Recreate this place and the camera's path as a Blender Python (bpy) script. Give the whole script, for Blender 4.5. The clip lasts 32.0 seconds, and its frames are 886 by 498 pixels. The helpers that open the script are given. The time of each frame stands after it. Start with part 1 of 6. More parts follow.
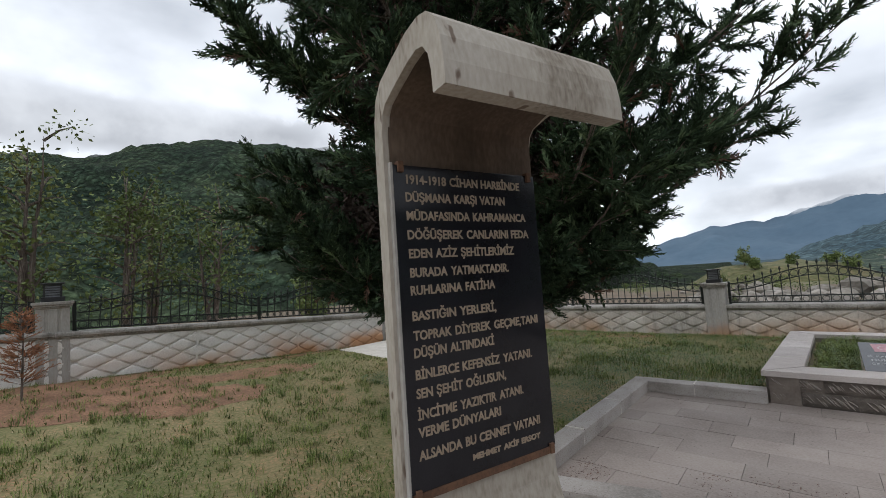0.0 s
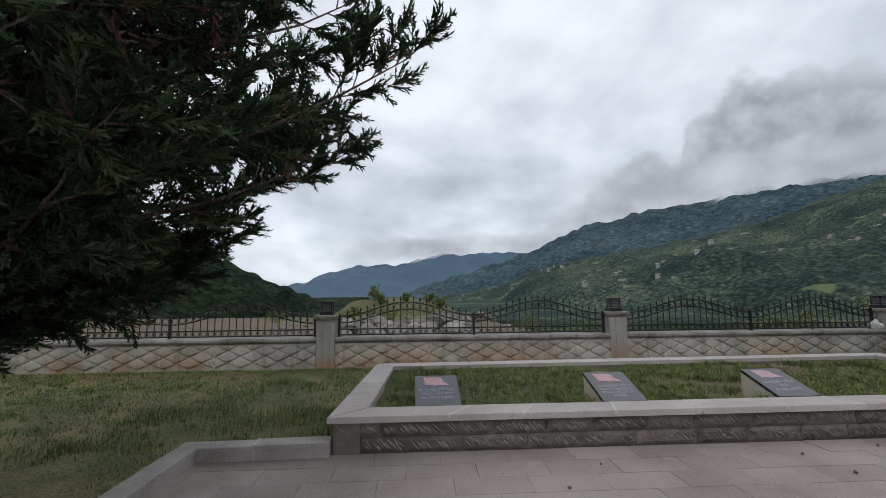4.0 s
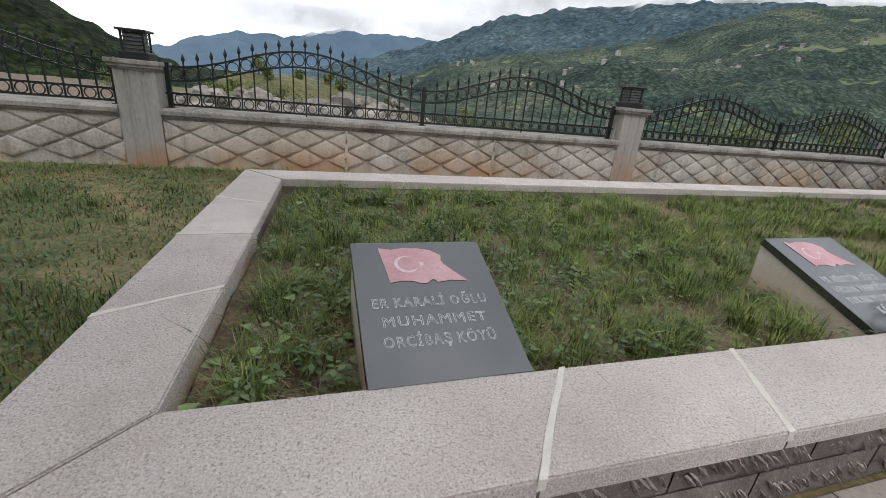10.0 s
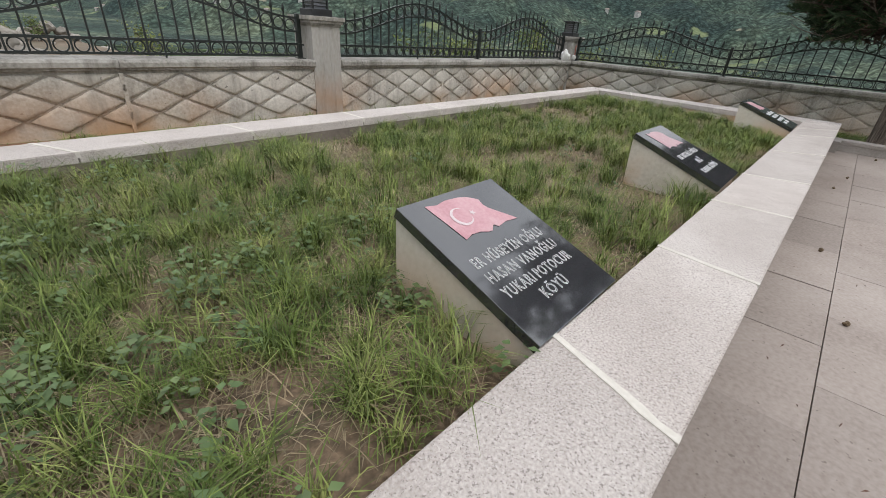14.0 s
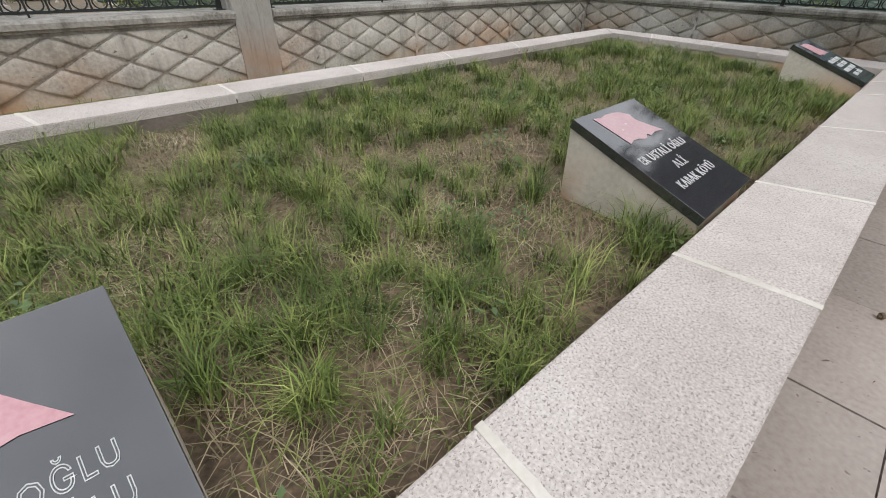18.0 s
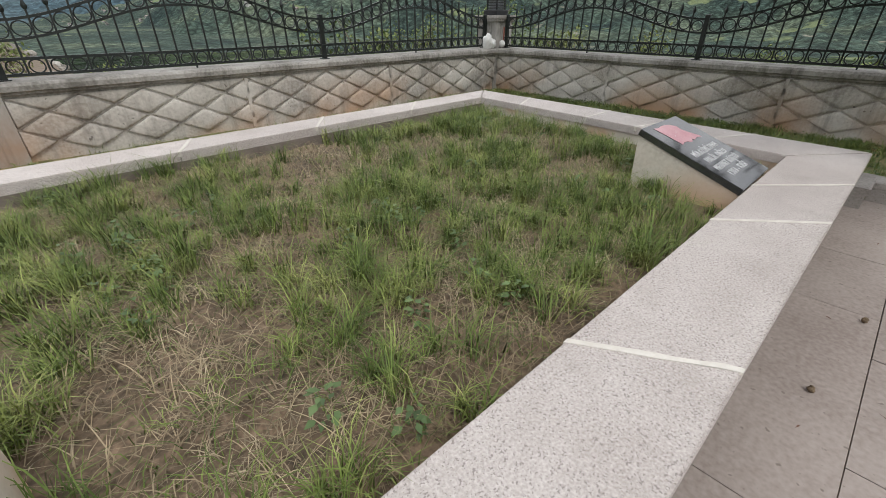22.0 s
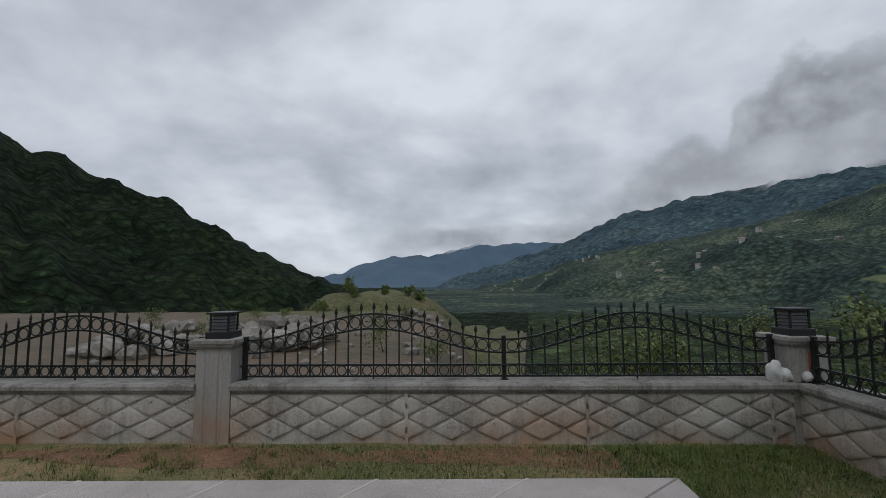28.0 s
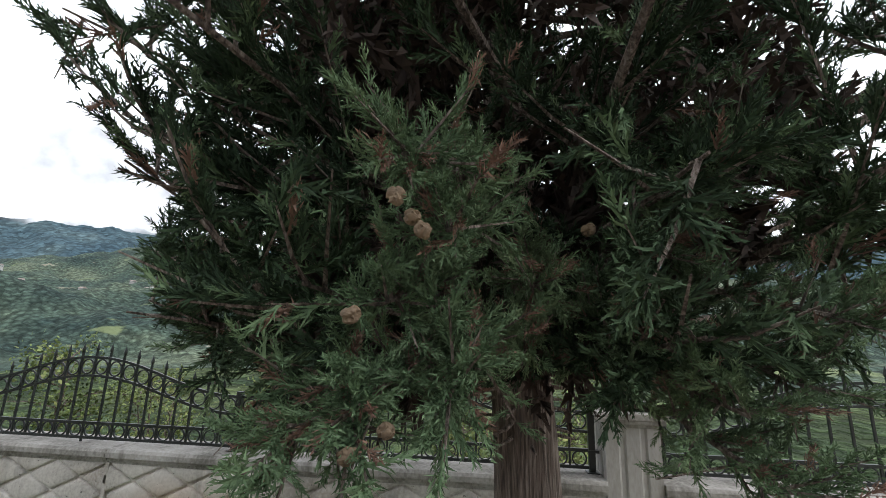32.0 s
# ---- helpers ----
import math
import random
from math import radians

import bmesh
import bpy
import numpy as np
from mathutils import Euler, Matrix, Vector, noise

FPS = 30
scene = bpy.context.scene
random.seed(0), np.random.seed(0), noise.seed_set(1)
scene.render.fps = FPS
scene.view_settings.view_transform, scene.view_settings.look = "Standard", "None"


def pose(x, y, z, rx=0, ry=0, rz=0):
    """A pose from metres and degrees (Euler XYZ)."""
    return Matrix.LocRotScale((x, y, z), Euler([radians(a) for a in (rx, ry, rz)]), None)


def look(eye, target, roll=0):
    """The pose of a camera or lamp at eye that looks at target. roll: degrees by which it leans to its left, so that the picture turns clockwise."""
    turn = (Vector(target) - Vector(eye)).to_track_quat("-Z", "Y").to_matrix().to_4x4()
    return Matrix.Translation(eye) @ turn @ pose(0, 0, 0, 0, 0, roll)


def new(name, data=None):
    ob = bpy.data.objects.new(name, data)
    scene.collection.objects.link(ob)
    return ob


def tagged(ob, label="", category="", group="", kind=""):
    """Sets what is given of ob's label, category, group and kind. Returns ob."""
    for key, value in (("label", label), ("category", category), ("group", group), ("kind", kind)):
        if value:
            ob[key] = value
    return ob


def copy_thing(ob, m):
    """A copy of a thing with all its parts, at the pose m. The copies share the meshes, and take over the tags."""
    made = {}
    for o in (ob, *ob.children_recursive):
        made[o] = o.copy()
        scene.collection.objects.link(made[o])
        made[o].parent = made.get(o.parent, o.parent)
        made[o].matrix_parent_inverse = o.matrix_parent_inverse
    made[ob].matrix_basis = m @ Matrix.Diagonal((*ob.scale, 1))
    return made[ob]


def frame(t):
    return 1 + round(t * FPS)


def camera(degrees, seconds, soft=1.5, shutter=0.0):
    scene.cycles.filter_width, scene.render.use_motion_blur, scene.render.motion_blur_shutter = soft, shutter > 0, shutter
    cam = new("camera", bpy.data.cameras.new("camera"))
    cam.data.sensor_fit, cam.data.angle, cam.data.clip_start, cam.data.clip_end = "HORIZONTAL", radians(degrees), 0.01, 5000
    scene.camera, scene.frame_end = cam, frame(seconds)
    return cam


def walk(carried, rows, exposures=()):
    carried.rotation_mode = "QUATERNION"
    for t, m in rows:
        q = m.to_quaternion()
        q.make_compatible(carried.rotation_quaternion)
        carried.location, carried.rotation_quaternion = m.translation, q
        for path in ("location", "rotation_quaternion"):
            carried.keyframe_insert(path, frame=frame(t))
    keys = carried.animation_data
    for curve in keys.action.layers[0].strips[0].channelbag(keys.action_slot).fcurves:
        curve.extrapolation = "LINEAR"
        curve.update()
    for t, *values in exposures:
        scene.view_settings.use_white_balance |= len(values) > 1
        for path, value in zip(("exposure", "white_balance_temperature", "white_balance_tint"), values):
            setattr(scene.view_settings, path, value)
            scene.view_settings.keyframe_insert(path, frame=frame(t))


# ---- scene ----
cam = camera(93.0, 32.0, soft=0.6)
PATH = [
    (0, 1.577, -10.615, 1.540, 94.04, 3.87, 41.24),
    (0.5, 1.586, -10.579, 1.547, 93.99, 4.34, 38.10),
    (1, 1.674, -10.470, 1.563, 94.45, 4.28, 32.30),
    (1.5, 1.768, -10.365, 1.553, 95.28, 3.68, 24.62),
    (2, 1.770, -10.221, 1.537, 95.90, 2.94, 14.77),
    (2.5, 1.793, -10.008, 1.525, 96.13, 2.62, 6.94),
    (3, 1.894, -9.673, 1.501, 96.24, 2.68, 4.48),
    (3.5, 1.922, -9.414, 1.485, 96.27, 1.57, 0.38),
    (5.5, 2.089, -8.134, 1.428, 93.70, -0.42, -9.71),
    (6, 2.188, -7.880, 1.373, 92.21, -0.78, -12.75),
    (6.5, 2.262, -7.529, 1.365, 90.82, -2.09, -15.83),
    (7, 2.310, -7.222, 1.327, 89.31, -3.44, -20.45),
    (7.5, 2.334, -6.940, 1.294, 87.27, -3.99, -23.79),
    (8, 2.302, -6.635, 1.267, 84.68, -4.29, -22.72),
    (8.5, 2.138, -6.351, 1.220, 80.36, -4.67, -20.56),
    (9, 1.955, -6.080, 1.178, 76.61, -5.14, -17.50),
    (9.5, 1.834, -5.779, 1.124, 73.33, -5.46, -14.97),
    (10, 1.764, -5.543, 1.075, 69.14, -5.26, -15.73),
    (10.5, 1.741, -5.330, 1.032, 64.66, -5.28, -18.09),
    (11, 1.750, -5.196, 1.017, 62.04, -5.22, -20.74),
    (11.5, 1.872, -5.109, 0.985, 60.10, -3.78, -22.90),
    (12, 2.065, -5.062, 0.991, 59.75, -2.59, -30.49),
    (12.5, 2.330, -5.011, 1.020, 60.84, -2.36, -39.97),
    (13, 2.578, -4.999, 1.022, 61.92, -2.21, -44.08),
    (13.5, 2.852, -5.029, 1.035, 62.45, -2.87, -45.14),
    (14, 3.068, -5.007, 1.025, 62.40, -3.75, -46.71),
    (14.5, 3.272, -4.950, 1.002, 60.91, -4.12, -45.91),
    (16.5, 3.705, -4.899, 0.965, 53.37, -3.11, -35.81),
    (17, 3.834, -4.862, 0.942, 53.79, -1.19, -37.54),
    (17.5, 4.059, -4.874, 0.979, 53.06, -2.29, -39.87),
    (18, 4.371, -4.930, 1.014, 55.83, -1.03, -42.37),
    (18.5, 4.672, -4.900, 1.011, 57.18, -1.68, -44.94),
    (19, 4.939, -4.862, 1.014, 57.48, -1.87, -46.50),
    (19.5, 5.191, -4.884, 0.993, 57.33, -1.44, -45.77),
    (20, 5.398, -4.901, 0.980, 56.67, -1.30, -43.39),
    (20.5, 5.626, -4.908, 0.955, 56.72, -0.62, -40.72),
    (21, 5.865, -4.946, 1.002, 56.28, -0.38, -39.85),
    (21.5, 6.162, -5.021, 1.037, 58.63, -0.13, -40.92),
    (22, 6.531, -5.037, 1.068, 60.91, -0.01, -43.15),
    (22.5, 6.893, -5.025, 1.073, 63.00, -0.25, -46.38),
    (23, 7.278, -5.060, 1.098, 64.72, -1.47, -48.01),
    (23.5, 7.625, -5.056, 1.124, 66.90, -2.62, -49.45),
    (24, 7.966, -5.016, 1.137, 68.07, -2.68, -50.43),
    (24.5, 8.266, -5.020, 1.121, 68.76, -2.32, -49.16),
    (25, 8.538, -4.999, 1.158, 69.99, -1.93, -45.30),
    (25.5, 8.819, -4.910, 1.212, 73.77, -1.64, -39.06),
    (26, 9.008, -4.855, 1.334, 80.21, -2.41, -30.28),
    (26.5, 9.087, -4.819, 1.461, 86.86, -1.03, -20.07),
    (28.5, 8.706, -4.676, 1.644, 95.55, 0.54, 3.35),
    (29, 8.721, -4.671, 1.650, 96.54, -1.08, -0.54),
    (29.5, 8.819, -4.681, 1.648, 98.54, -2.27, -12.57),
    (30, 8.936, -4.759, 1.622, 99.94, -3.08, -28.45),
    (30.5, 8.981, -4.933, 1.607, 100.72, -3.62, -41.63),
    (31, 8.959, -5.094, 1.579, 101.14, -2.85, -54.92),
    (31.5, 8.952, -5.198, 1.563, 101.13, -1.95, -70.34),
    (32, 8.924, -5.308, 1.540, 102.30, -1.43, -82.62),
]
EXPOSURES = [(0, -0.5, 6150, 10), (1.5, -0.7, 6100, 10), (3.5, -0.9, 6050, 10), (6, -0.95, 6050, 10), (7, -1.05, 6100, 10), (8, -1.05, 6150, 10), (9, -0.65, 6200, 10), (10, -0.2, 6300, 10), (12, 0.08, 6350, 10), (14, 0.05, 6350, 10), (17, 0.0, 6350, 10), (21, 0.1, 6400, 10), (22, 0.05, 6400, 10), (23, 0.2, 6380, 10), (24, 0.3, 6350, 10), (25, 0.38, 6450, 10), (25.5, 0.22, 6350, 10), (26, -0.05, 6300, 10), (26.5, -0.5, 6150, 10), (28.5, -1.35, 6000, 10), (30, -1.35, 6000, 10), (31, -0.85, 6150, 10), (31.5, -0.2, 6180, 10), (32, 0.36, 6200, 10)]
walk(cam, [(r[0], pose(*r[1:])) for r in PATH], EXPOSURES)

# ---------------- sky and sun ----------------
SUN_AZ, SUN_EL = radians(-112), radians(56)
world = bpy.data.worlds.new("overcast_sky")
scene.world = world
world.use_nodes = True


def build_sky():
    t = world.node_tree
    n, l = t.nodes, t.links
    bg = n["Background"]
    tc = n.new("ShaderNodeTexCoord")
    sep = n.new("ShaderNodeSeparateXYZ")
    l.new(tc.outputs["Generated"], sep.inputs[0])
    add = n.new("ShaderNodeMath"); add.operation = "ADD"; add.inputs[1].default_value = 0.42
    mx = n.new("ShaderNodeMath"); mx.operation = "MAXIMUM"; mx.inputs[1].default_value = 0.0
    l.new(sep.outputs[2], mx.inputs[0]); l.new(mx.outputs[0], add.inputs[0])
    dx = n.new("ShaderNodeMath"); dx.operation = "DIVIDE"
    dy = n.new("ShaderNodeMath"); dy.operation = "DIVIDE"
    l.new(sep.outputs[0], dx.inputs[0]); l.new(add.outputs[0], dx.inputs[1])
    l.new(sep.outputs[1], dy.inputs[0]); l.new(add.outputs[0], dy.inputs[1])
    com = n.new("ShaderNodeCombineXYZ")
    l.new(dx.outputs[0], com.inputs[0]); l.new(dy.outputs[0], com.inputs[1]); l.new(sep.outputs[2], com.inputs[2])
    big = n.new("ShaderNodeTexNoise"); big.inputs["Scale"].default_value = 1.5; big.inputs["Detail"].default_value = 6; big.inputs["Roughness"].default_value = 0.5; big.inputs["Distortion"].default_value = 0.35
    fine = n.new("ShaderNodeTexNoise"); fine.inputs["Scale"].default_value = 5.5; fine.inputs["Detail"].default_value = 5
    l.new(com.outputs[0], big.inputs["Vector"]); l.new(com.outputs[0], fine.inputs["Vector"])
    mix = n.new("ShaderNodeMix"); mix.inputs[0].default_value = 0.3
    l.new(big.outputs[0], mix.inputs[2]); l.new(fine.outputs[0], mix.inputs[3])
    ramp = n.new("ShaderNodeValToRGB")
    ramp.color_ramp.elements[0].position, ramp.color_ramp.elements[0].color = 0.32, (0.74, 0.765, 0.80, 1)
    ramp.color_ramp.elements[1].position, ramp.color_ramp.elements[1].color = 0.64, (1.56, 1.57, 1.58, 1)
    e = ramp.color_ramp.elements.new(0.47); e.color = (1.10, 1.125, 1.16, 1)
    l.new(mix.outputs[0], ramp.inputs[0])
    sky = n.new("ShaderNodeTexSky"); sky.sky_type = "NISHITA"; sky.sun_disc = False
    sky.sun_elevation, sky.sun_rotation = SUN_EL, radians(90) - SUN_AZ
    dim = n.new("ShaderNodeMix"); dim.data_type = "RGBA"; dim.blend_type = "MULTIPLY"; dim.inputs[0].default_value = 1.0
    dim.inputs[7].default_value = (0.1, 0.1, 0.1, 1)
    l.new(sky.outputs[0], dim.inputs[6])
    both = n.new("ShaderNodeMix"); both.data_type = "RGBA"; both.inputs[0].default_value = 0.12
    l.new(ramp.outputs[0], both.inputs[6]); l.new(dim.outputs[2], both.inputs[7])
    l.new(both.outputs[2], bg.inputs[0])
    bg.inputs[1].default_value = 1.25


build_sky()
sun = new("sun", bpy.data.lights.new("sun", "SUN"))
sun.data.energy, sun.data.angle, sun.data.color = 1.1, radians(16), (1.0, 0.96, 0.9)
sun.matrix_world = look((40 * math.cos(SUN_AZ) * math.cos(SUN_EL), 40 * math.sin(SUN_AZ) * math.cos(SUN_EL), 40 * math.sin(SUN_EL)), (0, 0, 0))


# ---------------- materials ----------------
def surface(name, colours, scale=3.0, rough=0.85, bump=0.25, grain=60.0, metal=0.0, spread=0.0, island=False, stretch=(1, 1, 1), spec=0.5, generated=False, speck=None, contrast=0.16, relief=0.01, share=0.35):
    """Two noises mix the colours; a fine one gives grain and relief."""
    m = bpy.data.materials.new(name)
    m.use_nodes = True
    n, l = m.node_tree.nodes, m.node_tree.links
    p = n["Principled BSDF"]
    if generated:
        tc = n.new("ShaderNodeTexCoord"); src = tc.outputs["Object"]
    else:
        g = n.new("ShaderNodeNewGeometry"); src = g.outputs["Position"]
    mp = n.new("ShaderNodeMapping"); mp.inputs["Scale"].default_value = stretch
    l.new(src, mp.inputs[0])
    a = n.new("ShaderNodeTexNoise"); a.inputs["Scale"].default_value = scale; a.inputs["Detail"].default_value = 6; a.inputs["Roughness"].default_value = 0.6
    b = n.new("ShaderNodeTexNoise"); b.inputs["Scale"].default_value = grain; b.inputs["Detail"].default_value = 3
    l.new(mp.outputs[0], a.inputs["Vector"]); l.new(mp.outputs[0], b.inputs["Vector"])
    mixn = n.new("ShaderNodeMix"); mixn.inputs[0].default_value = share
    l.new(a.outputs[0], mixn.inputs[2]); l.new(b.outputs[0], mixn.inputs[3])
    ramp = n.new("ShaderNodeValToRGB")
    k = len(colours)
    ramp.color_ramp.elements[0].position, ramp.color_ramp.elements[0].color = 0.5 - contrast, (*colours[0], 1)
    ramp.color_ramp.elements[1].position, ramp.color_ramp.elements[1].color = 0.5 + contrast, (*colours[-1], 1)
    for i in range(1, k - 1):
        e = ramp.color_ramp.elements.new(0.5 - contrast + 2 * contrast * i / (k - 1)); e.color = (*colours[i], 1)
    l.new(mixn.outputs[0], ramp.inputs[0])
    colour = ramp.outputs[0]
    if speck:
        v = n.new("ShaderNodeTexNoise"); v.inputs["Scale"].default_value = speck[1]; v.inputs["Detail"].default_value = 2
        l.new(mp.outputs[0], v.inputs["Vector"])
        r2 = n.new("ShaderNodeValToRGB"); r2.color_ramp.elements[0].position = speck[2]; r2.color_ramp.elements[1].position = speck[2] + 0.05
        l.new(v.outputs[0], r2.inputs[0])
        ms = n.new("ShaderNodeMix"); ms.data_type = "RGBA"; ms.inputs[7].default_value = (*speck[0], 1)
        l.new(r2.outputs[0], ms.inputs[0]); l.new(colour, ms.inputs[6]); colour = ms.outputs[2]
    if spread:
        if island:
            g2 = n.new("ShaderNodeNewGeometry"); rnd = g2.outputs["Random Per Island"]
        else:
            oi = n.new("ShaderNodeObjectInfo"); rnd = oi.outputs["Random"]
        mr = n.new("ShaderNodeMapRange"); mr.inputs[3].default_value = 1 - spread; mr.inputs[4].default_value = 1 + spread
        l.new(rnd, mr.inputs[0])
        hs = n.new("ShaderNodeHueSaturation"); l.new(mr.outputs[0], hs.inputs["Value"]); l.new(colour, hs.inputs["Color"])
        colour = hs.outputs[0]
    l.new(colour, p.inputs["Base Color"])
    p.inputs["Roughness"].default_value, p.inputs["Metallic"].default_value = rough, metal
    p.inputs["Specular IOR Level"].default_value = spec
    if bump:
        bp = n.new("ShaderNodeBump"); bp.inputs["Strength"].default_value = bump; bp.inputs["Distance"].default_value = relief
        l.new(mixn.outputs[0], bp.inputs["Height"]); l.new(bp.outputs[0], p.inputs["Normal"])
    return m


def stained(m, colour, low, high, scale=1.4):
    """Rusty soil splashes near the foot of a wall, broken up by noise."""
    n, l = m.node_tree.nodes, m.node_tree.links
    p = n["Principled BSDF"]
    old = p.inputs["Base Color"].links[0].from_socket
    g = n.new("ShaderNodeNewGeometry"); sep = n.new("ShaderNodeSeparateXYZ"); l.new(g.outputs["Position"], sep.inputs[0])
    no = n.new("ShaderNodeTexNoise"); no.inputs["Scale"].default_value = scale; no.inputs["Detail"].default_value = 5
    l.new(g.outputs["Position"], no.inputs["Vector"])
    mr = n.new("ShaderNodeMapRange"); mr.inputs[1].default_value, mr.inputs[2].default_value = high, low
    l.new(sep.outputs[2], mr.inputs[0])
    mu = n.new("ShaderNodeMath"); mu.operation = "MULTIPLY"; l.new(mr.outputs[0], mu.inputs[0])
    r = n.new("ShaderNodeValToRGB"); r.color_ramp.elements[0].position = 0.44; r.color_ramp.elements[1].position = 0.60
    l.new(no.outputs[0], r.inputs[0]); l.new(r.outputs[0], mu.inputs[1])
    mix = n.new("ShaderNodeMix"); mix.data_type = "RGBA"; mix.inputs[7].default_value = (*colour, 1)
    l.new(mu.outputs[0], mix.inputs[0]); l.new(old, mix.inputs[6]); l.new(mix.outputs[2], p.inputs["Base Color"])
    return m


def streaked(m, colour, amount=0.6):
    """Dark weather streaks that run down from the coping."""
    n, l = m.node_tree.nodes, m.node_tree.links
    p = n["Principled BSDF"]
    old = p.inputs["Base Color"].links[0].from_socket
    g = n.new("ShaderNodeNewGeometry"); mp = n.new("ShaderNodeMapping"); mp.inputs["Scale"].default_value = (7, 7, 0.8)
    l.new(g.outputs["Position"], mp.inputs[0])
    no = n.new("ShaderNodeTexNoise"); no.inputs["Scale"].default_value = 1.0; no.inputs["Detail"].default_value = 6; no.inputs["Roughness"].default_value = 0.65
    l.new(mp.outputs[0], no.inputs["Vector"])
    mr = n.new("ShaderNodeMapRange"); mr.inputs[1].default_value, mr.inputs[2].default_value, mr.inputs[4].default_value = 0.52, 0.72, amount
    l.new(no.outputs[0], mr.inputs[0])
    mix = n.new("ShaderNodeMix"); mix.data_type = "RGBA"; mix.inputs[7].default_value = (*colour, 1)
    l.new(mr.outputs[0], mix.inputs[0]); l.new(old, mix.inputs[6]); l.new(mix.outputs[2], p.inputs["Base Color"])
    return m


M = {}
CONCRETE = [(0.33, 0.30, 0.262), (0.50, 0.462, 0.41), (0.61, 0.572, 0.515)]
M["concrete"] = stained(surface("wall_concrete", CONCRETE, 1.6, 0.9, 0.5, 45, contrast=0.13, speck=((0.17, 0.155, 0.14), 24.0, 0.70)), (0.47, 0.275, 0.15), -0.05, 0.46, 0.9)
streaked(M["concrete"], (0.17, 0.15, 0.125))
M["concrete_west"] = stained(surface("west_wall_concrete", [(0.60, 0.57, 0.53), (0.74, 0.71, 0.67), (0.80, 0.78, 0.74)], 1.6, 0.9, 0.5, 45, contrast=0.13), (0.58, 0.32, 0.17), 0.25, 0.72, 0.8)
M["coping"] = surface("coping_concrete", [(0.15, 0.14, 0.12), (0.32, 0.30, 0.27), (0.44, 0.415, 0.38)], 2.2, 0.92, 0.5, 40)
streaked(M["coping"], (0.09, 0.08, 0.065), 0.8)
M["pillar"] = stained(surface("pillar_concrete", [(0.26, 0.245, 0.22), (0.36, 0.34, 0.31), (0.43, 0.41, 0.38)], 2.0, 0.9, 0.4, 50, stretch=(1, 1, 0.35)), (0.38, 0.24, 0.15), 0.0, 0.5)
M["granite"] = surface("bush_hammered_stone", [(0.37, 0.32, 0.29), (0.51, 0.455, 0.42), (0.66, 0.605, 0.57)], 1.6, 0.85, 0.7, 150, spread=0.07, share=0.55, relief=0.014, speck=((0.29, 0.25, 0.23), 190.0, 0.595))
streaked(M["granite"], (0.33, 0.285, 0.25), 0.35)
M["mortar"] = surface("pale_mortar", [(0.52, 0.48, 0.42), (0.68, 0.64, 0.58)], 6, 0.9, 0.4, 60)
M["kerb"] = surface("kerb_stone", [(0.24, 0.215, 0.19), (0.36, 0.325, 0.295), (0.43, 0.40, 0.37)], 2.5, 0.9, 0.35, 70, spread=0.08, speck=((0.2, 0.17, 0.15), 90.0, 0.64))
M["paving"] = surface("paving_stone", [(0.235, 0.19, 0.165), (0.33, 0.278, 0.245), (0.40, 0.345, 0.31)], 1.1, 0.85, 0.35, 55, spread=0.10, speck=((0.2, 0.165, 0.14), 40.0, 0.68))
M["joint"] = surface("joint_dirt", [(0.13, 0.105, 0.088), (0.22, 0.185, 0.155)], 5, 0.95, 0.3, 50)
M["soil"] = surface("dry_soil", [(0.055, 0.042, 0.026), (0.135, 0.095, 0.06), (0.27, 0.185, 0.12)], 4.5, 0.95, 0.8, 45, share=0.5, relief=0.02)
M["lawn"] = surface("thin_lawn", [(0.095, 0.115, 0.036), (0.17, 0.165, 0.062), (0.27, 0.215, 0.105), (0.44, 0.245, 0.135)], 0.6, 0.95, 0.9, 30, share=0.45, relief=0.03)
M["red_soil"] = surface("bare_red_soil", [(0.13, 0.075, 0.042), (0.24, 0.13, 0.074), (0.35, 0.20, 0.118)], 3.0, 0.95, 0.8, 35, share=0.5, relief=0.02)
M["big_leaf"] = surface("broad_green_leaf", [(0.08, 0.14, 0.035), (0.15, 0.225, 0.06), (0.22, 0.30, 0.10)], 9, 0.55, 0.2, 40, spread=0.25, island=True)
M["dirt"] = surface("red_dirt", [(0.075, 0.075, 0.04), (0.135, 0.10, 0.065), (0.20, 0.14, 0.095)], 0.16, 0.95, 0.8, 3, relief=0.2, share=0.45)
M["scrub"] = surface("scrubby_mound", [(0.05, 0.06, 0.022), (0.11, 0.11, 0.042), (0.20, 0.16, 0.085)], 0.25, 0.95, 0.9, 2.2, relief=0.4, share=0.5)
M["rock"] = surface("pale_rock", [(0.13, 0.115, 0.095), (0.26, 0.235, 0.20), (0.38, 0.355, 0.32)], 1.2, 0.9, 0.5, 9, spread=0.25)
M["iron"] = surface("black_painted_iron", [(0.008, 0.011, 0.010), (0.019, 0.023, 0.020)], 6, 0.38, 0.15, 80)
M["lamp_black"] = surface("black_plastic", [(0.014, 0.014, 0.015), (0.03, 0.03, 0.032)], 8, 0.35, 0.05, 80)
M["lamp_panel"] = surface("grey_solar_glass", [(0.22, 0.23, 0.25), (0.34, 0.35, 0.37)], 8, 0.25, 0.02, 60)
M["black_granite"] = surface("polished_black_granite", [(0.026, 0.026, 0.029), (0.042, 0.042, 0.046)], 3, 0.07, 0.0, 150, spec=0.75)
M["black_granite"].node_tree.nodes["Principled BSDF"].inputs["IOR"].default_value = 1.8
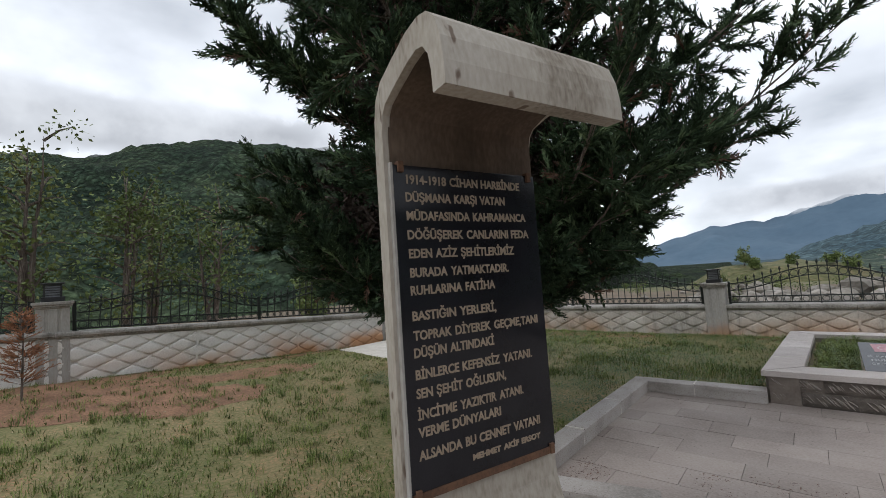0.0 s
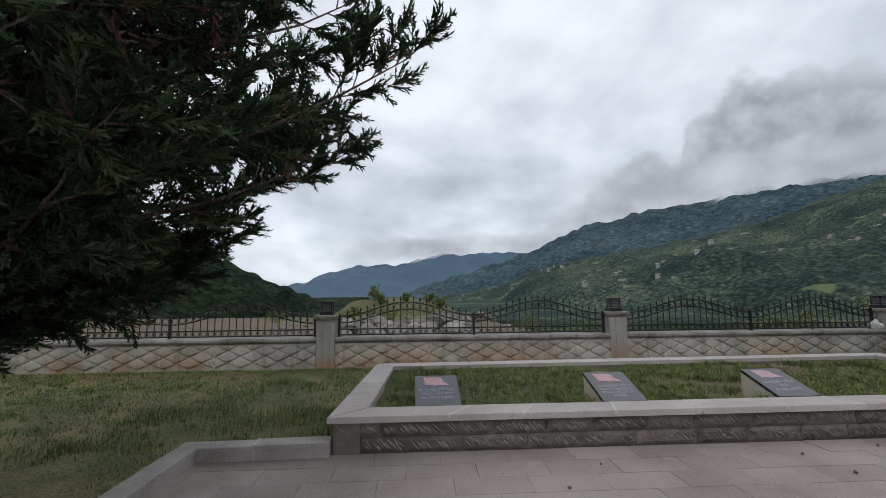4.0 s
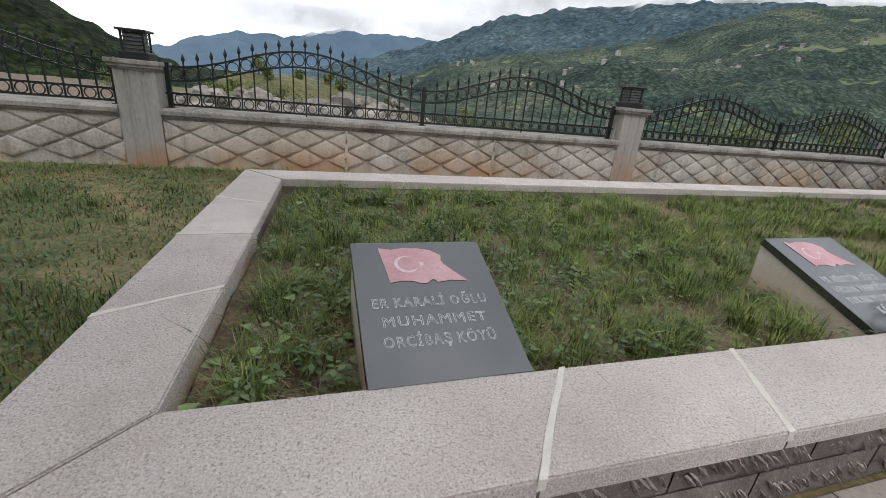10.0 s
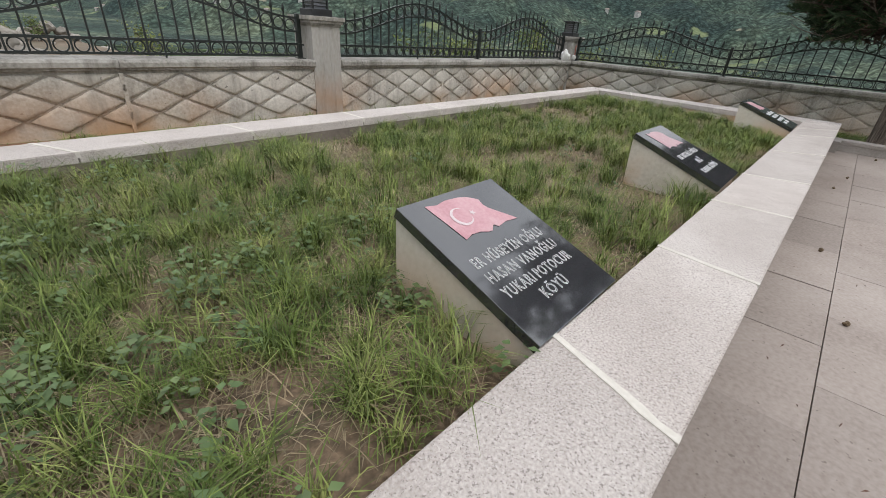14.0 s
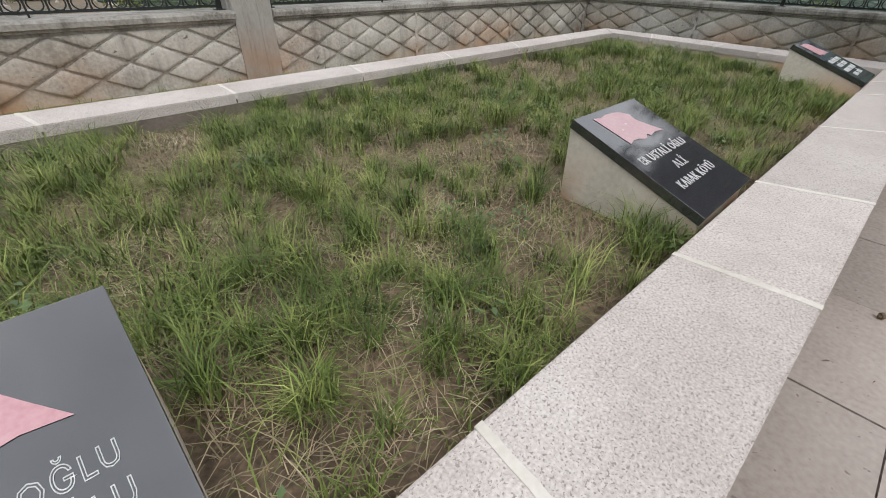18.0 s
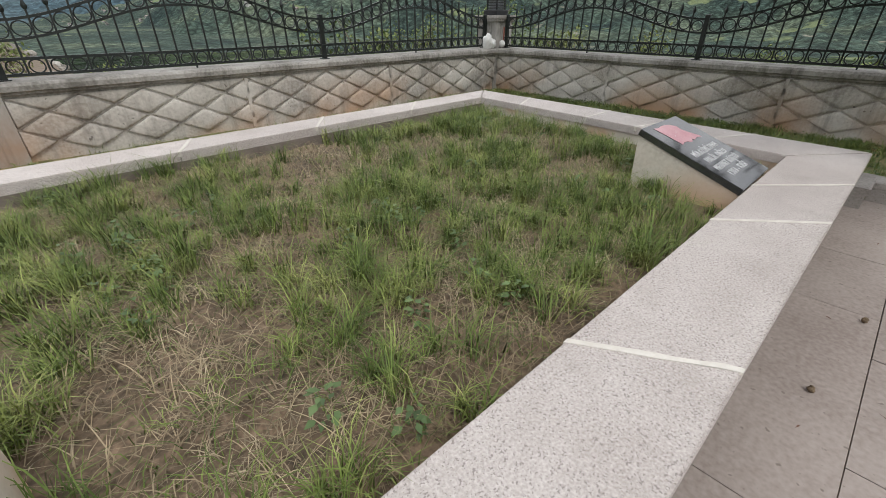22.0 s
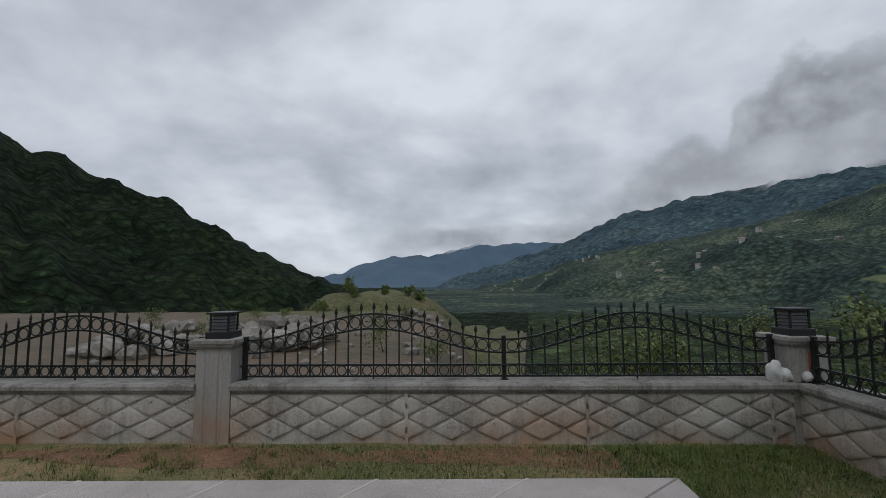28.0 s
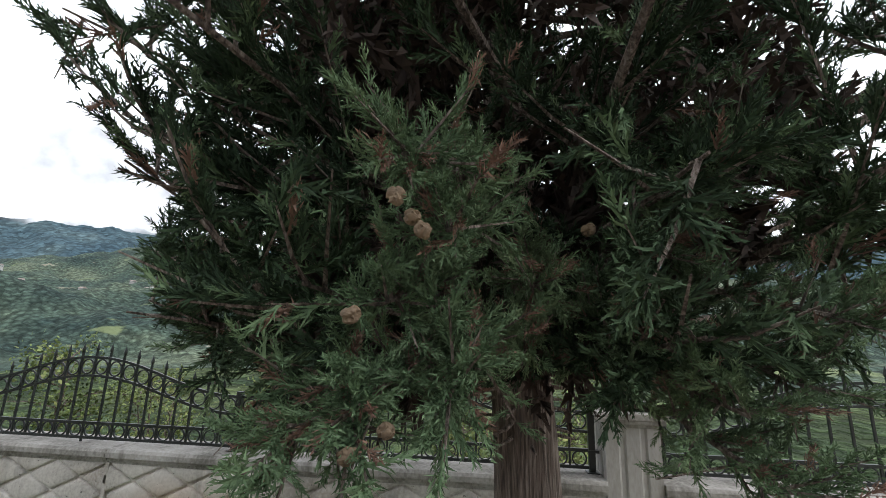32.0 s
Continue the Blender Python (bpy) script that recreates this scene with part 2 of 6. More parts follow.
M["dark_granite"] = surface("dark_monument_granite", [(0.008, 0.008, 0.010), (0.016, 0.016, 0.020)], 3, 0.10, 0.0, 150, spec=0.35)
M["plaster"] = stained(surface("cream_plaster", [(0.48, 0.43, 0.35), (0.60, 0.55, 0.47), (0.68, 0.63, 0.56)], 3, 0.9, 0.4, 50), (0.52, 0.33, 0.19), 0.2, 0.46, 3)
M["flag_pink"] = surface("faded_flag_paint", [(0.46, 0.225, 0.25), (0.54, 0.30, 0.325), (0.58, 0.37, 0.39)], 9, 0.45, 0.1, 90)
M["flag_faded"] = surface("bleached_flag_paint", [(0.42, 0.27, 0.29), (0.52, 0.36, 0.375)], 9, 0.5, 0.0, 60)
M["letter_white"] = surface("engraved_white_paint", [(0.55, 0.55, 0.55), (0.78, 0.78, 0.77)], 30, 0.6, 0.1, 160)
M["letter_bronze"] = surface("bronze_letter_paint", [(0.24, 0.185, 0.13), (0.36, 0.28, 0.20)], 20, 0.5, 0.1, 160)
M["cast"] = surface("weathered_cast_concrete", [(0.20, 0.165, 0.125), (0.36, 0.32, 0.265), (0.45, 0.41, 0.355)], 1.8, 0.85, 0.4, 45, stretch=(1, 1, 0.4), speck=((0.15, 0.11, 0.08), 14.0, 0.66))
# brown stain, its colour lowered further to carry the canopy's shade
M["hood_stain_shade"] = surface("brown_stained_shaded_concrete", [(0.05, 0.033, 0.021), (0.088, 0.060, 0.040), (0.14, 0.10, 0.07)], 3.0, 0.9, 0.3, 50, stretch=(1, 1, 0.4))
M["rust"] = surface("rusty_steel", [(0.07, 0.035, 0.02), (0.17, 0.085, 0.045)], 12, 0.85, 0.5, 80)
M["bark"] = surface("cypress_bark", [(0.05, 0.038, 0.03), (0.13, 0.10, 0.08), (0.24, 0.20, 0.17)], 30, 0.95, 1.0, 120, stretch=(1, 1, 0.07), relief=0.03, contrast=0.12, share=0.4)
M["dead_inner_shade"] = surface("shade_darkened_dead_twigs", [(0.03, 0.022, 0.017), (0.075, 0.05, 0.038)], 4, 0.95, 0.0, 20, spread=0.3, island=True)
M["litter"] = surface("dead_needle_litter", [(0.085, 0.045, 0.032), (0.17, 0.09, 0.062)], 8, 0.9, 0.0, 20, spread=0.3, island=True)
M["flag_white"] = surface("faded_white_paint", [(0.55, 0.44, 0.45), (0.68, 0.60, 0.60)], 20, 0.5, 0.0, 90)
M["red_needle"] = surface("dead_red_needles", [(0.26, 0.12, 0.06), (0.42, 0.21, 0.12)], 6, 0.9, 0.0, 20, spread=0.3, island=True)
M["needles"] = surface("cypress_foliage", [(0.018, 0.032, 0.017), (0.034, 0.058, 0.029), (0.058, 0.09, 0.044)], 1.6, 0.8, 0.0, 20, spread=0.45, island=True, spec=0.2)
M["needles_light"] = surface("fresh_cypress_foliage", [(0.06, 0.10, 0.05), (0.11, 0.165, 0.085), (0.17, 0.23, 0.115)], 2.5, 0.8, 0.0, 20, spread=0.35, island=True, spec=0.2)
M["dead_twig"] = surface("dead_brown_foliage", [(0.11, 0.06, 0.042), (0.21, 0.13, 0.09)], 4, 0.9, 0.0, 20, spread=0.3, island=True)
M["cone"] = surface("cypress_cone", [(0.085, 0.058, 0.034), (0.21, 0.145, 0.085)], 30, 0.8, 0.4, 90)
M["grass"] = surface("grass_blades", [(0.050, 0.085, 0.018), (0.135, 0.180, 0.042), (0.31, 0.325, 0.11)], 5.5, 0.6, 0.0, 13, spread=0.5, island=True, spec=0.25)
M["lawn_blade"] = surface("lawn_blades", [(0.07, 0.105, 0.024), (0.13, 0.165, 0.042), (0.23, 0.235, 0.085)], 0.9, 0.75, 0.0, 9, spread=0.4, island=True, spec=0.2)
M["straw"] = surface("dry_grass", [(0.15, 0.105, 0.06), (0.28, 0.22, 0.135), (0.48, 0.40, 0.265)], 2, 0.8, 0.0, 12, spread=0.45, island=True)
M["weed"] = surface("broad_leaf_weed", [(0.045, 0.08, 0.024), (0.085, 0.135, 0.042), (0.14, 0.185, 0.07)], 3, 0.65, 0.0, 14, spread=0.3, island=True)
M["leaf"] = surface("tree_leaves", [(0.055, 0.09, 0.022), (0.12, 0.16, 0.04), (0.22, 0.23, 0.075)], 0.7, 0.7, 0.0, 8, spread=0.35, island=True)


def woods(name, colours, scale, crown, gap_shade, field=None, bare=None, relief=0.9):
    """A wooded slope: cells of tree crowns with shade painted into the gaps, broad drifts of tone, and clearings."""
    m = bpy.data.materials.new(name)
    m.use_nodes = True
    n, l = m.node_tree.nodes, m.node_tree.links
    p = n["Principled BSDF"]
    p.inputs["Roughness"].default_value = 0.95
    p.inputs["Specular IOR Level"].default_value = 0.1
    g = n.new("ShaderNodeNewGeometry")
    a = n.new("ShaderNodeTexNoise"); a.inputs["Scale"].default_value = scale; a.inputs["Detail"].default_value = 8; a.inputs["Roughness"].default_value = 0.62
    l.new(g.outputs["Position"], a.inputs["Vector"])
    ramp = n.new("ShaderNodeValToRGB")
    ramp.color_ramp.elements.new(0.5)
    for k, q in enumerate((0.37, 0.5, 0.63)):
        ramp.color_ramp.elements[k].position, ramp.color_ramp.elements[k].color = q, (*colours[k], 1)
    l.new(a.outputs[0], ramp.inputs[0])
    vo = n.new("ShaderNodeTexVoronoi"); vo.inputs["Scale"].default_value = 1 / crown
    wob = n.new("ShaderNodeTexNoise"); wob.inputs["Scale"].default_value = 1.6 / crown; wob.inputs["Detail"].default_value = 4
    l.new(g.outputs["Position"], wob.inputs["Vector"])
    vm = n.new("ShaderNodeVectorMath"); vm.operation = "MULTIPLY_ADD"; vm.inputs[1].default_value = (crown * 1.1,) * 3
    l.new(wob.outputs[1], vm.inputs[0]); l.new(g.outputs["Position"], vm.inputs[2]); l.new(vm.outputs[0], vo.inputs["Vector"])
    # crown colour darkens towards the cell edge, painting the shade between trees
    mr = n.new("ShaderNodeMapRange"); mr.inputs[1].default_value, mr.inputs[2].default_value, mr.inputs[3].default_value, mr.inputs[4].default_value = 0.1, 0.75, 1.35, gap_shade
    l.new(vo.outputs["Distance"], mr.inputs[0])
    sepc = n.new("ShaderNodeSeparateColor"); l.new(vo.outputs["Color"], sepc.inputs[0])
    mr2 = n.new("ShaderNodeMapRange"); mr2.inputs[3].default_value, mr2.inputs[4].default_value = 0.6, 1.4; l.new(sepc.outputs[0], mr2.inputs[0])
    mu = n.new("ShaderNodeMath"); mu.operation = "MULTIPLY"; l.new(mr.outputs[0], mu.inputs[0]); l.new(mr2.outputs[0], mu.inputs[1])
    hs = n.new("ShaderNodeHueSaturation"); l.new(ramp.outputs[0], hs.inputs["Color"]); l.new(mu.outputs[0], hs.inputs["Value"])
    colour = hs.outputs[0]
    for k, extra in enumerate((field, bare)):
        if not extra:
            continue
        f = n.new("ShaderNodeTexNoise"); f.inputs["Scale"].default_value = extra[1]; f.inputs["Detail"].default_value = 5; f.inputs["Roughness"].default_value = 0.55
        mp = n.new("ShaderNodeMapping"); mp.inputs["Location"].default_value = (731.0 * k, 97.0, 0); mp.inputs["Scale"].default_value = (1, 1, 2.6); l.new(g.outputs["Position"], mp.inputs[0]); l.new(mp.outputs[0], f.inputs["Vector"])
        r = n.new("ShaderNodeValToRGB"); r.color_ramp.elements[0].position, r.color_ramp.elements[1].position = extra[2], extra[2] + 0.035
        l.new(f.outputs[0], r.inputs[0])
        mix = n.new("ShaderNodeMix"); mix.data_type = "RGBA"; mix.inputs[7].default_value = (*extra[0], 1)
        l.new(r.outputs[0], mix.inputs[0]); l.new(colour, mix.inputs[6]); colour = mix.outputs[2]
    l.new(colour, p.inputs["Base Color"])
    bp = n.new("ShaderNodeBump"); bp.inputs["Strength"].default_value = 1.0; bp.inputs["Distance"].default_value = crown * relief
    l.new(mu.outputs[0], bp.inputs["Height"]); l.new(bp.outputs[0], p.inputs["Normal"])
    return m


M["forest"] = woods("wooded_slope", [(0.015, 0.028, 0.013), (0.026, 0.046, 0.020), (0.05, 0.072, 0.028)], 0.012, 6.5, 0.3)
# paler, bluer copy of the wooded slope: haze put into its base colour
M["hazed_west_woods"] = woods("hazed_west_slope", [(0.034, 0.058, 0.038), (0.060, 0.094, 0.056), (0.10, 0.138, 0.072)], 0.012, 6.5, 0.3)
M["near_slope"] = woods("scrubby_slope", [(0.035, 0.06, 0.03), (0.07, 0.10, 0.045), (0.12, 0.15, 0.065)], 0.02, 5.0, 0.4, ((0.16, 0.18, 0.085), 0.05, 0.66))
# distance haze is painted into these three base colours as a blue-grey tint
M["hazed_far_forest"] = woods("hazed_terraced_slope", [(0.032, 0.052, 0.046), (0.064, 0.092, 0.070), (0.125, 0.150, 0.100)], 0.009, 3.8, 0.45, ((0.155, 0.185, 0.095), 0.016, 0.635), ((0.24, 0.225, 0.17), 0.03, 0.69), 0.22)
M["hazed_upper_forest"] = woods("haze_blue_upper_woods", [(0.038, 0.064, 0.080), (0.054, 0.086, 0.100), (0.074, 0.108, 0.116)], 0.005, 18.0, 0.8, None, None, 0.12)
M["hazed_ridge"] = surface("haze_blue_distant_ridge", [(0.06, 0.105, 0.155), (0.085, 0.14, 0.195)], 0.002, 1.0, 0.0, 0.02)
M["house_wall"] = surface("whitewashed_wall", [(0.27, 0.265, 0.25), (0.46, 0.45, 0.43)], 0.5, 0.9, 0.0, 4, spread=0.25)
M["house_roof"] = surface("roof_tiles", [(0.20, 0.13, 0.10), (0.34, 0.31, 0.29)], 0.5, 0.9, 0.0, 4, spread=0.25)
M["white_paint"] = surface("white_paint", [(0.6, 0.59, 0.56), (0.78, 0.77, 0.74)], 7, 0.7, 0.3, 60)
M["pole_white"] = surface("painted_pole", [(0.55, 0.56, 0.57), (0.68, 0.69, 0.70)], 3, 0.4, 0.05, 40)
M["red_paint"] = surface("faded_red_paint", [(0.35, 0.08, 0.05), (0.45, 0.14, 0.09)], 9, 0.7, 0.1, 70)
M["old_wood"] = surface("grey_old_wood", [(0.14, 0.105, 0.08), (0.25, 0.2, 0.16)], 4, 0.9, 0.4, 40, stretch=(1, 1, 0.2))


M["chisel_stroke"] = surface("pale_chisel_stroke", [(0.19, 0.165, 0.14), (0.30, 0.265, 0.23), (0.40, 0.36, 0.32)], 30, 0.9, 0.5, 120, spread=0.25, island=True)
M["chiselled"] = surface("chiselled_dark_stone", [(0.075, 0.061, 0.05), (0.125, 0.105, 0.088), (0.19, 0.16, 0.135)], 9.0, 0.9, 0.6, 130, spread=0.22, relief=0.012, speck=((0.34, 0.30, 0.27), 95.0, 0.665))



# ---------------- mesh helpers ----------------
def mesh_of(name, bm, material, smooth=False):
    me = bpy.data.meshes.new(name)
    bm.normal_update()
    bm.to_mesh(me)
    bm.free()
    me.materials.append(material)
    if smooth:
        me.polygons.foreach_set("use_smooth", [True] * len(me.polygons))
    return me


def part(name, bm, material, parent=None, label="", smooth=False):
    ob = new(name, mesh_of(name, bm, material, smooth))
    ob.parent = parent
    if label:
        tagged(ob, label)
    return ob


def piece(name, me, parent, m):
    ob = new(name, me)
    ob.parent = parent
    ob.matrix_local = m
    return ob


def empty(name, at=(0, 0, 0), rz=0, **tags):
    ob = new(name)
    ob.empty_display_size = 0.2
    ob.matrix_world = pose(*at, 0, 0, rz)
    return tagged(ob, **tags)


def add_box(bm, a, b, bevel=0.0):
    vs = bmesh.ops.create_cube(bm, size=1)["verts"]
    for v in vs:
        v.co = Vector([(a[i] + b[i]) / 2 + v.co[i] * (b[i] - a[i]) for i in range(3)])
    if bevel:
        es = list({e for v in vs for e in v.link_edges})
        bmesh.ops.bevel(bm, geom=es, offset=bevel, segments=2, affect="EDGES", profile=0.6)


def box_bm(a, b, bevel=0.0):
    bm = bmesh.new()
    add_box(bm, a, b, bevel)
    return bm


def prism(bm, pts, z0, z1):
    a = [bm.verts.new((p[0], p[1], z0)) for p in pts]
    b = [bm.verts.new((p[0], p[1], z1)) for p in pts]
    n = len(pts)
    bm.faces.new(a[::-1]); bm.faces.new(b)
    for i in range(n):
        bm.faces.new((a[i], a[(i + 1) % n], b[(i + 1) % n], b[i]))


def extrude_profile(bm, prof, y0, y1, caps=True):
    """A closed outline in x and z, drawn out along y."""
    a = [bm.verts.new((x, y0, z)) for x, z in prof]
    b = [bm.verts.new((x, y1, z)) for x, z in prof]
    n = len(prof)
    if caps:
        bm.faces.new(a); bm.faces.new(b[::-1])
    for i in range(n):
        bm.faces.new((a[i], b[i], b[(i + 1) % n], a[(i + 1) % n]))
    bmesh.ops.recalc_face_normals(bm, faces=bm.faces)


def tube(bm, pts, radii, sides=6, rough=0.0, rnd=None):
    rings = []
    for i, p in enumerate(pts):
        p = Vector(p)
        d = (Vector(pts[min(i + 1, len(pts) - 1)]) - Vector(pts[max(i - 1, 0)])).normalized()
        u = d.orthogonal().normalized() if abs(d.z) < 0.9 else (Vector((1, 0, 0)) - d * d.x).normalized()
        w = d.cross(u)
        ring = []
        for k in range(sides):
            t = 2 * math.pi * k / sides
            r = radii[i] * (1 + (rnd.uniform(-rough, rough) if rough else 0))
            ring.append(bm.verts.new(p + u * (math.cos(t) * r) + w * (math.sin(t) * r)))
        rings.append(ring)
    for a, b in zip(rings, rings[1:]):
        for k in range(sides):
            bm.faces.new((a[k], a[(k + 1) % sides], b[(k + 1) % sides], b[k]))
    bm.faces.new(rings[0][::-1]); bm.faces.new(rings[-1])


def raw_mesh(name, verts, faces, material, smooth=False):
    """verts (n, 3) and faces (m, k) as arrays."""
    me = bpy.data.meshes.new(name)
    verts = np.asarray(verts, np.float32); faces = np.asarray(faces, np.int32)
    m, k = faces.shape
    me.vertices.add(len(verts)); me.vertices.foreach_set("co", verts.ravel())
    me.loops.add(m * k); me.loops.foreach_set("vertex_index", faces.ravel())
    me.polygons.add(m); me.polygons.foreach_set("loop_start", np.arange(0, m * k, k, dtype=np.int32))
    me.update(calc_edges=True)
    me.materials.append(material)
    if smooth:
        me.polygons.foreach_set("use_smooth", [True] * m)
    return me


def lerp(a, b, t):
    return a + (b - a) * t


def sstep(a, b, x):
    t = np.clip((x - a) / (b - a), 0, 1)
    return t * t * (3 - 2 * t)


# ---------------- land: one sheet from the lawn to the ridges ----------------
HUB = (8.0, -5.0)
RIDGE_NEAR = [(100, -4), (104, -0.4), (106.9, 0.8), (109.3, 1.5), (113.6, 3.7), (117, 5.3), (120.7, 7.2), (124.1, 9), (128.5, 10.6), (130.3, 11.4), (132.8, 12.4), (134.1, 13.7), (135.1, 13.9), (136.3, 13.1), (138, 14.6), (139.1, 15.2), (140.4, 15), (141.4, 16.3), (144.2, 18.3), (147, 17.9), (153, 18.4), (159.4, 18.3), (163.4, 17.2), (167.4, 16.3), (172.6, 14.7), (178, 14.6), (200, 12), (230, 8), (260, 6), (300, 7)]
RIDGE_FAR = [(40, 5), (74.9, 5.8), (79.8, 6.3), (83.8, 5.9), (86.5, 5.7), (88.8, 5.3), (91, 4.4), (93.3, 4.1), (96, 3.9), (98.3, 4), (100.5, 3.5), (102.7, 2.8), (106.8, 1.2), (109, 0.6), (113, 0)]
RIDGE_EAST = [(-60, 7), (-40, 10.7), (0, 11.5), (20.3, 10.2), (25.3, 10.8), (28.3, 12.1), (32, 11.2), (34.8, 11.1), (38.3, 12), (43, 11.6), (46, 11.9), (52.2, 11.9), (53.5, 10.9), (58, 10.6), (62, 10.2), (64.7, 9.3), (68.3, 9.1), (71.5, 7.6), (75, 5.8), (77.5, 5), (81, 4), (84.5, 2.6), (90, 0.8), (93, -0.6), (96, -3)]

RIDGE_MID = [(-60, 5), (-20, 8), (10, 9.6), (25, 10.4), (34, 10.4), (38.7, 10.5), (42, 9.8), (46, 8.6), (50, 7.4), (56, 6.3), (62, 5.3), (68.5, 4.3), (72, 3.7), (76.3, 2.4), (80, 0.9), (84, 0.2), (88, -0.6), (93, -1.4), (98, -4)]


def fbm(x, y, seed=0):
    """Cheap layered sines, the same on every build."""
    r = np.random.RandomState(seed)
    s = np.zeros_like(x)
    for i in range(7):
        f = 1.9 ** i
        a, b, c, d = r.uniform(-1, 1, 4)
        s += (np.sin(f * (a * 2 * x + b * 2 * y) + 9 * c) + np.sin(f * (b * 2 * x - a * 2 * y) * 1.13 + 9 * d)) / 1.75 ** i
    return s * 0.35


def lawn_rise(x, y):
    """The lawn climbs a little towards the west wall and to the south along it."""
    return 0.055 * np.clip(-y - 2.2, 0, 8) * sstep(-2.0, -7.4, x)


def land(deg, r):
    """Height of the ground at a bearing and distance from the hub."""
    a = np.radians(deg)
    x, y = HUB[0] + r * np.cos(a), HUB[1] + r * np.sin(a)
    out = np.maximum(np.maximum(y - 0.35, x - 13.0), -(x - 0.078 * y + 6.8))
    out = np.where((y < -6) & (x > -13) & (out < 0), 0, np.maximum(out, 0))
    steep = 1 - sstep(78, 92, np.where(deg > 250, deg - 360, deg))
    fall = lerp(np.maximum(out - 34, 0) * 0.3 + out * 0.012, out * 0.42, steep) + 0.25 * sstep(0, 1.5, out)
    z = -0.025 - fall
    z = np.maximum(z, -45 + 5 * fbm(x / 60, y / 60, 3))
    # a grassy mound beyond the wall
    md = np.hypot(x - (HUB[0] + 56 * math.cos(radians(99.7))), (y - (HUB[1] + 56 * math.sin(radians(99.7)))) * 0.8)
    z = np.where(out > 0, np.maximum(z, -7 + 7.6 * np.exp(-(md / 11.5) ** 4) + 0.5 * fbm(x / 3, y / 3, 8) - 6 * (md > 30)), z)
    dd = np.where(deg > 300, deg - 360, deg)
    for ridge, near, far, seed, amp in ((RIDGE_NEAR, 70, 900, 1, 0.10), (RIDGE_MID, 110, 1300, 2, 0.07), (RIDGE_EAST, 1350, 2500, 7, 0.05), (RIDGE_FAR, 2600, 4300, 5, 0.03)):
        e = np.interp(dd, [p[0] for p in ridge], [p[1] for p in ridge], left=-8, right=-8)
        top = np.tan(np.radians(e)) * far + 1.5
        t = np.clip((r - near) / (far - near), 0, 1)
        h = -45 + (top + 45) * t ** (1.0 if near < 100 else 1.12)
        h = h + amp * far * np.sin(np.pi * t) * 0.35 * fbm(x / far * 9, y / far * 9, seed) + 0.006 * far * fbm(x / far * 60, y / far * 60, seed + 20) * np.minimum(t * 4, 1)
        h = np.where(r > far, top - (r - far) * 0.5 + 0.006 * far * fbm(x / far * 60, y / far * 60, seed + 20), h)
        z = np.where(out > 0, np.maximum(z, np.where(e > -7, h, -200)), z)
    z = np.where(out <= 0, -0.025 + 0.012 * fbm(x * 2.1, y * 2.1, 4) + lawn_rise(x, y), z)
    return x, y, np.maximum(z, -80), out


def build_ground():
    ang = np.arange(0, 360, 0.5)
    radii = [0.0]
    while radii[-1] < 4750:
        r = radii[-1]
        radii.append(r + (0.35 if r < 16 else r * 0.04))
    R, A = np.meshgrid(np.array(radii[1:]), ang, indexing="ij")
    x, y, z, out = land(A, R)
    nr, na = R.shape
    verts = np.stack([x, y, z], -1).reshape(-1, 3)
    i, j = np.meshgrid(np.arange(nr - 1), np.arange(na), indexing="ij")
    j2 = (j + 1) % na
    faces = np.stack([i * na + j, (i + 1) * na + j, (i + 1) * na + j2, i * na + j2], -1).reshape(-1, 4)
    centre = len(verts)
    verts = np.vstack([verts, [[HUB[0], HUB[1], -0.03]]])
    fan = np.stack([np.full(na, centre), np.arange(na), (np.arange(na) + 1) % na, (np.arange(na) + 1) % na], -1)
    me = raw_mesh("ground", verts, faces, M["lawn"], True)
    for k in ("dirt", "forest", "hazed_far_forest", "hazed_ridge", "scrub", "hazed_upper_forest", "near_slope", "hazed_west_woods"):
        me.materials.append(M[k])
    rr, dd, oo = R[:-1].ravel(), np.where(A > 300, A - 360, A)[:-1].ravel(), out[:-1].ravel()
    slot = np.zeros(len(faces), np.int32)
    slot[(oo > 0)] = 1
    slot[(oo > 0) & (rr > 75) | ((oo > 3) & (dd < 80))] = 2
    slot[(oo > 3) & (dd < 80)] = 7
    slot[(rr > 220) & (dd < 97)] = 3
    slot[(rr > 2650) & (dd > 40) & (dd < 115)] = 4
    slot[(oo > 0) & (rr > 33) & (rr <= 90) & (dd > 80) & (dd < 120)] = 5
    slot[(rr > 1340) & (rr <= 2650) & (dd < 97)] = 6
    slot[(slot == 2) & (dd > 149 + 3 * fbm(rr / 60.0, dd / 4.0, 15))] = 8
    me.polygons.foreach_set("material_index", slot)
    ob = tagged(new("ground", me), "thin patchy lawn that runs out to wooded mountain slopes", "ground", kind="structure")
    # close the hub with a small fan
    bm = bmesh.new()
    bm.from_mesh(me)
    bm.verts.ensure_lookup_table()
    for k in range(na):
        bm.faces.new((bm.verts[centre], bm.verts[k], bm.verts[(k + 1) % na]))
    bm.to_mesh(me); bm.free()
    return ob


build_ground()

# ---------------- perimeter walls ----------------
WALL_TOP, FACE = 0.605, 0.16
DW, DH = 0.4875, 0.24


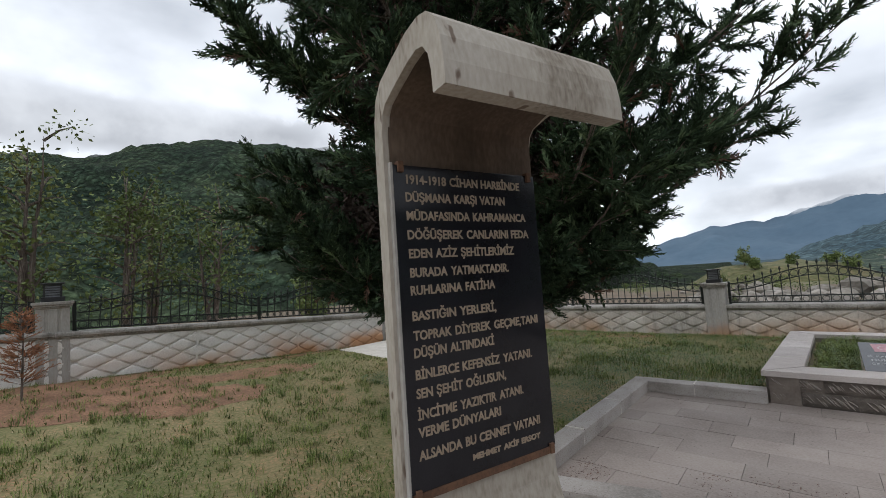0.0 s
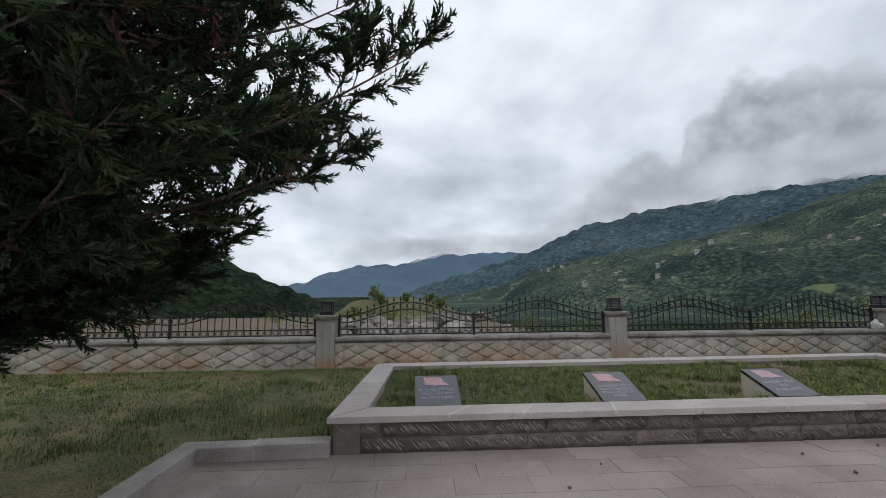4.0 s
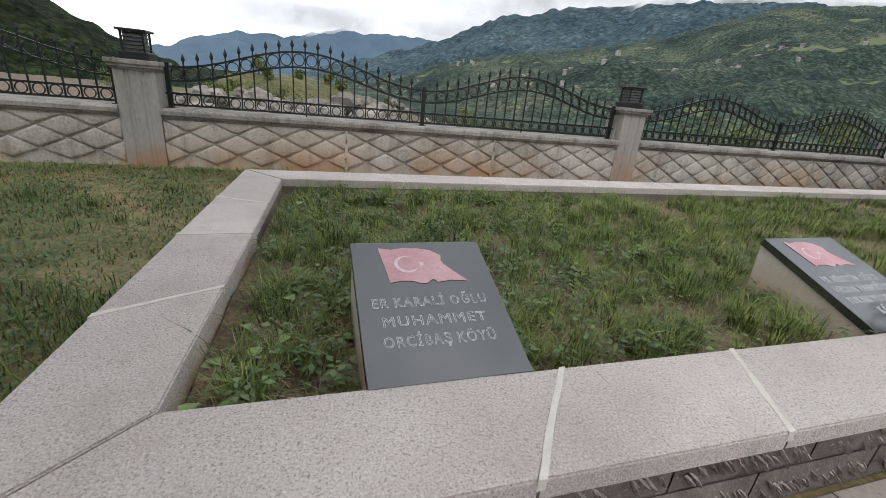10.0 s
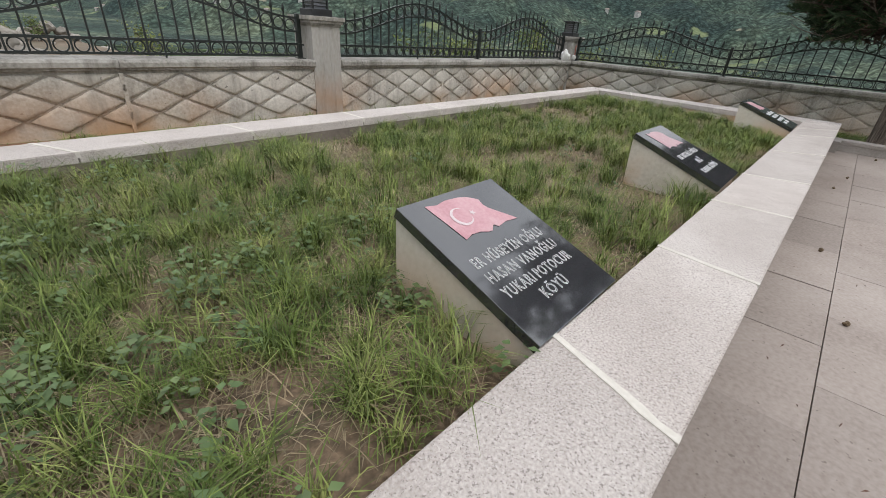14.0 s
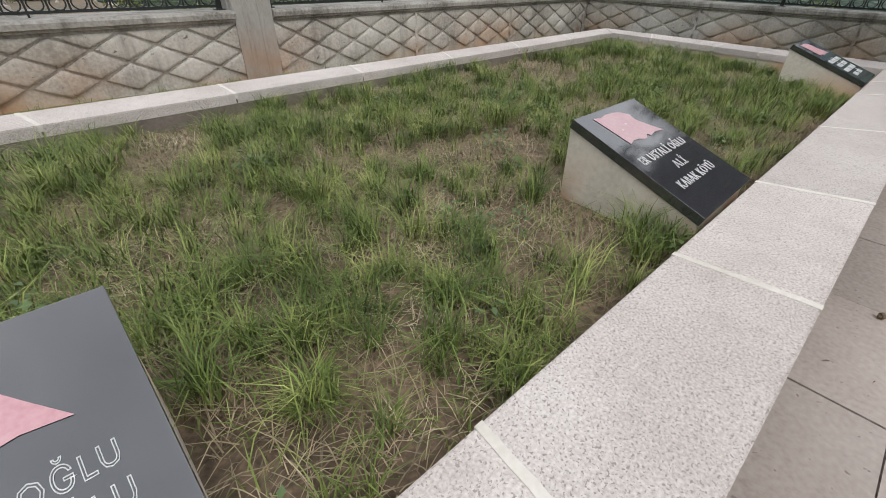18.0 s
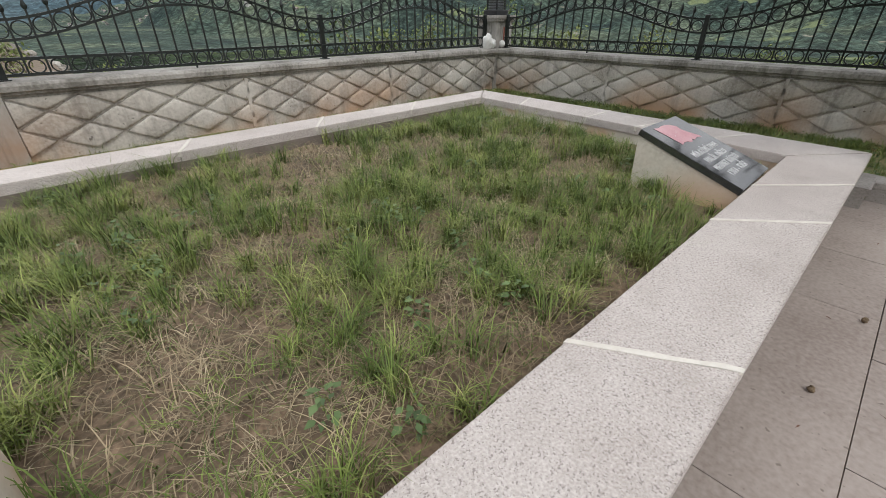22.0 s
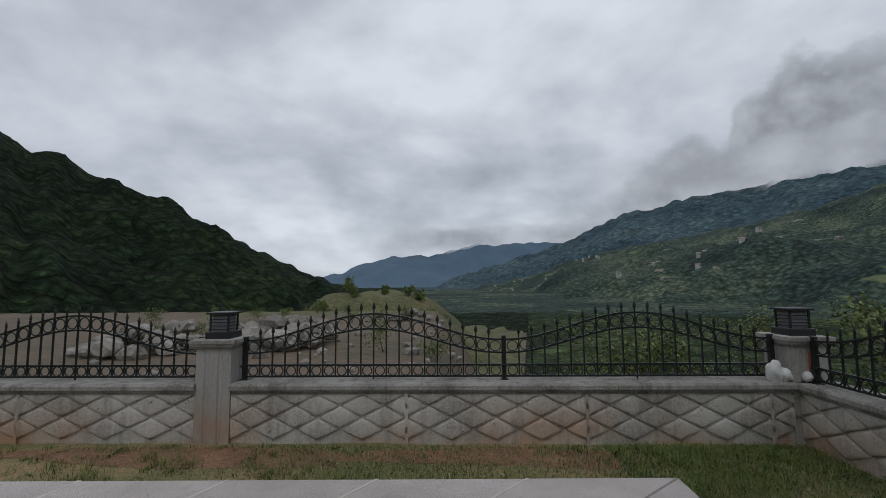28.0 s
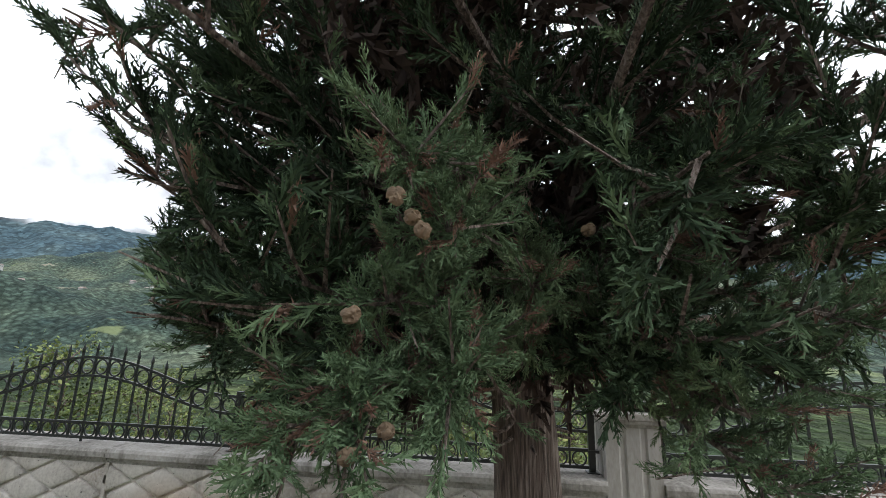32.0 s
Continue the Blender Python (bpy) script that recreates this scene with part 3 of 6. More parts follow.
def cushion(kind, mat="concrete"):
    """One raised lozenge of the wall pattern; x along the wall, y out of it, z up."""
    bm = bmesh.new()
    w, h, g = DW / 2, DH / 2, 0.0095
    if kind == "full":
        out = [(-w + 2 * g, 0), (0, -h + g), (w - 2 * g, 0), (0, h - g)]
    elif kind == "top":
        out = [(-w + 2 * g, 0), (0, -h + g), (w - 2 * g, 0)]
    elif kind == "first":
        out = [(0.004, -h + g), (w - 2 * g, 0), (0.004, h - g)]
    else:
        out = [(-w + 2 * g, 0), (-0.004, -h + g), (-0.004, h - g)]
    cx, cz = sum(p[0] for p in out) / len(out), sum(p[1] for p in out) / len(out)
    rings = []
    for s, d in ((1.0, -0.004), (0.975, 0.014), (0.93, 0.022), (0.72, 0.027), (0.3, 0.030)):
        rings.append([bm.verts.new((cx + (x - cx) * s, -d, cz + (z - cz) * s)) for x, z in out])
    n = len(out)
    for a, b in zip(rings, rings[1:]):
        for k in range(n):
            bm.faces.new((a[k], a[(k + 1) % n], b[(k + 1) % n], b[k]))
    bm.faces.new(rings[-1])
    bmesh.ops.recalc_face_normals(bm, faces=bm.faces)
    return mesh_of("wall_lozenge", bm, M[mat], True)


CUSHION = {(k, m): cushion(k, m) for k in ("full", "top", "first", "last") for m in ("concrete", "concrete_west")}


def wall_run(name, start, bearing, length, label, pieces=True, mat="concrete", rows=4):
    """A low wall from start along a bearing; its patterned face looks to the right hand side (local -y)."""
    root = empty(name, (*start, 0), bearing, label=label, category="wall", kind="structure")
    bm = box_bm((0, -FACE, -0.4), (length, FACE, 0.495))
    part("wall_core", bm, M[mat], root)
    prof = [(-FACE - 0.02, 0.49), (-FACE - 0.02, 0.51), (-FACE - 0.045, 0.517), (-FACE - 0.045, 0.535), (-FACE - 0.07, 0.543), (-FACE - 0.07, 0.583), (-FACE - 0.055, WALL_TOP), (FACE + 0.05, WALL_TOP), (FACE + 0.06, 0.535), (FACE, 0.49)]
    k = max(1, round(length / 2.0))
    for i in range(k):
        bm = bmesh.new()
        a = [bm.verts.new((length * i / k + 0.002, y, z)) for y, z in prof]
        b = [bm.verts.new((length * (i + 1) / k - 0.002, y, z)) for y, z in prof]
        bm.faces.new(a[::-1]); bm.faces.new(b)
        for q in range(len(prof)):
            bm.faces.new((a[q], a[(q + 1) % len(prof)], b[(q + 1) % len(prof)], b[q]))
        bmesh.ops.recalc_face_normals(bm, faces=bm.faces)
        part("coping_stone", bm, M["coping"], root, "weathered concrete coping")
    if pieces:
        n = max(1, round(length / DW))
        step = length / n
        sx = step / DW
        for row in range(rows):
            z = 0.49 - row * DH / 2
            odd = row % 2
            for i in range(n + odd):
                x = i * step if odd else (i + 0.5) * step
                kind = "top" if row == 0 else ("first" if odd and i == 0 else "last" if odd and i == n else "full")
                if row == 0 and odd:
                    continue
                piece("wall_lozenge", CUSHION[kind, mat], root, Matrix.Translation((x, -FACE, z)) @ Matrix.Diagonal((sx, 1, 1, 1)))
        for i in range(1, n):
            if i % 4 == 0:
                part("panel_seam", box_bm((i * step - 0.018, -FACE - 0.030, -0.05 if rows < 5 else -0.3), (i * step + 0.018, -FACE + 0.004, 0.493), 0.005), M[mat], root, "upright cement seam")
    return root


# pillar places: along the north side, then the east and west sides
PN = [(-0.02, 0.0), (6.18, 0.0), (12.41, 0.0)]
CORNER_W = (-6.45, 0.0)
# the west wall climbs to the south
WEST, CLIMB = 265.55, 0.054
WESTERN = [(CORNER_W[0] + d * math.cos(radians(WEST)), CORNER_W[1] + d * math.sin(radians(WEST)), CLIMB * d) for d in (0.0, 3.55, 9.72, 15.9)]
PY, PZ, PZ2 = (p[:2] for p in WESTERN[1:])
PE = [(12.47, -6.25), (12.47, -12.5)]
NORTH = "low grey concrete wall with a raised lozenge pattern"
wall_run("wall_north_1", (CORNER_W[0] + 0.19, 0), 0, PN[0][0] - CORNER_W[0] - 0.38, NORTH)
wall_run("wall_north_2", (PN[0][0] + 0.19, 0), 0, 5.83, NORTH + ", stained by red soil")
wall_run("wall_north_3", (PN[1][0] + 0.19, 0), 0, 12.47 - PN[1][0] - 0.19, NORTH + ", stained by red soil")
wall_run("wall_east_1", (12.47, -0.16), 270, 5.90, NORTH + " beside the cypress")
wall_run("wall_east_2", (12.47, -6.44), 270, 5.9, NORTH)
for k, name in ((1, "wall_west_1"), (2, "wall_west_2"), (3, "wall_west_3")):
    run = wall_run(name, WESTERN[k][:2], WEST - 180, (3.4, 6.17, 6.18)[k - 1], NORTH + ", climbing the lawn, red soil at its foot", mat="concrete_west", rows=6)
    run.matrix_world = pose(*WESTERN[k], 0, math.degrees(math.atan(CLIMB)), WEST - 180)


def pillar(at, rz=0, marks=False, lift=0.0):
    root = empty("wall_pillar", (*at, lift), rz, label="square grey concrete pillar with a moulded cap in the wall", category="pillar", group="pillars of the wall")
    bm = bmesh.new()
    w = 0.19
    prof = []
    # fluted shaft: shallow grooves on each face
    for k in range(4):
        for u, d in ((-w, 0), (-0.10, 0), (-0.085, -0.012), (-0.06, -0.012), (-0.045, 0), (0.045, 0), (0.06, -0.012), (0.085, -0.012), (0.10, 0)):
            x, y = u, -(w + d)
            c, s = math.cos(k * math.pi / 2), math.sin(k * math.pi / 2)
            prof.append((x * c - y * s, x * s + y * c))
    prism(bm, prof, -0.4, 0.965)
    part("shaft", bm, M["pillar"], root)
    bm = bmesh.new()
    for z0, z1, e in ((0.965, 0.99, 0.205), (0.99, 1.02, 0.225), (1.02, 1.065, 0.24)):
        add_box(bm, (-e, -e, z0), (e, e, z1), 0.006)
    part("cap", bm, M["coping"], root, "stepped concrete cap")
    if marks:
        part("paint_mark", box_bm((-0.015, -0.196, 0.62), (0.012, -0.1895, 0.90)), M["red_paint"], root, "run of faded red paint")
    return root


def lamp(at, rz=0, lift=0.0):
    root = empty("pillar_lamp", (*at, 1.065 + lift), rz, label="black square solar lamp with grey louvres on the pillar", category="lamp", group="lamps on the pillars")
    part("foot", box_bm((-0.135, -0.135, 0), (0.135, 0.135, 0.075), 0.008), M["lamp_black"], root)
    part("core", box_bm((-0.085, -0.085, 0.075), (0.085, 0.085, 0.265)), M["lamp_panel"], root, "pale lamp glass")
    for k in range(5):
        z = 0.098 + k * 0.036
        part("louvre", box_bm((-0.105, -0.105, z), (0.105, 0.105, z + 0.010), 0.003), M["lamp_black"], root)
    for x in (-0.098, 0.098):
        for y in (-0.098, 0.098):
            part("stile", box_bm((x - 0.009, y - 0.009, 0.075), (x + 0.009, y + 0.009, 0.265)), M["lamp_black"], root)
    part("hat", box_bm((-0.135, -0.135, 0.265), (0.135, 0.135, 0.288), 0.006), M["lamp_black"], root)
    return root


for k, (at, rz) in enumerate(((PN[0], 0), (PN[1], 0), (PN[2], 0), (CORNER_W, 0), (PY, WEST), (PZ, WEST), (PZ2, WEST), (PE[0], 0), (PE[1], 0))):
    up = WESTERN[k - 3][2] if 3 < k < 7 else 0.0
    pillar(at, rz, k == 2, up)
    lamp(at, rz, up)


# ---------------- iron fence ----------------
BAR_N = 19


def rail_height(s, upper):
    hump = 0.5 - 0.5 * math.cos(2 * math.pi * s)
    return (0.425 if upper else 0.285) + (0.285 if upper else 0.265) * hump


def ring_mesh(r):
    bm = bmesh.new()
    n = 18
    rings = []
    for i in range(n):
        a = 2 * math.pi * i / n
        c, s = math.cos(a), math.sin(a)
        ring = []
        for k in range(4):
            b = 2 * math.pi * (k + 0.5) / 4
            q = r + 0.0075 * math.cos(b)
            ring.append(bm.verts.new((c * q, 0.008 * math.sin(b), s * q)))
        rings.append(ring)
    for i in range(n):
        for k in range(4):
            a, b = rings[i], rings[(i + 1) % n]
            bm.faces.new((a[k], b[k], b[(k + 1) % 4], a[(k + 1) % 4]))
    return mesh_of("ring", bm, M["iron"], True)


def tip_mesh():
    bm = bmesh.new()
    rows = ((0, 0.009), (0.012, 0.017), (0.028, 0.020), (0.082, 0.002))
    rings = [[bm.verts.new((math.cos(a) * r, math.sin(a) * r * 0.6, z)) for a in (0, math.pi / 2, math.pi, 3 * math.pi / 2)] for z, r in rows]
    for a, b in zip(rings, rings[1:]):
        for k in range(4):
            bm.faces.new((a[k], a[(k + 1) % 4], b[(k + 1) % 4], b[k]))
    bm.faces.new(rings[-1]); bm.faces.new(rings[0][::-1])
    return mesh_of("spear_tip", bm, M["iron"])


RING_LOW, RING_TOP, TIP = ring_mesh(0.051), ring_mesh(0.058), tip_mesh()


def fence_panel(length):
    """A panel from x = 0 to length with its foot on z = 0."""
    root = empty("iron_fence", label="black wrought iron fence panel with rings and spear tips", category="fence", group="fence panels on the wall")
    step = length / (BAR_N + 1)
    for upper in (True, False):
        bm = bmesh.new()
        pts = [(length * i / 40, 0, rail_height(i / 40, upper)) for i in range(41)]
        tube(bm, pts, [0.0145] * 41, 4)
        part("top_rail" if upper else "under_rail", bm, M["iron"], root)
    for z in (0.035, 0.155):
        part("bottom_rail", box_bm((0, -0.011, z - 0.011), (length, 0.011, z + 0.011)), M["iron"], root)
    for i in range(1, BAR_N + 1):
        x = step * i
        zt = rail_height(i / (BAR_N + 1), True) + 0.05
        z0 = -0.01 if i == 10 else 0.03
        bar = part("bar", box_bm((x - 0.0075, -0.0075, z0), (x + 0.0075, 0.0075, zt)), M["iron"], root)
        piece("spear_tip", TIP, bar, Matrix.Translation((x, 0, zt)))
    for i in range(BAR_N + 1):
        x = step * (i + 0.5)
        piece("ring", RING_LOW, root, Matrix.Translation((x, 0, 0.095)))
        s = (i + 0.5) / (BAR_N + 1)
        zm = (rail_height(s, True) + rail_height(s, False)) / 2
        gap = rail_height(s, True) - rail_height(s, False)
        piece("ring", RING_TOP, root, Matrix.Translation((x, 0, zm)) @ Matrix.Diagonal((1, 1, (gap - 0.02) / 0.129, 1)))
    return root


def fence_post(at, lift=0.0):
    root = empty("fence_post", (*at, WALL_TOP + lift), label="black square iron fence post on the coping", category="fence post", group="fence posts")
    part("shaft", box_bm((-0.024, -0.024, 0), (0.024, 0.024, 0.47), 0.004), M["iron"], root)
    part("foot_plate", box_bm((-0.045, -0.045, 0), (0.045, 0.045, 0.008)), M["iron"], root)
    part("clamp", box_bm((-0.03, -0.05, 0.14), (0.03, 0.03, 0.16)), M["iron"], root)
    return root


SPANS = [(PN[0], PN[1]), (PN[1], PN[2]), (PN[2], PE[0]), (PE[0], PE[1]), (CORNER_W, PN[0]), (PY, CORNER_W), (PZ, PY), (PZ2, PZ)]
PANEL = {}
for a, b in SPANS:
    a, b = Vector((*a, 0)), Vector((*b, 0))
    d = (b - a).normalized()
    climb = CLIMB if max(a.x, b.x) < -6.4 else 0.0
    rz = math.degrees(math.atan2(d.y, d.x))
    lo, hi, mid = a + d * 0.25, b - d * 0.25, (a + b) / 2
    for p in (lo, mid, hi):
        fence_post((p.x, p.y), climb * (p - Vector((*CORNER_W, 0))).length)
    length = round((hi - lo).length / 2 - 0.048, 2)
    for p in (lo + d * 0.024, mid + d * 0.024):
        m = pose(p.x, p.y, WALL_TOP + climb * (p - Vector((*CORNER_W, 0))).length, 0, math.degrees(math.atan(climb)), rz)
        if length not in PANEL:
            PANEL[length] = fence_panel(length)
            PANEL[length].matrix_world = m
        else:
            copy_thing(PANEL[length], m)

# ---------------- raised grave bed ----------------
CAP_TOP, CAP_LOW = 0.34, 0.283
OUT = [Vector((1.06, -5.0, 0)), Vector((10.14, -4.99, 0)), Vector((10.24, -1.74, 0)), Vector((1.22, -1.92, 0))]
INN = [Vector((1.41, -4.66, 0)), Vector((9.70, -4.645, 0)), Vector((9.87, -2.04, 0)), Vector((1.51, -2.23, 0))]
bed = empty("grave_bed", (5.4, -3.4, 0), label="raised bed of dark chiselled stone with pale capstones", category="planter")
bed_inv = bed.matrix_world.inverted()


def under_bed(ob):
    ob.parent = bed
    ob.matrix_parent_inverse = bed_inv
    return ob


def capstones(i, cuts):
    """Capstones along side i, cut at the given fractions, with pale mortar between them."""
    a, b, c, d = OUT[i], OUT[(i + 1) % 4], INN[(i + 1) % 4], INN[i]
    rnd = random.Random(40 + i)
    cuts = [0.0, *cuts, 1.0]
    for s, t in zip(cuts, cuts[1:]):
        bm = bmesh.new()
        e = 0.004 / (b - a).length
        quad = [a.lerp(b, s + e), a.lerp(b, t - e), d.lerp(c, t - e), d.lerp(c, s + e)]
        lift = rnd.uniform(-0.0008, 0.0008)
        prism(bm, quad, CAP_LOW, CAP_TOP + lift)
        bmesh.ops.bevel(bm, geom=[x for x in bm.edges if abs(x.verts[0].co.z - x.verts[1].co.z) < 0.001 and x.verts[0].co.z > 0.3], offset=0.005, segments=2, affect="EDGES")
        under_bed(part("capstone", bm, M["granite"], None, "pale bush-hammered capstone"))
    for s in cuts[1:-1]:
        n = 9
        w = 0.011 / (b - a).length
        left, right = [], []
        for k in range(n):
            q = -0.003 + 1.006 * k / (n - 1)
            left.append(a.lerp(b, s - w * rnd.uniform(0.6, 1.5)).lerp(d.lerp(c, s - w), q))
            right.append(a.lerp(b, s + w * rnd.uniform(0.6, 1.5)).lerp(d.lerp(c, s + w), q))
        bm = bmesh.new()
        prism(bm, left + right[::-1], CAP_TOP - 0.03, CAP_TOP + 0.0018)
        bmesh.ops.recalc_face_normals(bm, faces=bm.faces)
        under_bed(part("mortar_joint", bm, M["mortar"], None, "smear of pale mortar"))


L0 = (OUT[1] - OUT[0]).length
capstones(0, [(x - 1.06) / L0 for x in (2.20, 2.92, 3.82, 4.69, 5.575, 6.39, 7.54, 8.71, 9.34)])
capstones(1, [0.19, 0.365, 0.53, 0.80])
capstones(2, [k / 9 for k in range(1, 9)])
capstones(3, [0.28, 0.5, 0.74])


def stone_mesh(w, seed):
    """A dark stone with a band of slanting chisel strokes standing proud of its face."""
    rnd = random.Random(seed)
    bm = bmesh.new()
    nx, nz = 9, 4
    grid = []
    for j in range(nz + 1):
        row = []
        for i in range(nx + 1):
            edge = i in (0, nx) or j in (0, nz)
            row.append(bm.verts.new((-w / 2 + w * i / nx, 0.010 if edge else -rnd.uniform(0.0, 0.009), -0.067 + 0.134 * j / nz)))
        grid.append(row)
    for j in range(nz):
        for i in range(nx):
            bm.faces.new((grid[j][i], grid[j][i + 1], grid[j + 1][i + 1], grid[j + 1][i]))
    return mesh_of("wall_stone", bm, M["chiselled"])


def strokes(w, rnd):
    """Slanting chisel strokes on a stone of width w: triangles as corner points."""
    tris = []
    x = -w / 2 + 0.035 + rnd.uniform(0, 0.05)
    while x < w / 2 - 0.04:
        ln, wd, zc = rnd.uniform(0.028, 0.052), rnd.uniform(0.0045, 0.0095), rnd.uniform(-0.026, 0.026)
        a = radians(-48 + rnd.uniform(-12, 12))
        d, q = Vector((math.cos(a), 0, math.sin(a))), Vector((-math.sin(a), 0, math.cos(a)))
        o = Vector((x, -0.004, zc))
        up = Vector((0, -rnd.uniform(0.008, 0.014), 0))
        base = [o + d * s * ln + q * t * wd * rnd.uniform(0.6, 1.2) for s, t in ((-1, -0.4), (0.1, -1), (1, -0.3), (0.9, 0.4), (-0.1, 1), (-0.9, 0.5))]
        top = [o + up + d * s * ln * 0.6 for s in (-0.8, 0.7)]
        tris += [(base[0], base[1], top[0]), (base[1], top[1], top[0]), (base[1], base[2], top[1]), (base[2], base[3], top[1]), (base[3], base[4], top[1]), (base[4], top[0], top[1]), (base[4], base[5], top[0]), (base[5], base[0], top[0])]
        x += rnd.uniform(0.010, 0.021) if rnd.random() > 0.07 else rnd.uniform(0.05, 0.09)
    return tris


STONE_W = (0.46, 0.52, 0.58, 0.42, 0.5, 0.62, 0.48, 0.55, 0.44)
STONES = [stone_mesh(w, k) for k, w in enumerate(STONE_W)]


def stone_face(a, b, inset):
    """Two courses of stones on the outer face from a to b."""
    d = (b - a).normalized()
    rz = math.degrees(math.atan2(d.y, d.x))
    inward = Vector((-d.y, d.x, 0))
    p0, p1 = a + inward * inset + d * 0.03, b + inward * inset - d * 0.03
    total = (p1 - p0).length
    rnd = random.Random(int(total * 100))
    marks = []
    for course in range(2):
        x = 0.0 if course else -0.24
        while x < total:
            k = rnd.randrange(len(STONE_W))
            w = STONE_W[k]
            lo, hi = max(x, 0), min(x + w, total)
            if hi - lo > 0.06:
                c = p0 + d * ((lo + hi) / 2)
                ob = new("wall_stone", STONES[k])
                ob.parent = bed
                ob.matrix_parent_inverse = bed_inv
                m = pose(c.x, c.y, 0.07 + 0.140 * course, 0, 0, rz)
                ob.matrix_world = m @ Matrix.Diagonal(((hi - lo - 0.007) / w, 1, 1, 1))
                marks += [tuple(m @ p) for t in strokes(hi - lo, rnd) for p in t]
            x += w
    bm = bmesh.new()
    q = inward * 0.02
    prism(bm, [p0 + q, p1 + q, p1 + inward * 0.27, p0 + inward * 0.27], -0.1, CAP_LOW)
    under_bed(part("core", bm, M["joint"], None, "dark mortar core"))
    me = raw_mesh("chisel_texture", np.array(marks), np.arange(len(marks)).reshape(-1, 3), M["chisel_stroke"])
    tagged(under_bed(new("chisel_texture", me)), "pale slanting chisel strokes", kind="stuff")


stone_face(OUT[0], OUT[1], 0.035)
stone_face(OUT[1], OUT[2], 0.035)
stone_face(OUT[2], OUT[3], 0.035)
stone_face(OUT[3], OUT[0], 0.035)
# rough render on the inner faces
for i in range(4):
    a, b = INN[i], INN[(i + 1) % 4]
    d = (b - a).normalized(); inw = Vector((-d.y, d.x, 0))
    bm = bmesh.new()
    prism(bm, [a - inw * 0.06, b - inw * 0.06, b - inw * 0.012, a - inw * 0.012], 0.05, CAP_LOW - 0.001)
    under_bed(part("inner_render", bm, M["plaster"], None, "rough cream render"))


def bed_soil_height(x, y):
    return 0.215 + 0.02 * float(fbm(np.array(x * 1.7), np.array(y * 1.7), 6)) + 0.012 * float(fbm(np.array(x * 7.0), np.array(y * 7.0), 7))


def build_soil():
    nx, ny = 150, 50
    s, t = np.meshgrid(np.linspace(0, 1, nx), np.linspace(0, 1, ny))
    a, b, c, d = [np.array(v[:2]) for v in INN]
    P = (a + (b - a) * s[..., None]) * (1 - t[..., None]) + (d + (c - d) * s[..., None]) * t[..., None]
    x, y = P[..., 0], P[..., 1]
    z = 0.215 + 0.02 * fbm(x * 1.7, y * 1.7, 6) + 0.012 * fbm(x * 7.0, y * 7.0, 7)
    i, j = np.meshgrid(np.arange(ny - 1), np.arange(nx - 1), indexing="ij")
    f = np.stack([i * nx + j, i * nx + j + 1, (i + 1) * nx + j + 1, (i + 1) * nx + j], -1).reshape(-1, 4)
    tagged(new("bed_soil", raw_mesh("bed_soil", np.stack([x, y, z], -1).reshape(-1, 3), f, M["soil"], True)), "dry brown soil with dead grass filling the raised bed", "soil", kind="structure")


build_soil()


# ---------------- writing ----------------
def text_mesh(words, height, width, material, name="lettering", thick=0.0012, outline=0.0, spacing=1.0, bold=0.0):
    cu = bpy.data.curves.new(name, "FONT")
    cu.body, cu.size, cu.extrude = words, height / 0.72, thick
    cu.align_x, cu.align_y = "CENTER", "BOTTOM_BASELINE"
    cu.resolution_u = 3
    cu.space_character = spacing
    cu.offset = bold
    if outline:
        cu.fill_mode, cu.extrude, cu.bevel_depth, cu.bevel_resolution, cu.resolution_u = "NONE", 0.0, outline, 0, 2
    tmp = new("tmp", cu)
    bpy.context.view_layer.update()
    me = bpy.data.meshes.new_from_object(tmp.evaluated_get(bpy.context.evaluated_depsgraph_get()))
    bpy.data.objects.remove(tmp)
    bpy.data.curves.remove(cu)
    me.name = name
    xs = [v.co.x for v in me.vertices]
    s = width / (max(xs) - min(xs)) if width else 1.0
    mid = (max(xs) + min(xs)) / 2
    for v in me.vertices:
        v.co.x = (v.co.x - mid) * s
    me.materials.clear()
    me.materials.append(material)
    return me


def text_line(words, height, width, material, parent, matrix, outline=0.0, spacing=1.0, thick=0.0012, bold=0.0):
    """One line of writing, a mesh for each word, spread to the given width about the matrix's origin."""
    meshes = [text_mesh(w, height, 0, material, thick=thick, outline=outline, spacing=spacing, bold=bold) for w in words.split(" ")]
    spans = [2 * max(abs(v.co.x) for v in me.vertices) for me in meshes]
    gap = height * (0.62 if spacing > 1 else 0.55)
    total = sum(spans) + gap * (len(spans) - 1)
    s, x = width / total, -width / 2
    for me, w in zip(meshes, spans):
        for v in me.vertices:
            v.co.x *= s
        ob = new("lettering", me)
        ob.parent = parent
        ob.matrix_local = matrix @ Matrix.Translation((x + w * s / 2, 0, 0))
        x += (w + gap) * s


# ---------------- memorial stones in the bed ----------------
SW, SL, ST = 0.475, 0.572, 0.034


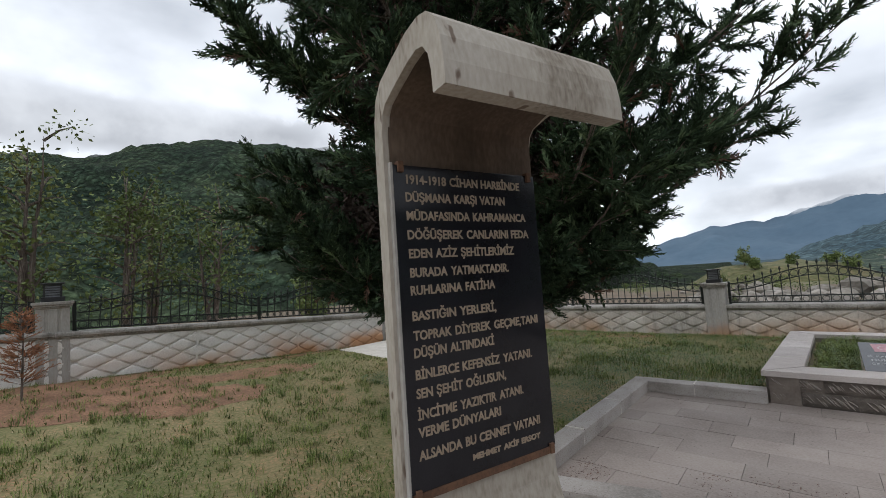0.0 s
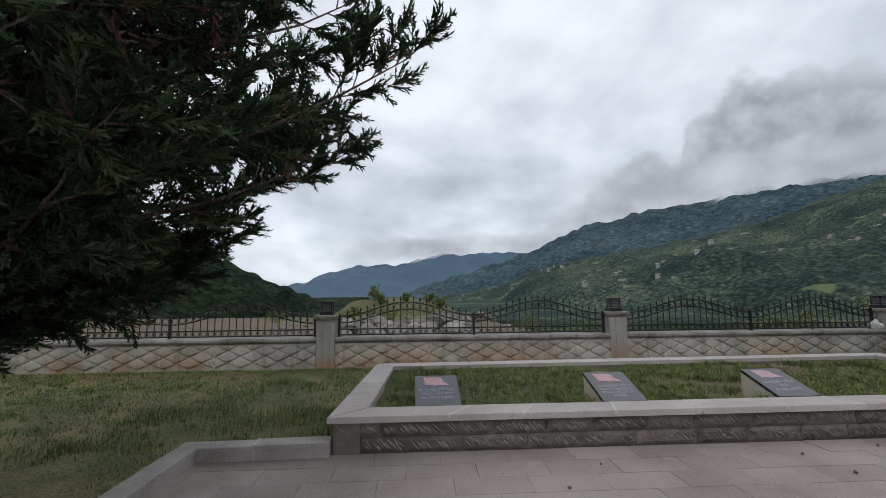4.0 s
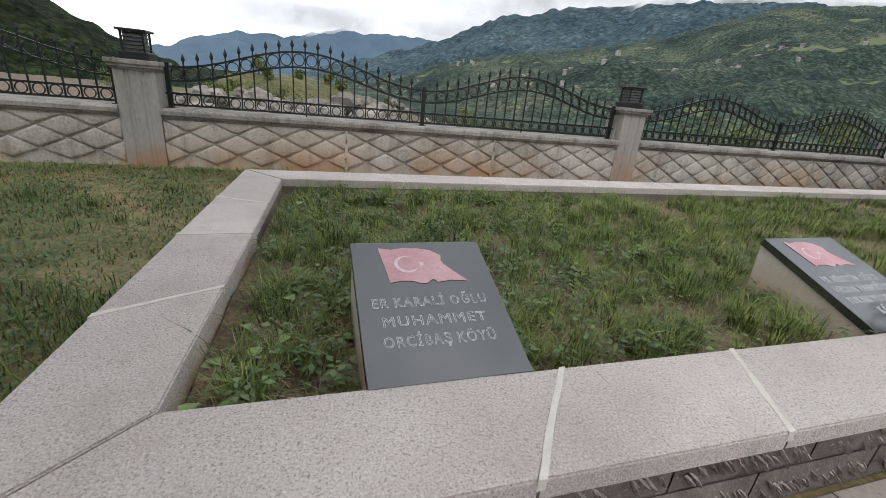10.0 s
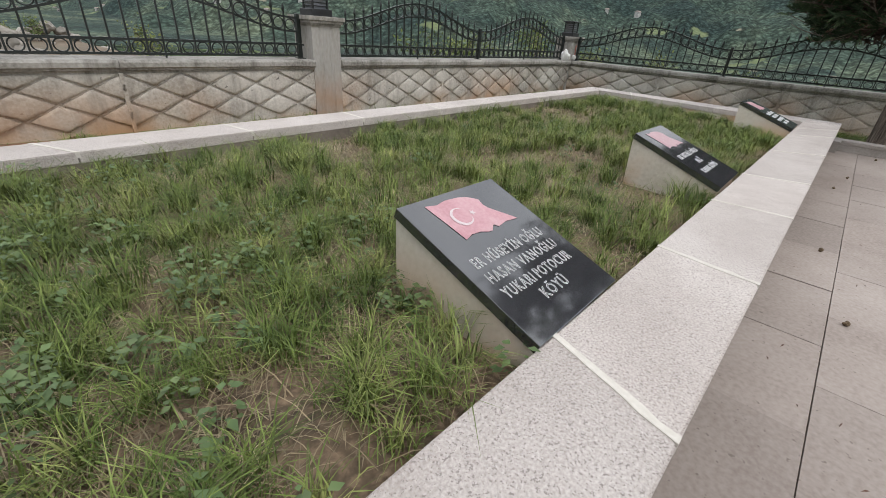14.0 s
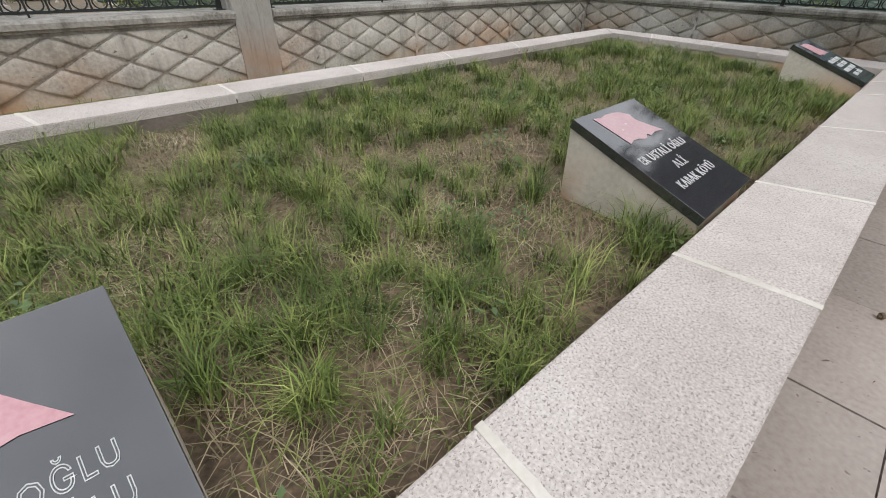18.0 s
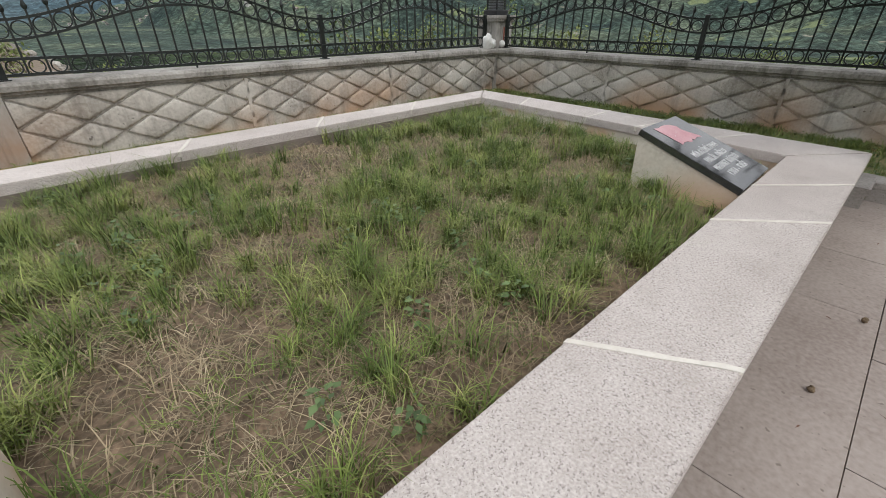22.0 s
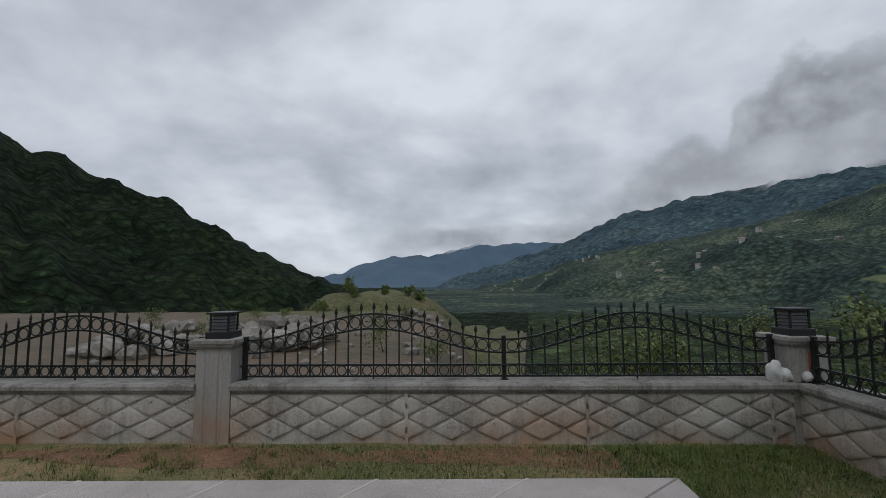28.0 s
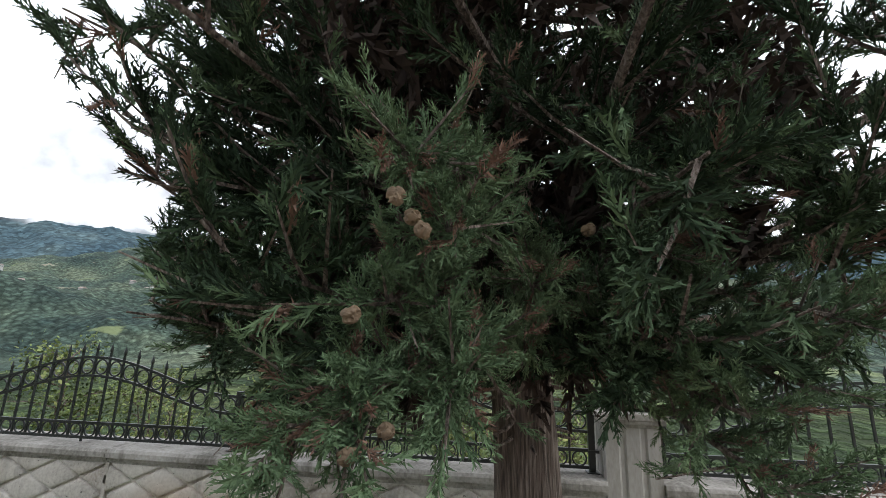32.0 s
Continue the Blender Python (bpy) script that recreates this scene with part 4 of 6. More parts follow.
def memorial(x, y0, lines, widths, label, worn=False):
    """A tilted black slab on a rendered block; local x along the bed, y up the slope."""
    tilt = 20.2
    z0 = 0.342
    root = empty("memorial_stone", (x + SW / 2, y0, 0.15), 0.8, label=label, category="memorial stone", group="memorial stones in the bed")
    c, s = math.cos(radians(tilt)), math.sin(radians(tilt))
    top = lambda v, h: (v * c - h * s, z0 - 0.15 + v * s + h * c)
    prof = [(0.01, 0.0), (SL * c - 0.004, 0.0), top(SL - 0.004, -ST), top(0.006, -ST)]
    bm = bmesh.new()
    w = SW / 2 - 0.006
    a = [bm.verts.new((-w, q[0], q[1])) for q in prof]
    b = [bm.verts.new((w, q[0], q[1])) for q in prof]
    bm.faces.new(a); bm.faces.new(b[::-1])
    for i in range(4):
        bm.faces.new((a[i], b[i], b[(i + 1) % 4], a[(i + 1) % 4]))
    bmesh.ops.recalc_face_normals(bm, faces=bm.faces)
    part("block", bm, M["plaster"], root, "rendered cream block, rust stained")
    tm = Matrix.Translation((0, 0, z0 - 0.15)) @ pose(0, 0, 0, tilt)
    slab = part("slab", box_bm((-SW / 2, 0, -ST), (SW / 2, SL, 0), 0.002), M["black_granite"], root, "polished black granite slab")
    slab.matrix_local = tm
    # faded flag with a ragged fly
    hem = [(-0.146, 0.542), (-0.134, 0.455), (-0.125, 0.370), (-0.088, 0.379), (-0.05, 0.376), (-0.022, 0.364), (-0.004, 0.362), (0.02, 0.379), (0.030, 0.378), (0.036, 0.366), (0.085, 0.374), (0.145, 0.366), (0.105, 0.415), (0.076, 0.452), (0.070, 0.470), (0.076, 0.498), (0.04, 0.526), (0.0, 0.536), (-0.058, 0.540), (-0.10, 0.532)]
    bm = bmesh.new()
    hub = bm.verts.new((-0.03, 0.455, 0.0018))
    rim = [bm.verts.new((u, v, 0.0018)) for u, v in hem]
    for i in range(len(rim)):
        bm.faces.new((hub, rim[i], rim[(i + 1) % len(rim)]))
    part("flag", bm, M["flag_faded" if worn and len(lines) == 3 else "flag_pink"], slab, "faded pink flag")
    bm = bmesh.new()
    o, inn = [], []
    for i in range(25):
        a = radians(50 + 290 * i / 24)
        o.append(bm.verts.new((-0.058 + 0.041 * math.cos(a), 0.455 + 0.041 * math.sin(a), 0.0032)))
        a2 = radians(64 + 262 * i / 24)
        inn.append(bm.verts.new((-0.052 + 0.0345 * math.cos(a2), 0.457 + 0.0345 * math.sin(a2), 0.0032)))
    for i in range(24):
        bm.faces.new((o[i], o[i + 1], inn[i + 1], inn[i]))
    if worn:
        # only flecks of white are left of the crescent and the star
        bm.free()
        for u, v0, a in ((-0.075, 0.44, 20), (-0.02, 0.462, -15)):
            bm = bmesh.new()
            bm.faces.new([bm.verts.new((u + 0.022 * p * math.cos(radians(a)) - q * math.sin(radians(a)), v0 + 0.022 * p * math.sin(radians(a)) + q * math.cos(radians(a)), 0.0032)) for p, q in ((-0.5, -0.002), (0.2, -0.005), (0.5, 0.001), (0.1, 0.004))])
            part("paint_fleck", bm, M["flag_white"], slab, "fleck of white paint")
    else:
        part("crescent", bm, M["flag_white"], slab, "white crescent")
    bm = bmesh.new()
    if not worn:
        vs = [bm.verts.new((-0.004 + (0.014 if k % 2 == 0 else 0.006) * math.cos(radians(180 + 36 * k)), 0.455 + (0.014 if k % 2 == 0 else 0.006) * math.sin(radians(180 + 36 * k)), 0.0032)) for k in range(10)]
        bm.faces.new(vs)
        part("star", bm, M["flag_white"], slab, "white star")
    v = 0.268
    for words, wd in zip(lines, widths):
        text_line(words, 0.038, wd, M["letter_white"], slab, Matrix.Translation((-0.006, v, 0.0006)), outline=0.0011, spacing=1.18)
        v -= 0.061 if len(lines) > 3 else 0.074
    return root


MEMO = "tilted black granite memorial stone with faded flag and names"
memorial(1.88, -4.665, ("ER KARALİ OĞLU", "MUHAMMET", "ORCİBAŞ KÖYÜ"), (0.375, 0.33, 0.345), MEMO)
memorial(3.857, -4.655, ("ER HÜSEYİN OĞLU", "HASAN VANOĞLU", "YUKARI POTOCUR", "KÖYÜ"), (0.361, 0.364, 0.364, 0.13), MEMO)
memorial(5.808, -4.635, ("ER USTALİ OĞLU", "ALİ", "KABAK KÖYÜ"), (0.365, 0.09, 0.30), MEMO, True)
memorial(8.856, -4.64, ("MÜLAZİMİ EVVEL", "HALİL OĞLU", "MEHMET RÜŞTÜ", "1303 - KIĞI"), (0.35, 0.29, 0.34, 0.25), MEMO, True)

# ---------------- canopied monument ----------------
MON = Matrix.Translation((0.120, -9.292, 0)) @ pose(0, 0, 0, 0, 0, 72.3)
# local x along the slab, local -y towards the reader
monument = new("monument")
monument.matrix_world = MON
tagged(monument, "grey concrete monument with curled canopy and black inscribed panel", "monument")


def build_monument():
    outer = [(0.07, 0), (0.07, 2.201), (0.062, 2.318), (0.035, 2.415), (-0.03, 2.479), (-0.166, 2.524), (-0.31, 2.565), (-0.414, 2.573), (-0.486, 2.554), (-0.543, 2.5), (-0.574, 2.415), (-0.588, 2.318), (-0.59, 2.227)]
    inner = [(-0.502, 2.227), (-0.497, 2.318), (-0.481, 2.388), (-0.445, 2.436), (-0.393, 2.45), (-0.31, 2.436), (-0.155, 2.388), (-0.07, 2.356), (-0.035, 2.318), (-0.02, 2.244), (-0.02, 2.137), (-0.02, 0.547), (-0.03, 0.441), (-0.06, 0.335), (-0.12, 0.229), (-0.21, 0.15), (-0.33, 0.101), (-0.47, 0.079), (-0.47, 0)]
    prof = outer + inner
    bm = bmesh.new()
    x0, x1 = -0.03, 0.955
    a = [bm.verts.new((x0, y, z)) for y, z in prof]
    b = [bm.verts.new((x1, y, z)) for y, z in prof]
    n = len(prof)
    for i in range(n):
        bm.faces.new((a[i], a[(i + 1) % n], b[(i + 1) % n], b[i]))
    # side faces as strips between the outer and inner lines
    m = len(outer)
    for v in (a, b):
        # hood and slab: outer line against inner line
        o, q = v[:m][::-1], v[m:]
        hood = ((0, 0), (1, 1), (2, 2), (3, 3), (4, 4), (5, 4), (6, 5), (7, 6), (8, 7), (9, 8), (10, 9), (11, 10), (12, 18))
        for (i, j), (i2, j2) in zip(hood[:-2], hood[1:-1]):
            ring = [o[i], o[i2], q[j2], q[j]]
            ring = [w for k, w in enumerate(ring) if w not in ring[:k]]
            bm.faces.new(ring)
        bm.faces.new([o[11], o[12], q[11], q[10]])
        bm.faces.new([o[12], q[18], q[17], q[16]])
        for j in range(11, 16):
            bm.faces.new([o[12], q[j + 1], q[j]])
    bmesh.ops.recalc_face_normals(bm, faces=bm.faces)
    for v in bm.verts:
        if v.co.x > 0.9 and v.co.y > -0.4:
            v.co.x = lerp(0.955, 0.89, min(1, (v.co.y + 0.4) / 0.3))
    part("body", bm, M["cast"], monument, "weathered cast concrete")
    # brown stain film over the hollow of the canopy, with its shade painted in
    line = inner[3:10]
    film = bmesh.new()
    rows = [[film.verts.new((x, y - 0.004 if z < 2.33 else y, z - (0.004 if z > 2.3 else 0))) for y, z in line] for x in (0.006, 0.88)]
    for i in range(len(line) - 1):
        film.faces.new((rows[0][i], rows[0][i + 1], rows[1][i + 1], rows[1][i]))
    part("hollow_stain", film, M["hood_stain_shade"], monument, "brown stain under the canopy, darkened with painted shade")
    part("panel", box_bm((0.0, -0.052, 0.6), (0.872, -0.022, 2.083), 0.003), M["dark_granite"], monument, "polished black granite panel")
    # thin band above the panel: brown stain plus painted canopy shade
    part("hood_lining", box_bm((0.0, -0.026, 2.088), (0.885, -0.018, 2.268)), M["hood_stain_shade"], monument, "brown stain under the canopy, darkened with painted shade")
    part("panel_edge", box_bm((-0.012, -0.048, 0.58), (0.0, -0.02, 2.093)), M["pillar"], monument, "pale metal edge strip")
    for x, z in ((0.035, 2.067), (0.825, 2.067), (0.03, 0.585), (0.84, 0.585)):
        part("bracket", box_bm((x - 0.014, -0.066, z - 0.02), (x + 0.014, -0.022, z + 0.032), 0.003), M["rust"], monument, "rusty steel bracket")
    part("rust_strip", box_bm((0.01, -0.056, 0.564), (0.86, -0.02, 0.6), 0.006), M["rust"], monument, "rusty bearing strip")
    text = [("1914-1918 CİHAN HARBİNDE", 2.017, 0.064, 0.759), ("DÜŞMANA KARŞI VATAN", 1.932, 0.055, 0.648), ("MÜDAFASINDA KAHRAMANCA", 1.844, 0.055, 0.787), ("DÖĞÜŞEREK CANLARINI FEDA", 1.754, 0.054, 0.799), ("EDEN AZİZ ŞEHİTLERİMİZ", 1.666, 0.055, 0.686), ("BURADA YATMAKTADIR.", 1.577, 0.055, 0.640), ("RUHLARINA FATİHA", 1.495, 0.052, 0.541), ("BASTIĞIN YERLERİ,", 1.378, 0.053, 0.537), ("TOPRAK DİYEREK GEÇME,TANI", 1.289, 0.051, 0.815), ("DÜŞÜN ALTINDAKİ", 1.211, 0.050, 0.507), ("BİNLERCE KEFENSİZ YATANI.", 1.113, 0.051, 0.754), ("SEN ŞEHİT OĞLUSUN,", 1.029, 0.049, 0.567), ("İNCİTME YAZIKTIR ATANI.", 0.935, 0.049, 0.675), ("VERME DÜNYALARI", 0.858, 0.047, 0.517), ("ALSANDA BU CENNET VATANI", 0.759, 0.043, 0.773)]
    for words, z, x0, x1 in text:
        text_line(words, 0.043, x1 - x0, M["letter_bronze"], monument, Matrix.Translation(((x0 + x1) / 2, -0.0535, z - 0.021)) @ pose(0, 0, 0, 90), thick=0.0015, bold=0.0016)
    text_line("MEHMET AKİF ERSOY", 0.027, 0.44, M["letter_bronze"], monument, Matrix.Translation((0.55, -0.0535, 0.665)) @ pose(0, 0, 0, 90), thick=0.0015, bold=0.0016)


build_monument()

# ---------------- kerbs and paving ----------------
def kerb_line(a, b, inner_right, label):
    """Kerb stones from a to b; each is a thing of the border."""
    a, b = Vector((*a, 0)), Vector((*b, 0))
    d = (b - a).normalized()
    n = max(1, round((b - a).length / 0.85))
    rz = math.degrees(math.atan2(d.y, d.x))
    step = (b - a).length / n
    root = empty("kerb", a, rz, label=label, category="kerb", kind="structure")
    for i in range(n):
        rnd = random.Random(i + n * 7)
        z = 0.135 + rnd.uniform(-0.004, 0.004)
        s = -1 if inner_right else 1
        prof = [(0, -0.1), (0.0, z - 0.045), (0.012 * -s, z - 0.04), (0.012 * -s, z - 0.006), (0.0, z), (s * 0.17, z), (s * 0.175, z - 0.01), (s * 0.175, -0.1)]
        bm = bmesh.new()
        va = [bm.verts.new((i * step + 0.003, y, q)) for y, q in prof]
        vb = [bm.verts.new(((i + 1) * step - 0.003, y, q)) for y, q in prof]
        bm.faces.new(va); bm.faces.new(vb[::-1])
        for k in range(len(prof)):
            bm.faces.new((va[k], vb[k], vb[(k + 1) % len(prof)], va[(k + 1) % len(prof)]))
        bmesh.ops.recalc_face_normals(bm, faces=bm.faces)
        part("kerb_stone", bm, M["kerb"], root)
        if i:
            part("mortar_joint", box_bm((i * step - 0.007, min(0, s * 0.172), 0.0), (i * step + 0.007, max(0, s * 0.172), z + 0.002)), M["mortar"], root, "pale mortar")


KW = (-0.07, -5.09)
kerb_line((KW[0] - 0.175, KW[1]), (1.1, -5.04), False, "low stone kerb between the paving and the lawn")
kerb_line((KW[0], -7.95), (KW[0], KW[1]), False, "low stone kerb between the paving and the lawn")
kerb_line((10.1, -5.05), (10.5, -5.05), False, "low stone kerb at the corner of the bed")
kerb_line((10.32, -13.0), (10.32, -5.05), True, "low stone kerb between the paving and the cypress")
kerb_line((-0.02, -8.10), (0.78, -7.90), False, "low stone kerb beside the monument foot")


def build_paving():
    root = empty("paving", (0, 0, 0), 0, label="beige stone paving laid in running bond, stained and littered", category="paving", kind="structure")
    part("bedding", box_bm((-0.25, -22, -0.12), (10.4, -4.965, -0.012)), M["joint"], root)
    tw, th, g = 0.60, 0.293, 0.0019
    bm = box_bm((-tw / 2 + g, -th / 2 + g, -0.028), (tw / 2 - g, th / 2 - g, 0), 0.0)
    me = mesh_of("paving_tile", bm, M["paving"])
    rnd = random.Random(5)
    near, rest = 0, bmesh.new()
    for row in range(58):
        y = -4.972 - th / 2 - row * th
        shift = (0.0, 0.31, 0.13, 0.44)[row % 4] + rnd.uniform(-0.05, 0.05)
        for k in range(-3, 19):
            x = k * tw + shift
            left = -0.1
            lo, hi = max(x - tw / 2, left), min(x + tw / 2, 10.32)
            if hi - lo < 0.05:
                continue
            m = Matrix.Translation(((lo + hi) / 2, y, rnd.uniform(-0.0025, 0.0015))) @ pose(0, 0, 0, rnd.uniform(-0.2, 0.2), rnd.uniform(-0.12, 0.12)) @ Matrix.Diagonal(((hi - lo) / tw, 1, 1, 1))
            if near < 290 and row < 17:
                piece("paving_tile", me, root, m)
                near += 1
            else:
                q = bmesh.ops.create_cube(rest, size=1)["verts"]
                for v in q:
                    v.co = m @ Vector((v.co.x * (tw - 2 * g), v.co.y * (th - 2 * g), v.co.z * 0.028 - 0.014))
    tagged(part("more_tiles", rest, M["paving"], root), kind="stuff")


# concrete apron with a flagpole on the lawn
apron = tagged(part("apron", box_bm((-1.03, -1.3, -0.16), (1.03, 1.3, 0), 0.01), M["mortar"]), "pale concrete apron on the lawn under the flagpole", "slab")
apron.matrix_world = pose(-5.42, -3.8, 0.085, 0, 2.6, 0)
pole = empty("flagpole", (-5.95, -3.45, 0.105), label="white painted flagpole standing on a concrete apron", category="flagpole")
bm = bmesh.new(); tube(bm, [(0, 0, 0), (0, 0, 4), (0, 0, 11)], [0.125, 0.105, 0.06], 16)
part("mast", bm, M["pole_white"], pole, smooth=True)
part("flange", box_bm((-0.24, -0.24, 0), (0.24, 0.24, 0.025), 0.004), M["pole_white"], pole)
for k in range(8):
    bm = bmesh.new()
    extrude_profile(bm, [(0.10, 0.02), (0.225, 0.02), (0.225, 0.04), (0.12, 0.26), (0.10, 0.26)], -0.006, 0.006)
    g = part("gusset", bm, M["pole_white"], pole)
    g.matrix_local = pose(0, 0, 0, 0, 0, 45 * k)

# ---------------- cypress trees ----------------
def spray_template(seed, shoots, subs, size=1.0, fat=1.0):
    """A feathery cypress plume of thin blades round the z axis: corner points (k, 3, 3)."""
    r = np.random.RandomState(seed)
    blades = []

    def blade(p, d, ln, w):
        d = d / np.linalg.norm(d)
        side = np.cross(d, r.normal(size=3))
        side = side / (np.linalg.norm(side) + 1e-9)
        blades.append([p - side * w, p + side * w, p + d * ln * 1.05])

    L = 0.15 * size
    blade(np.zeros(3), np.array([0.05, 0, 1.0]), L * 0.9, 0.0085 * size * fat)
    for i in range(shoots):
        t = (i + 0.4) / shoots
        a = i * 2.4 + r.uniform(-0.4, 0.4)
        lean = r.uniform(0.4, 0.75)
        d = np.array([math.cos(a) * lean, math.sin(a) * lean * 0.7, 1.0])
        ln = L * (0.46 - 0.22 * t) * r.uniform(0.8, 1.2)
        p = np.array([0, 0, L * t * 0.9])
        blade(p, d, ln, 0.0070 * size * fat)
        dn = d / np.linalg.norm(d)
        for k in range(subs):
            q = (k + 0.6) / (subs + 0.6)
            blade(p + dn * ln * q, dn + r.normal(size=3) * 0.5, ln * 0.52, 0.0056 * size * fat)
    return np.array(blades)


def scatter_sprays(templates, places, dirs, scales, seed):
    """All sprays as one vertex and face array."""
    r = np.random.RandomState(seed)
    d = dirs / np.linalg.norm(dirs, axis=1, keepdims=True)
    ref = r.normal(size=d.shape)
    u = np.cross(d, ref); u /= np.linalg.norm(u, axis=1, keepdims=True)
    w = np.cross(d, u)
    pick = r.randint(len(templates), size=len(d))
    allv = []
    for k, T in enumerate(templates):
        s = pick == k
        if not s.any():
            continue
        P = T.reshape(-1, 3)
        v = (P[None, :, 0, None] * u[s][:, None, :] + P[None, :, 1, None] * w[s][:, None, :] + P[None, :, 2, None] * d[s][:, None, :]) * scales[s][:, None, None] + places[s][:, None, :]
        allv.append(v.reshape(-1, 3))
    v = np.vstack(allv)
    return v, np.arange(len(v)).reshape(-1, 3)


def cypress(at, seed, height, radius_at, trunk_r, first, limbs, templates, per, label, low=1.15, extra=(), skip=None, spray_scale=1.0, painted=False, gaps=-0.12):
    """A broad dark cypress: ridged trunk, limbs that bear branchlets, and sprays of scale leaves."""
    rnd = random.Random(seed)
    root = empty("cypress", (*at, -0.03), 0, label=label, category="tree")
    base = Vector((*at, -0.03))
    lean = Vector((rnd.uniform(-0.05, 0.05), rnd.uniform(-0.05, 0.05), 1)).normalized()
    bm = bmesh.new()
    sides, rows = 40, 34
    rings = []
    for j in range(rows + 1):
        z = height * 0.94 * (j / rows) ** 1.35
        r = trunk_r * (1 - 0.86 * z / height) + 0.06 * math.exp(-z * 6.5) * trunk_r * 3
        ring = []
        for k in range(sides):
            a = 2 * math.pi * k / sides
            ridge = 0.055 * math.sin(a * 9 + 0.9 * math.sin(z * 1.7)) + 0.04 * math.sin(a * 17 + z * 2.3) + 0.07 * math.exp(-z * 4) * math.sin(a * 5 + 1)
            q = r * (1 + ridge + rnd.uniform(-0.02, 0.02))
            ring.append(bm.verts.new((math.cos(a) * q + lean.x * z, math.sin(a) * q + lean.y * z, z)))
        rings.append(ring)
    for a, b in zip(rings, rings[1:]):
        for k in range(sides):
            bm.faces.new((a[k], a[(k + 1) % sides], b[(k + 1) % sides], b[k]))
    part("trunk", bm, M["bark"], root, "fibrous grey-brown trunk", smooth=True)
    if painted:
        # a worn, ragged band of whitewash, thick in the middle and flaked through in places
        for name, n, spread, hi in (("whitewash_band", 64, 0.008, 0.052), ("whitewash_patch", 26, 0.045, 0.026)):
            bm = bmesh.new()
            for k in range(n):
                if rnd.random() < 0.12:
                    continue
                a = 2 * math.pi * (k + rnd.uniform(-0.2, 0.2)) / n; z = 0.66 + rnd.uniform(-spread, spread)
                r = trunk_r * (1 - 0.86 * z / height) * 1.06 + rnd.uniform(0.002, 0.004) + 0.18 * trunk_r * math.exp(-z * 6.5)
                w, h = 2 * math.pi / 64 * rnd.uniform(0.7, 1.25), hi * rnd.uniform(0.45, 1.1)
                vs = [bm.verts.new((math.cos(a + s * w) * r + lean.x * z, math.sin(a + s * w) * r + lean.y * z, z + t * h)) for s, t in ((-0.35, -0.5), (0.4, -0.4), (0.55, 0.1), (0.3, 0.55), (-0.45, 0.42), (-0.6, -0.1))]
                bm.faces.new(vs)
            tagged(part(name, bm, M["white_paint"], root, "worn ragged band of whitewash" if hi > 0.04 else "flakes of whitewash"), kind="stuff")
    places, dirs, scales = [], [], []
    twigs = bmesh.new()
    for i in range(limbs + len(extra)):
        f = ((i % limbs) + rnd.random()) / limbs
        z0 = first + (height * 0.97 - first) * f ** low
        az = i * 2.399963 + rnd.uniform(-0.35, 0.35)
        rise = rnd.uniform(-0.10, 0.16) + 0.30 * f
        R = radius_at(z0, az)
        for _ in range(3):
            R = 0.5 * R + 0.5 * radius_at(min(z0 + R * (rise + 0.12), height), az)
        R *= rnd.uniform(0.78, 1.06)
        if R < 0.1:
            continue
        out = Vector((math.cos(az), math.sin(az), 0))
        start = Vector((lean.x * z0, lean.y * z0, z0))
        if i >= limbs:
            z0, az, R, rise = extra[i - limbs]
            out, start = Vector((math.cos(az), math.sin(az), 0)), Vector((lean.x * z0, lean.y * z0, z0))
        pts = []
        for k in range(8):
            t = k / 7
            side = Vector((-out.y, out.x, 0)) * math.sin(t * 3 + i) * 0.10 * R
            pts.append(start + out * (R * t) + Vector((0, 0, 1)) * (R * (rise * t + 0.14 * t ** 3 - 0.08 * math.sin(t * 3.1))) + side)
        if skip:
            bare = [k for k in range(2, 8) if skip(base + pts[k])]
            if bare:
                cut = pts[bare[0] - 1]
                pts = [start.lerp(cut, k / 7) + (pts[1] - start.lerp(cut, 1 / 7)) * math.sin(k / 7 * math.pi) * 0.3 for k in range(8)]
                R = max((cut - start).length, 0.3)
        bm = bmesh.new()
        r0 = (0.009 + 0.008 * R) * (0.55 if i >= limbs else 1.0)
        tube(bm, pts, [lerp(r0, 0.004, k / 7) for k in range(8)], 6, 0.08, rnd)
        nb = int(per[0] * (0.5 + 0.5 * R / 2.0) * (1.0 if z0 < 3.4 else 0.85))
        for b in range(nb):
            t = 0.14 + 0.86 * (b + rnd.random()) / nb
            k = min(int(t * 7), 6)
            p = pts[k].lerp(pts[k + 1], t * 7 - k)
            along = (pts[k + 1] - pts[k]).normalized()
            side = Vector((rnd.gauss(0, 1), rnd.gauss(0, 1), rnd.gauss(0.15, 0.7)))
            d = (along * 0.75 + side * 0.62).normalized()
            ln = rnd.uniform(0.28, 0.62) * (0.6 + 0.25 * R) * (1.15 - 0.5 * t)
            tip = p + d * ln + Vector((0, 0, rnd.uniform(-0.06, 0.12)))
            w0 = base + tip
            if noise.noise((base + p.lerp(tip, 0.6)) * 1.9) < gaps:
                continue
            if skip and (skip(base + p) or skip(w0)):
                continue
            tube(twigs, [p, p.lerp(tip, 0.5) + Vector((0, 0, -0.02)), tip], [0.007, 0.005, 0.002], 3)
            for q in range(per[1]):
                s = 0.15 + 0.85 * (q + rnd.random()) / per[1]
                dd = (d + Vector((rnd.gauss(0, 0.5), rnd.gauss(0, 0.5), rnd.gauss(0.15, 0.45)))).normalized()
                pp = p.lerp(tip, s)
                if skip and skip(base + pp + dd * 0.2):
                    continue
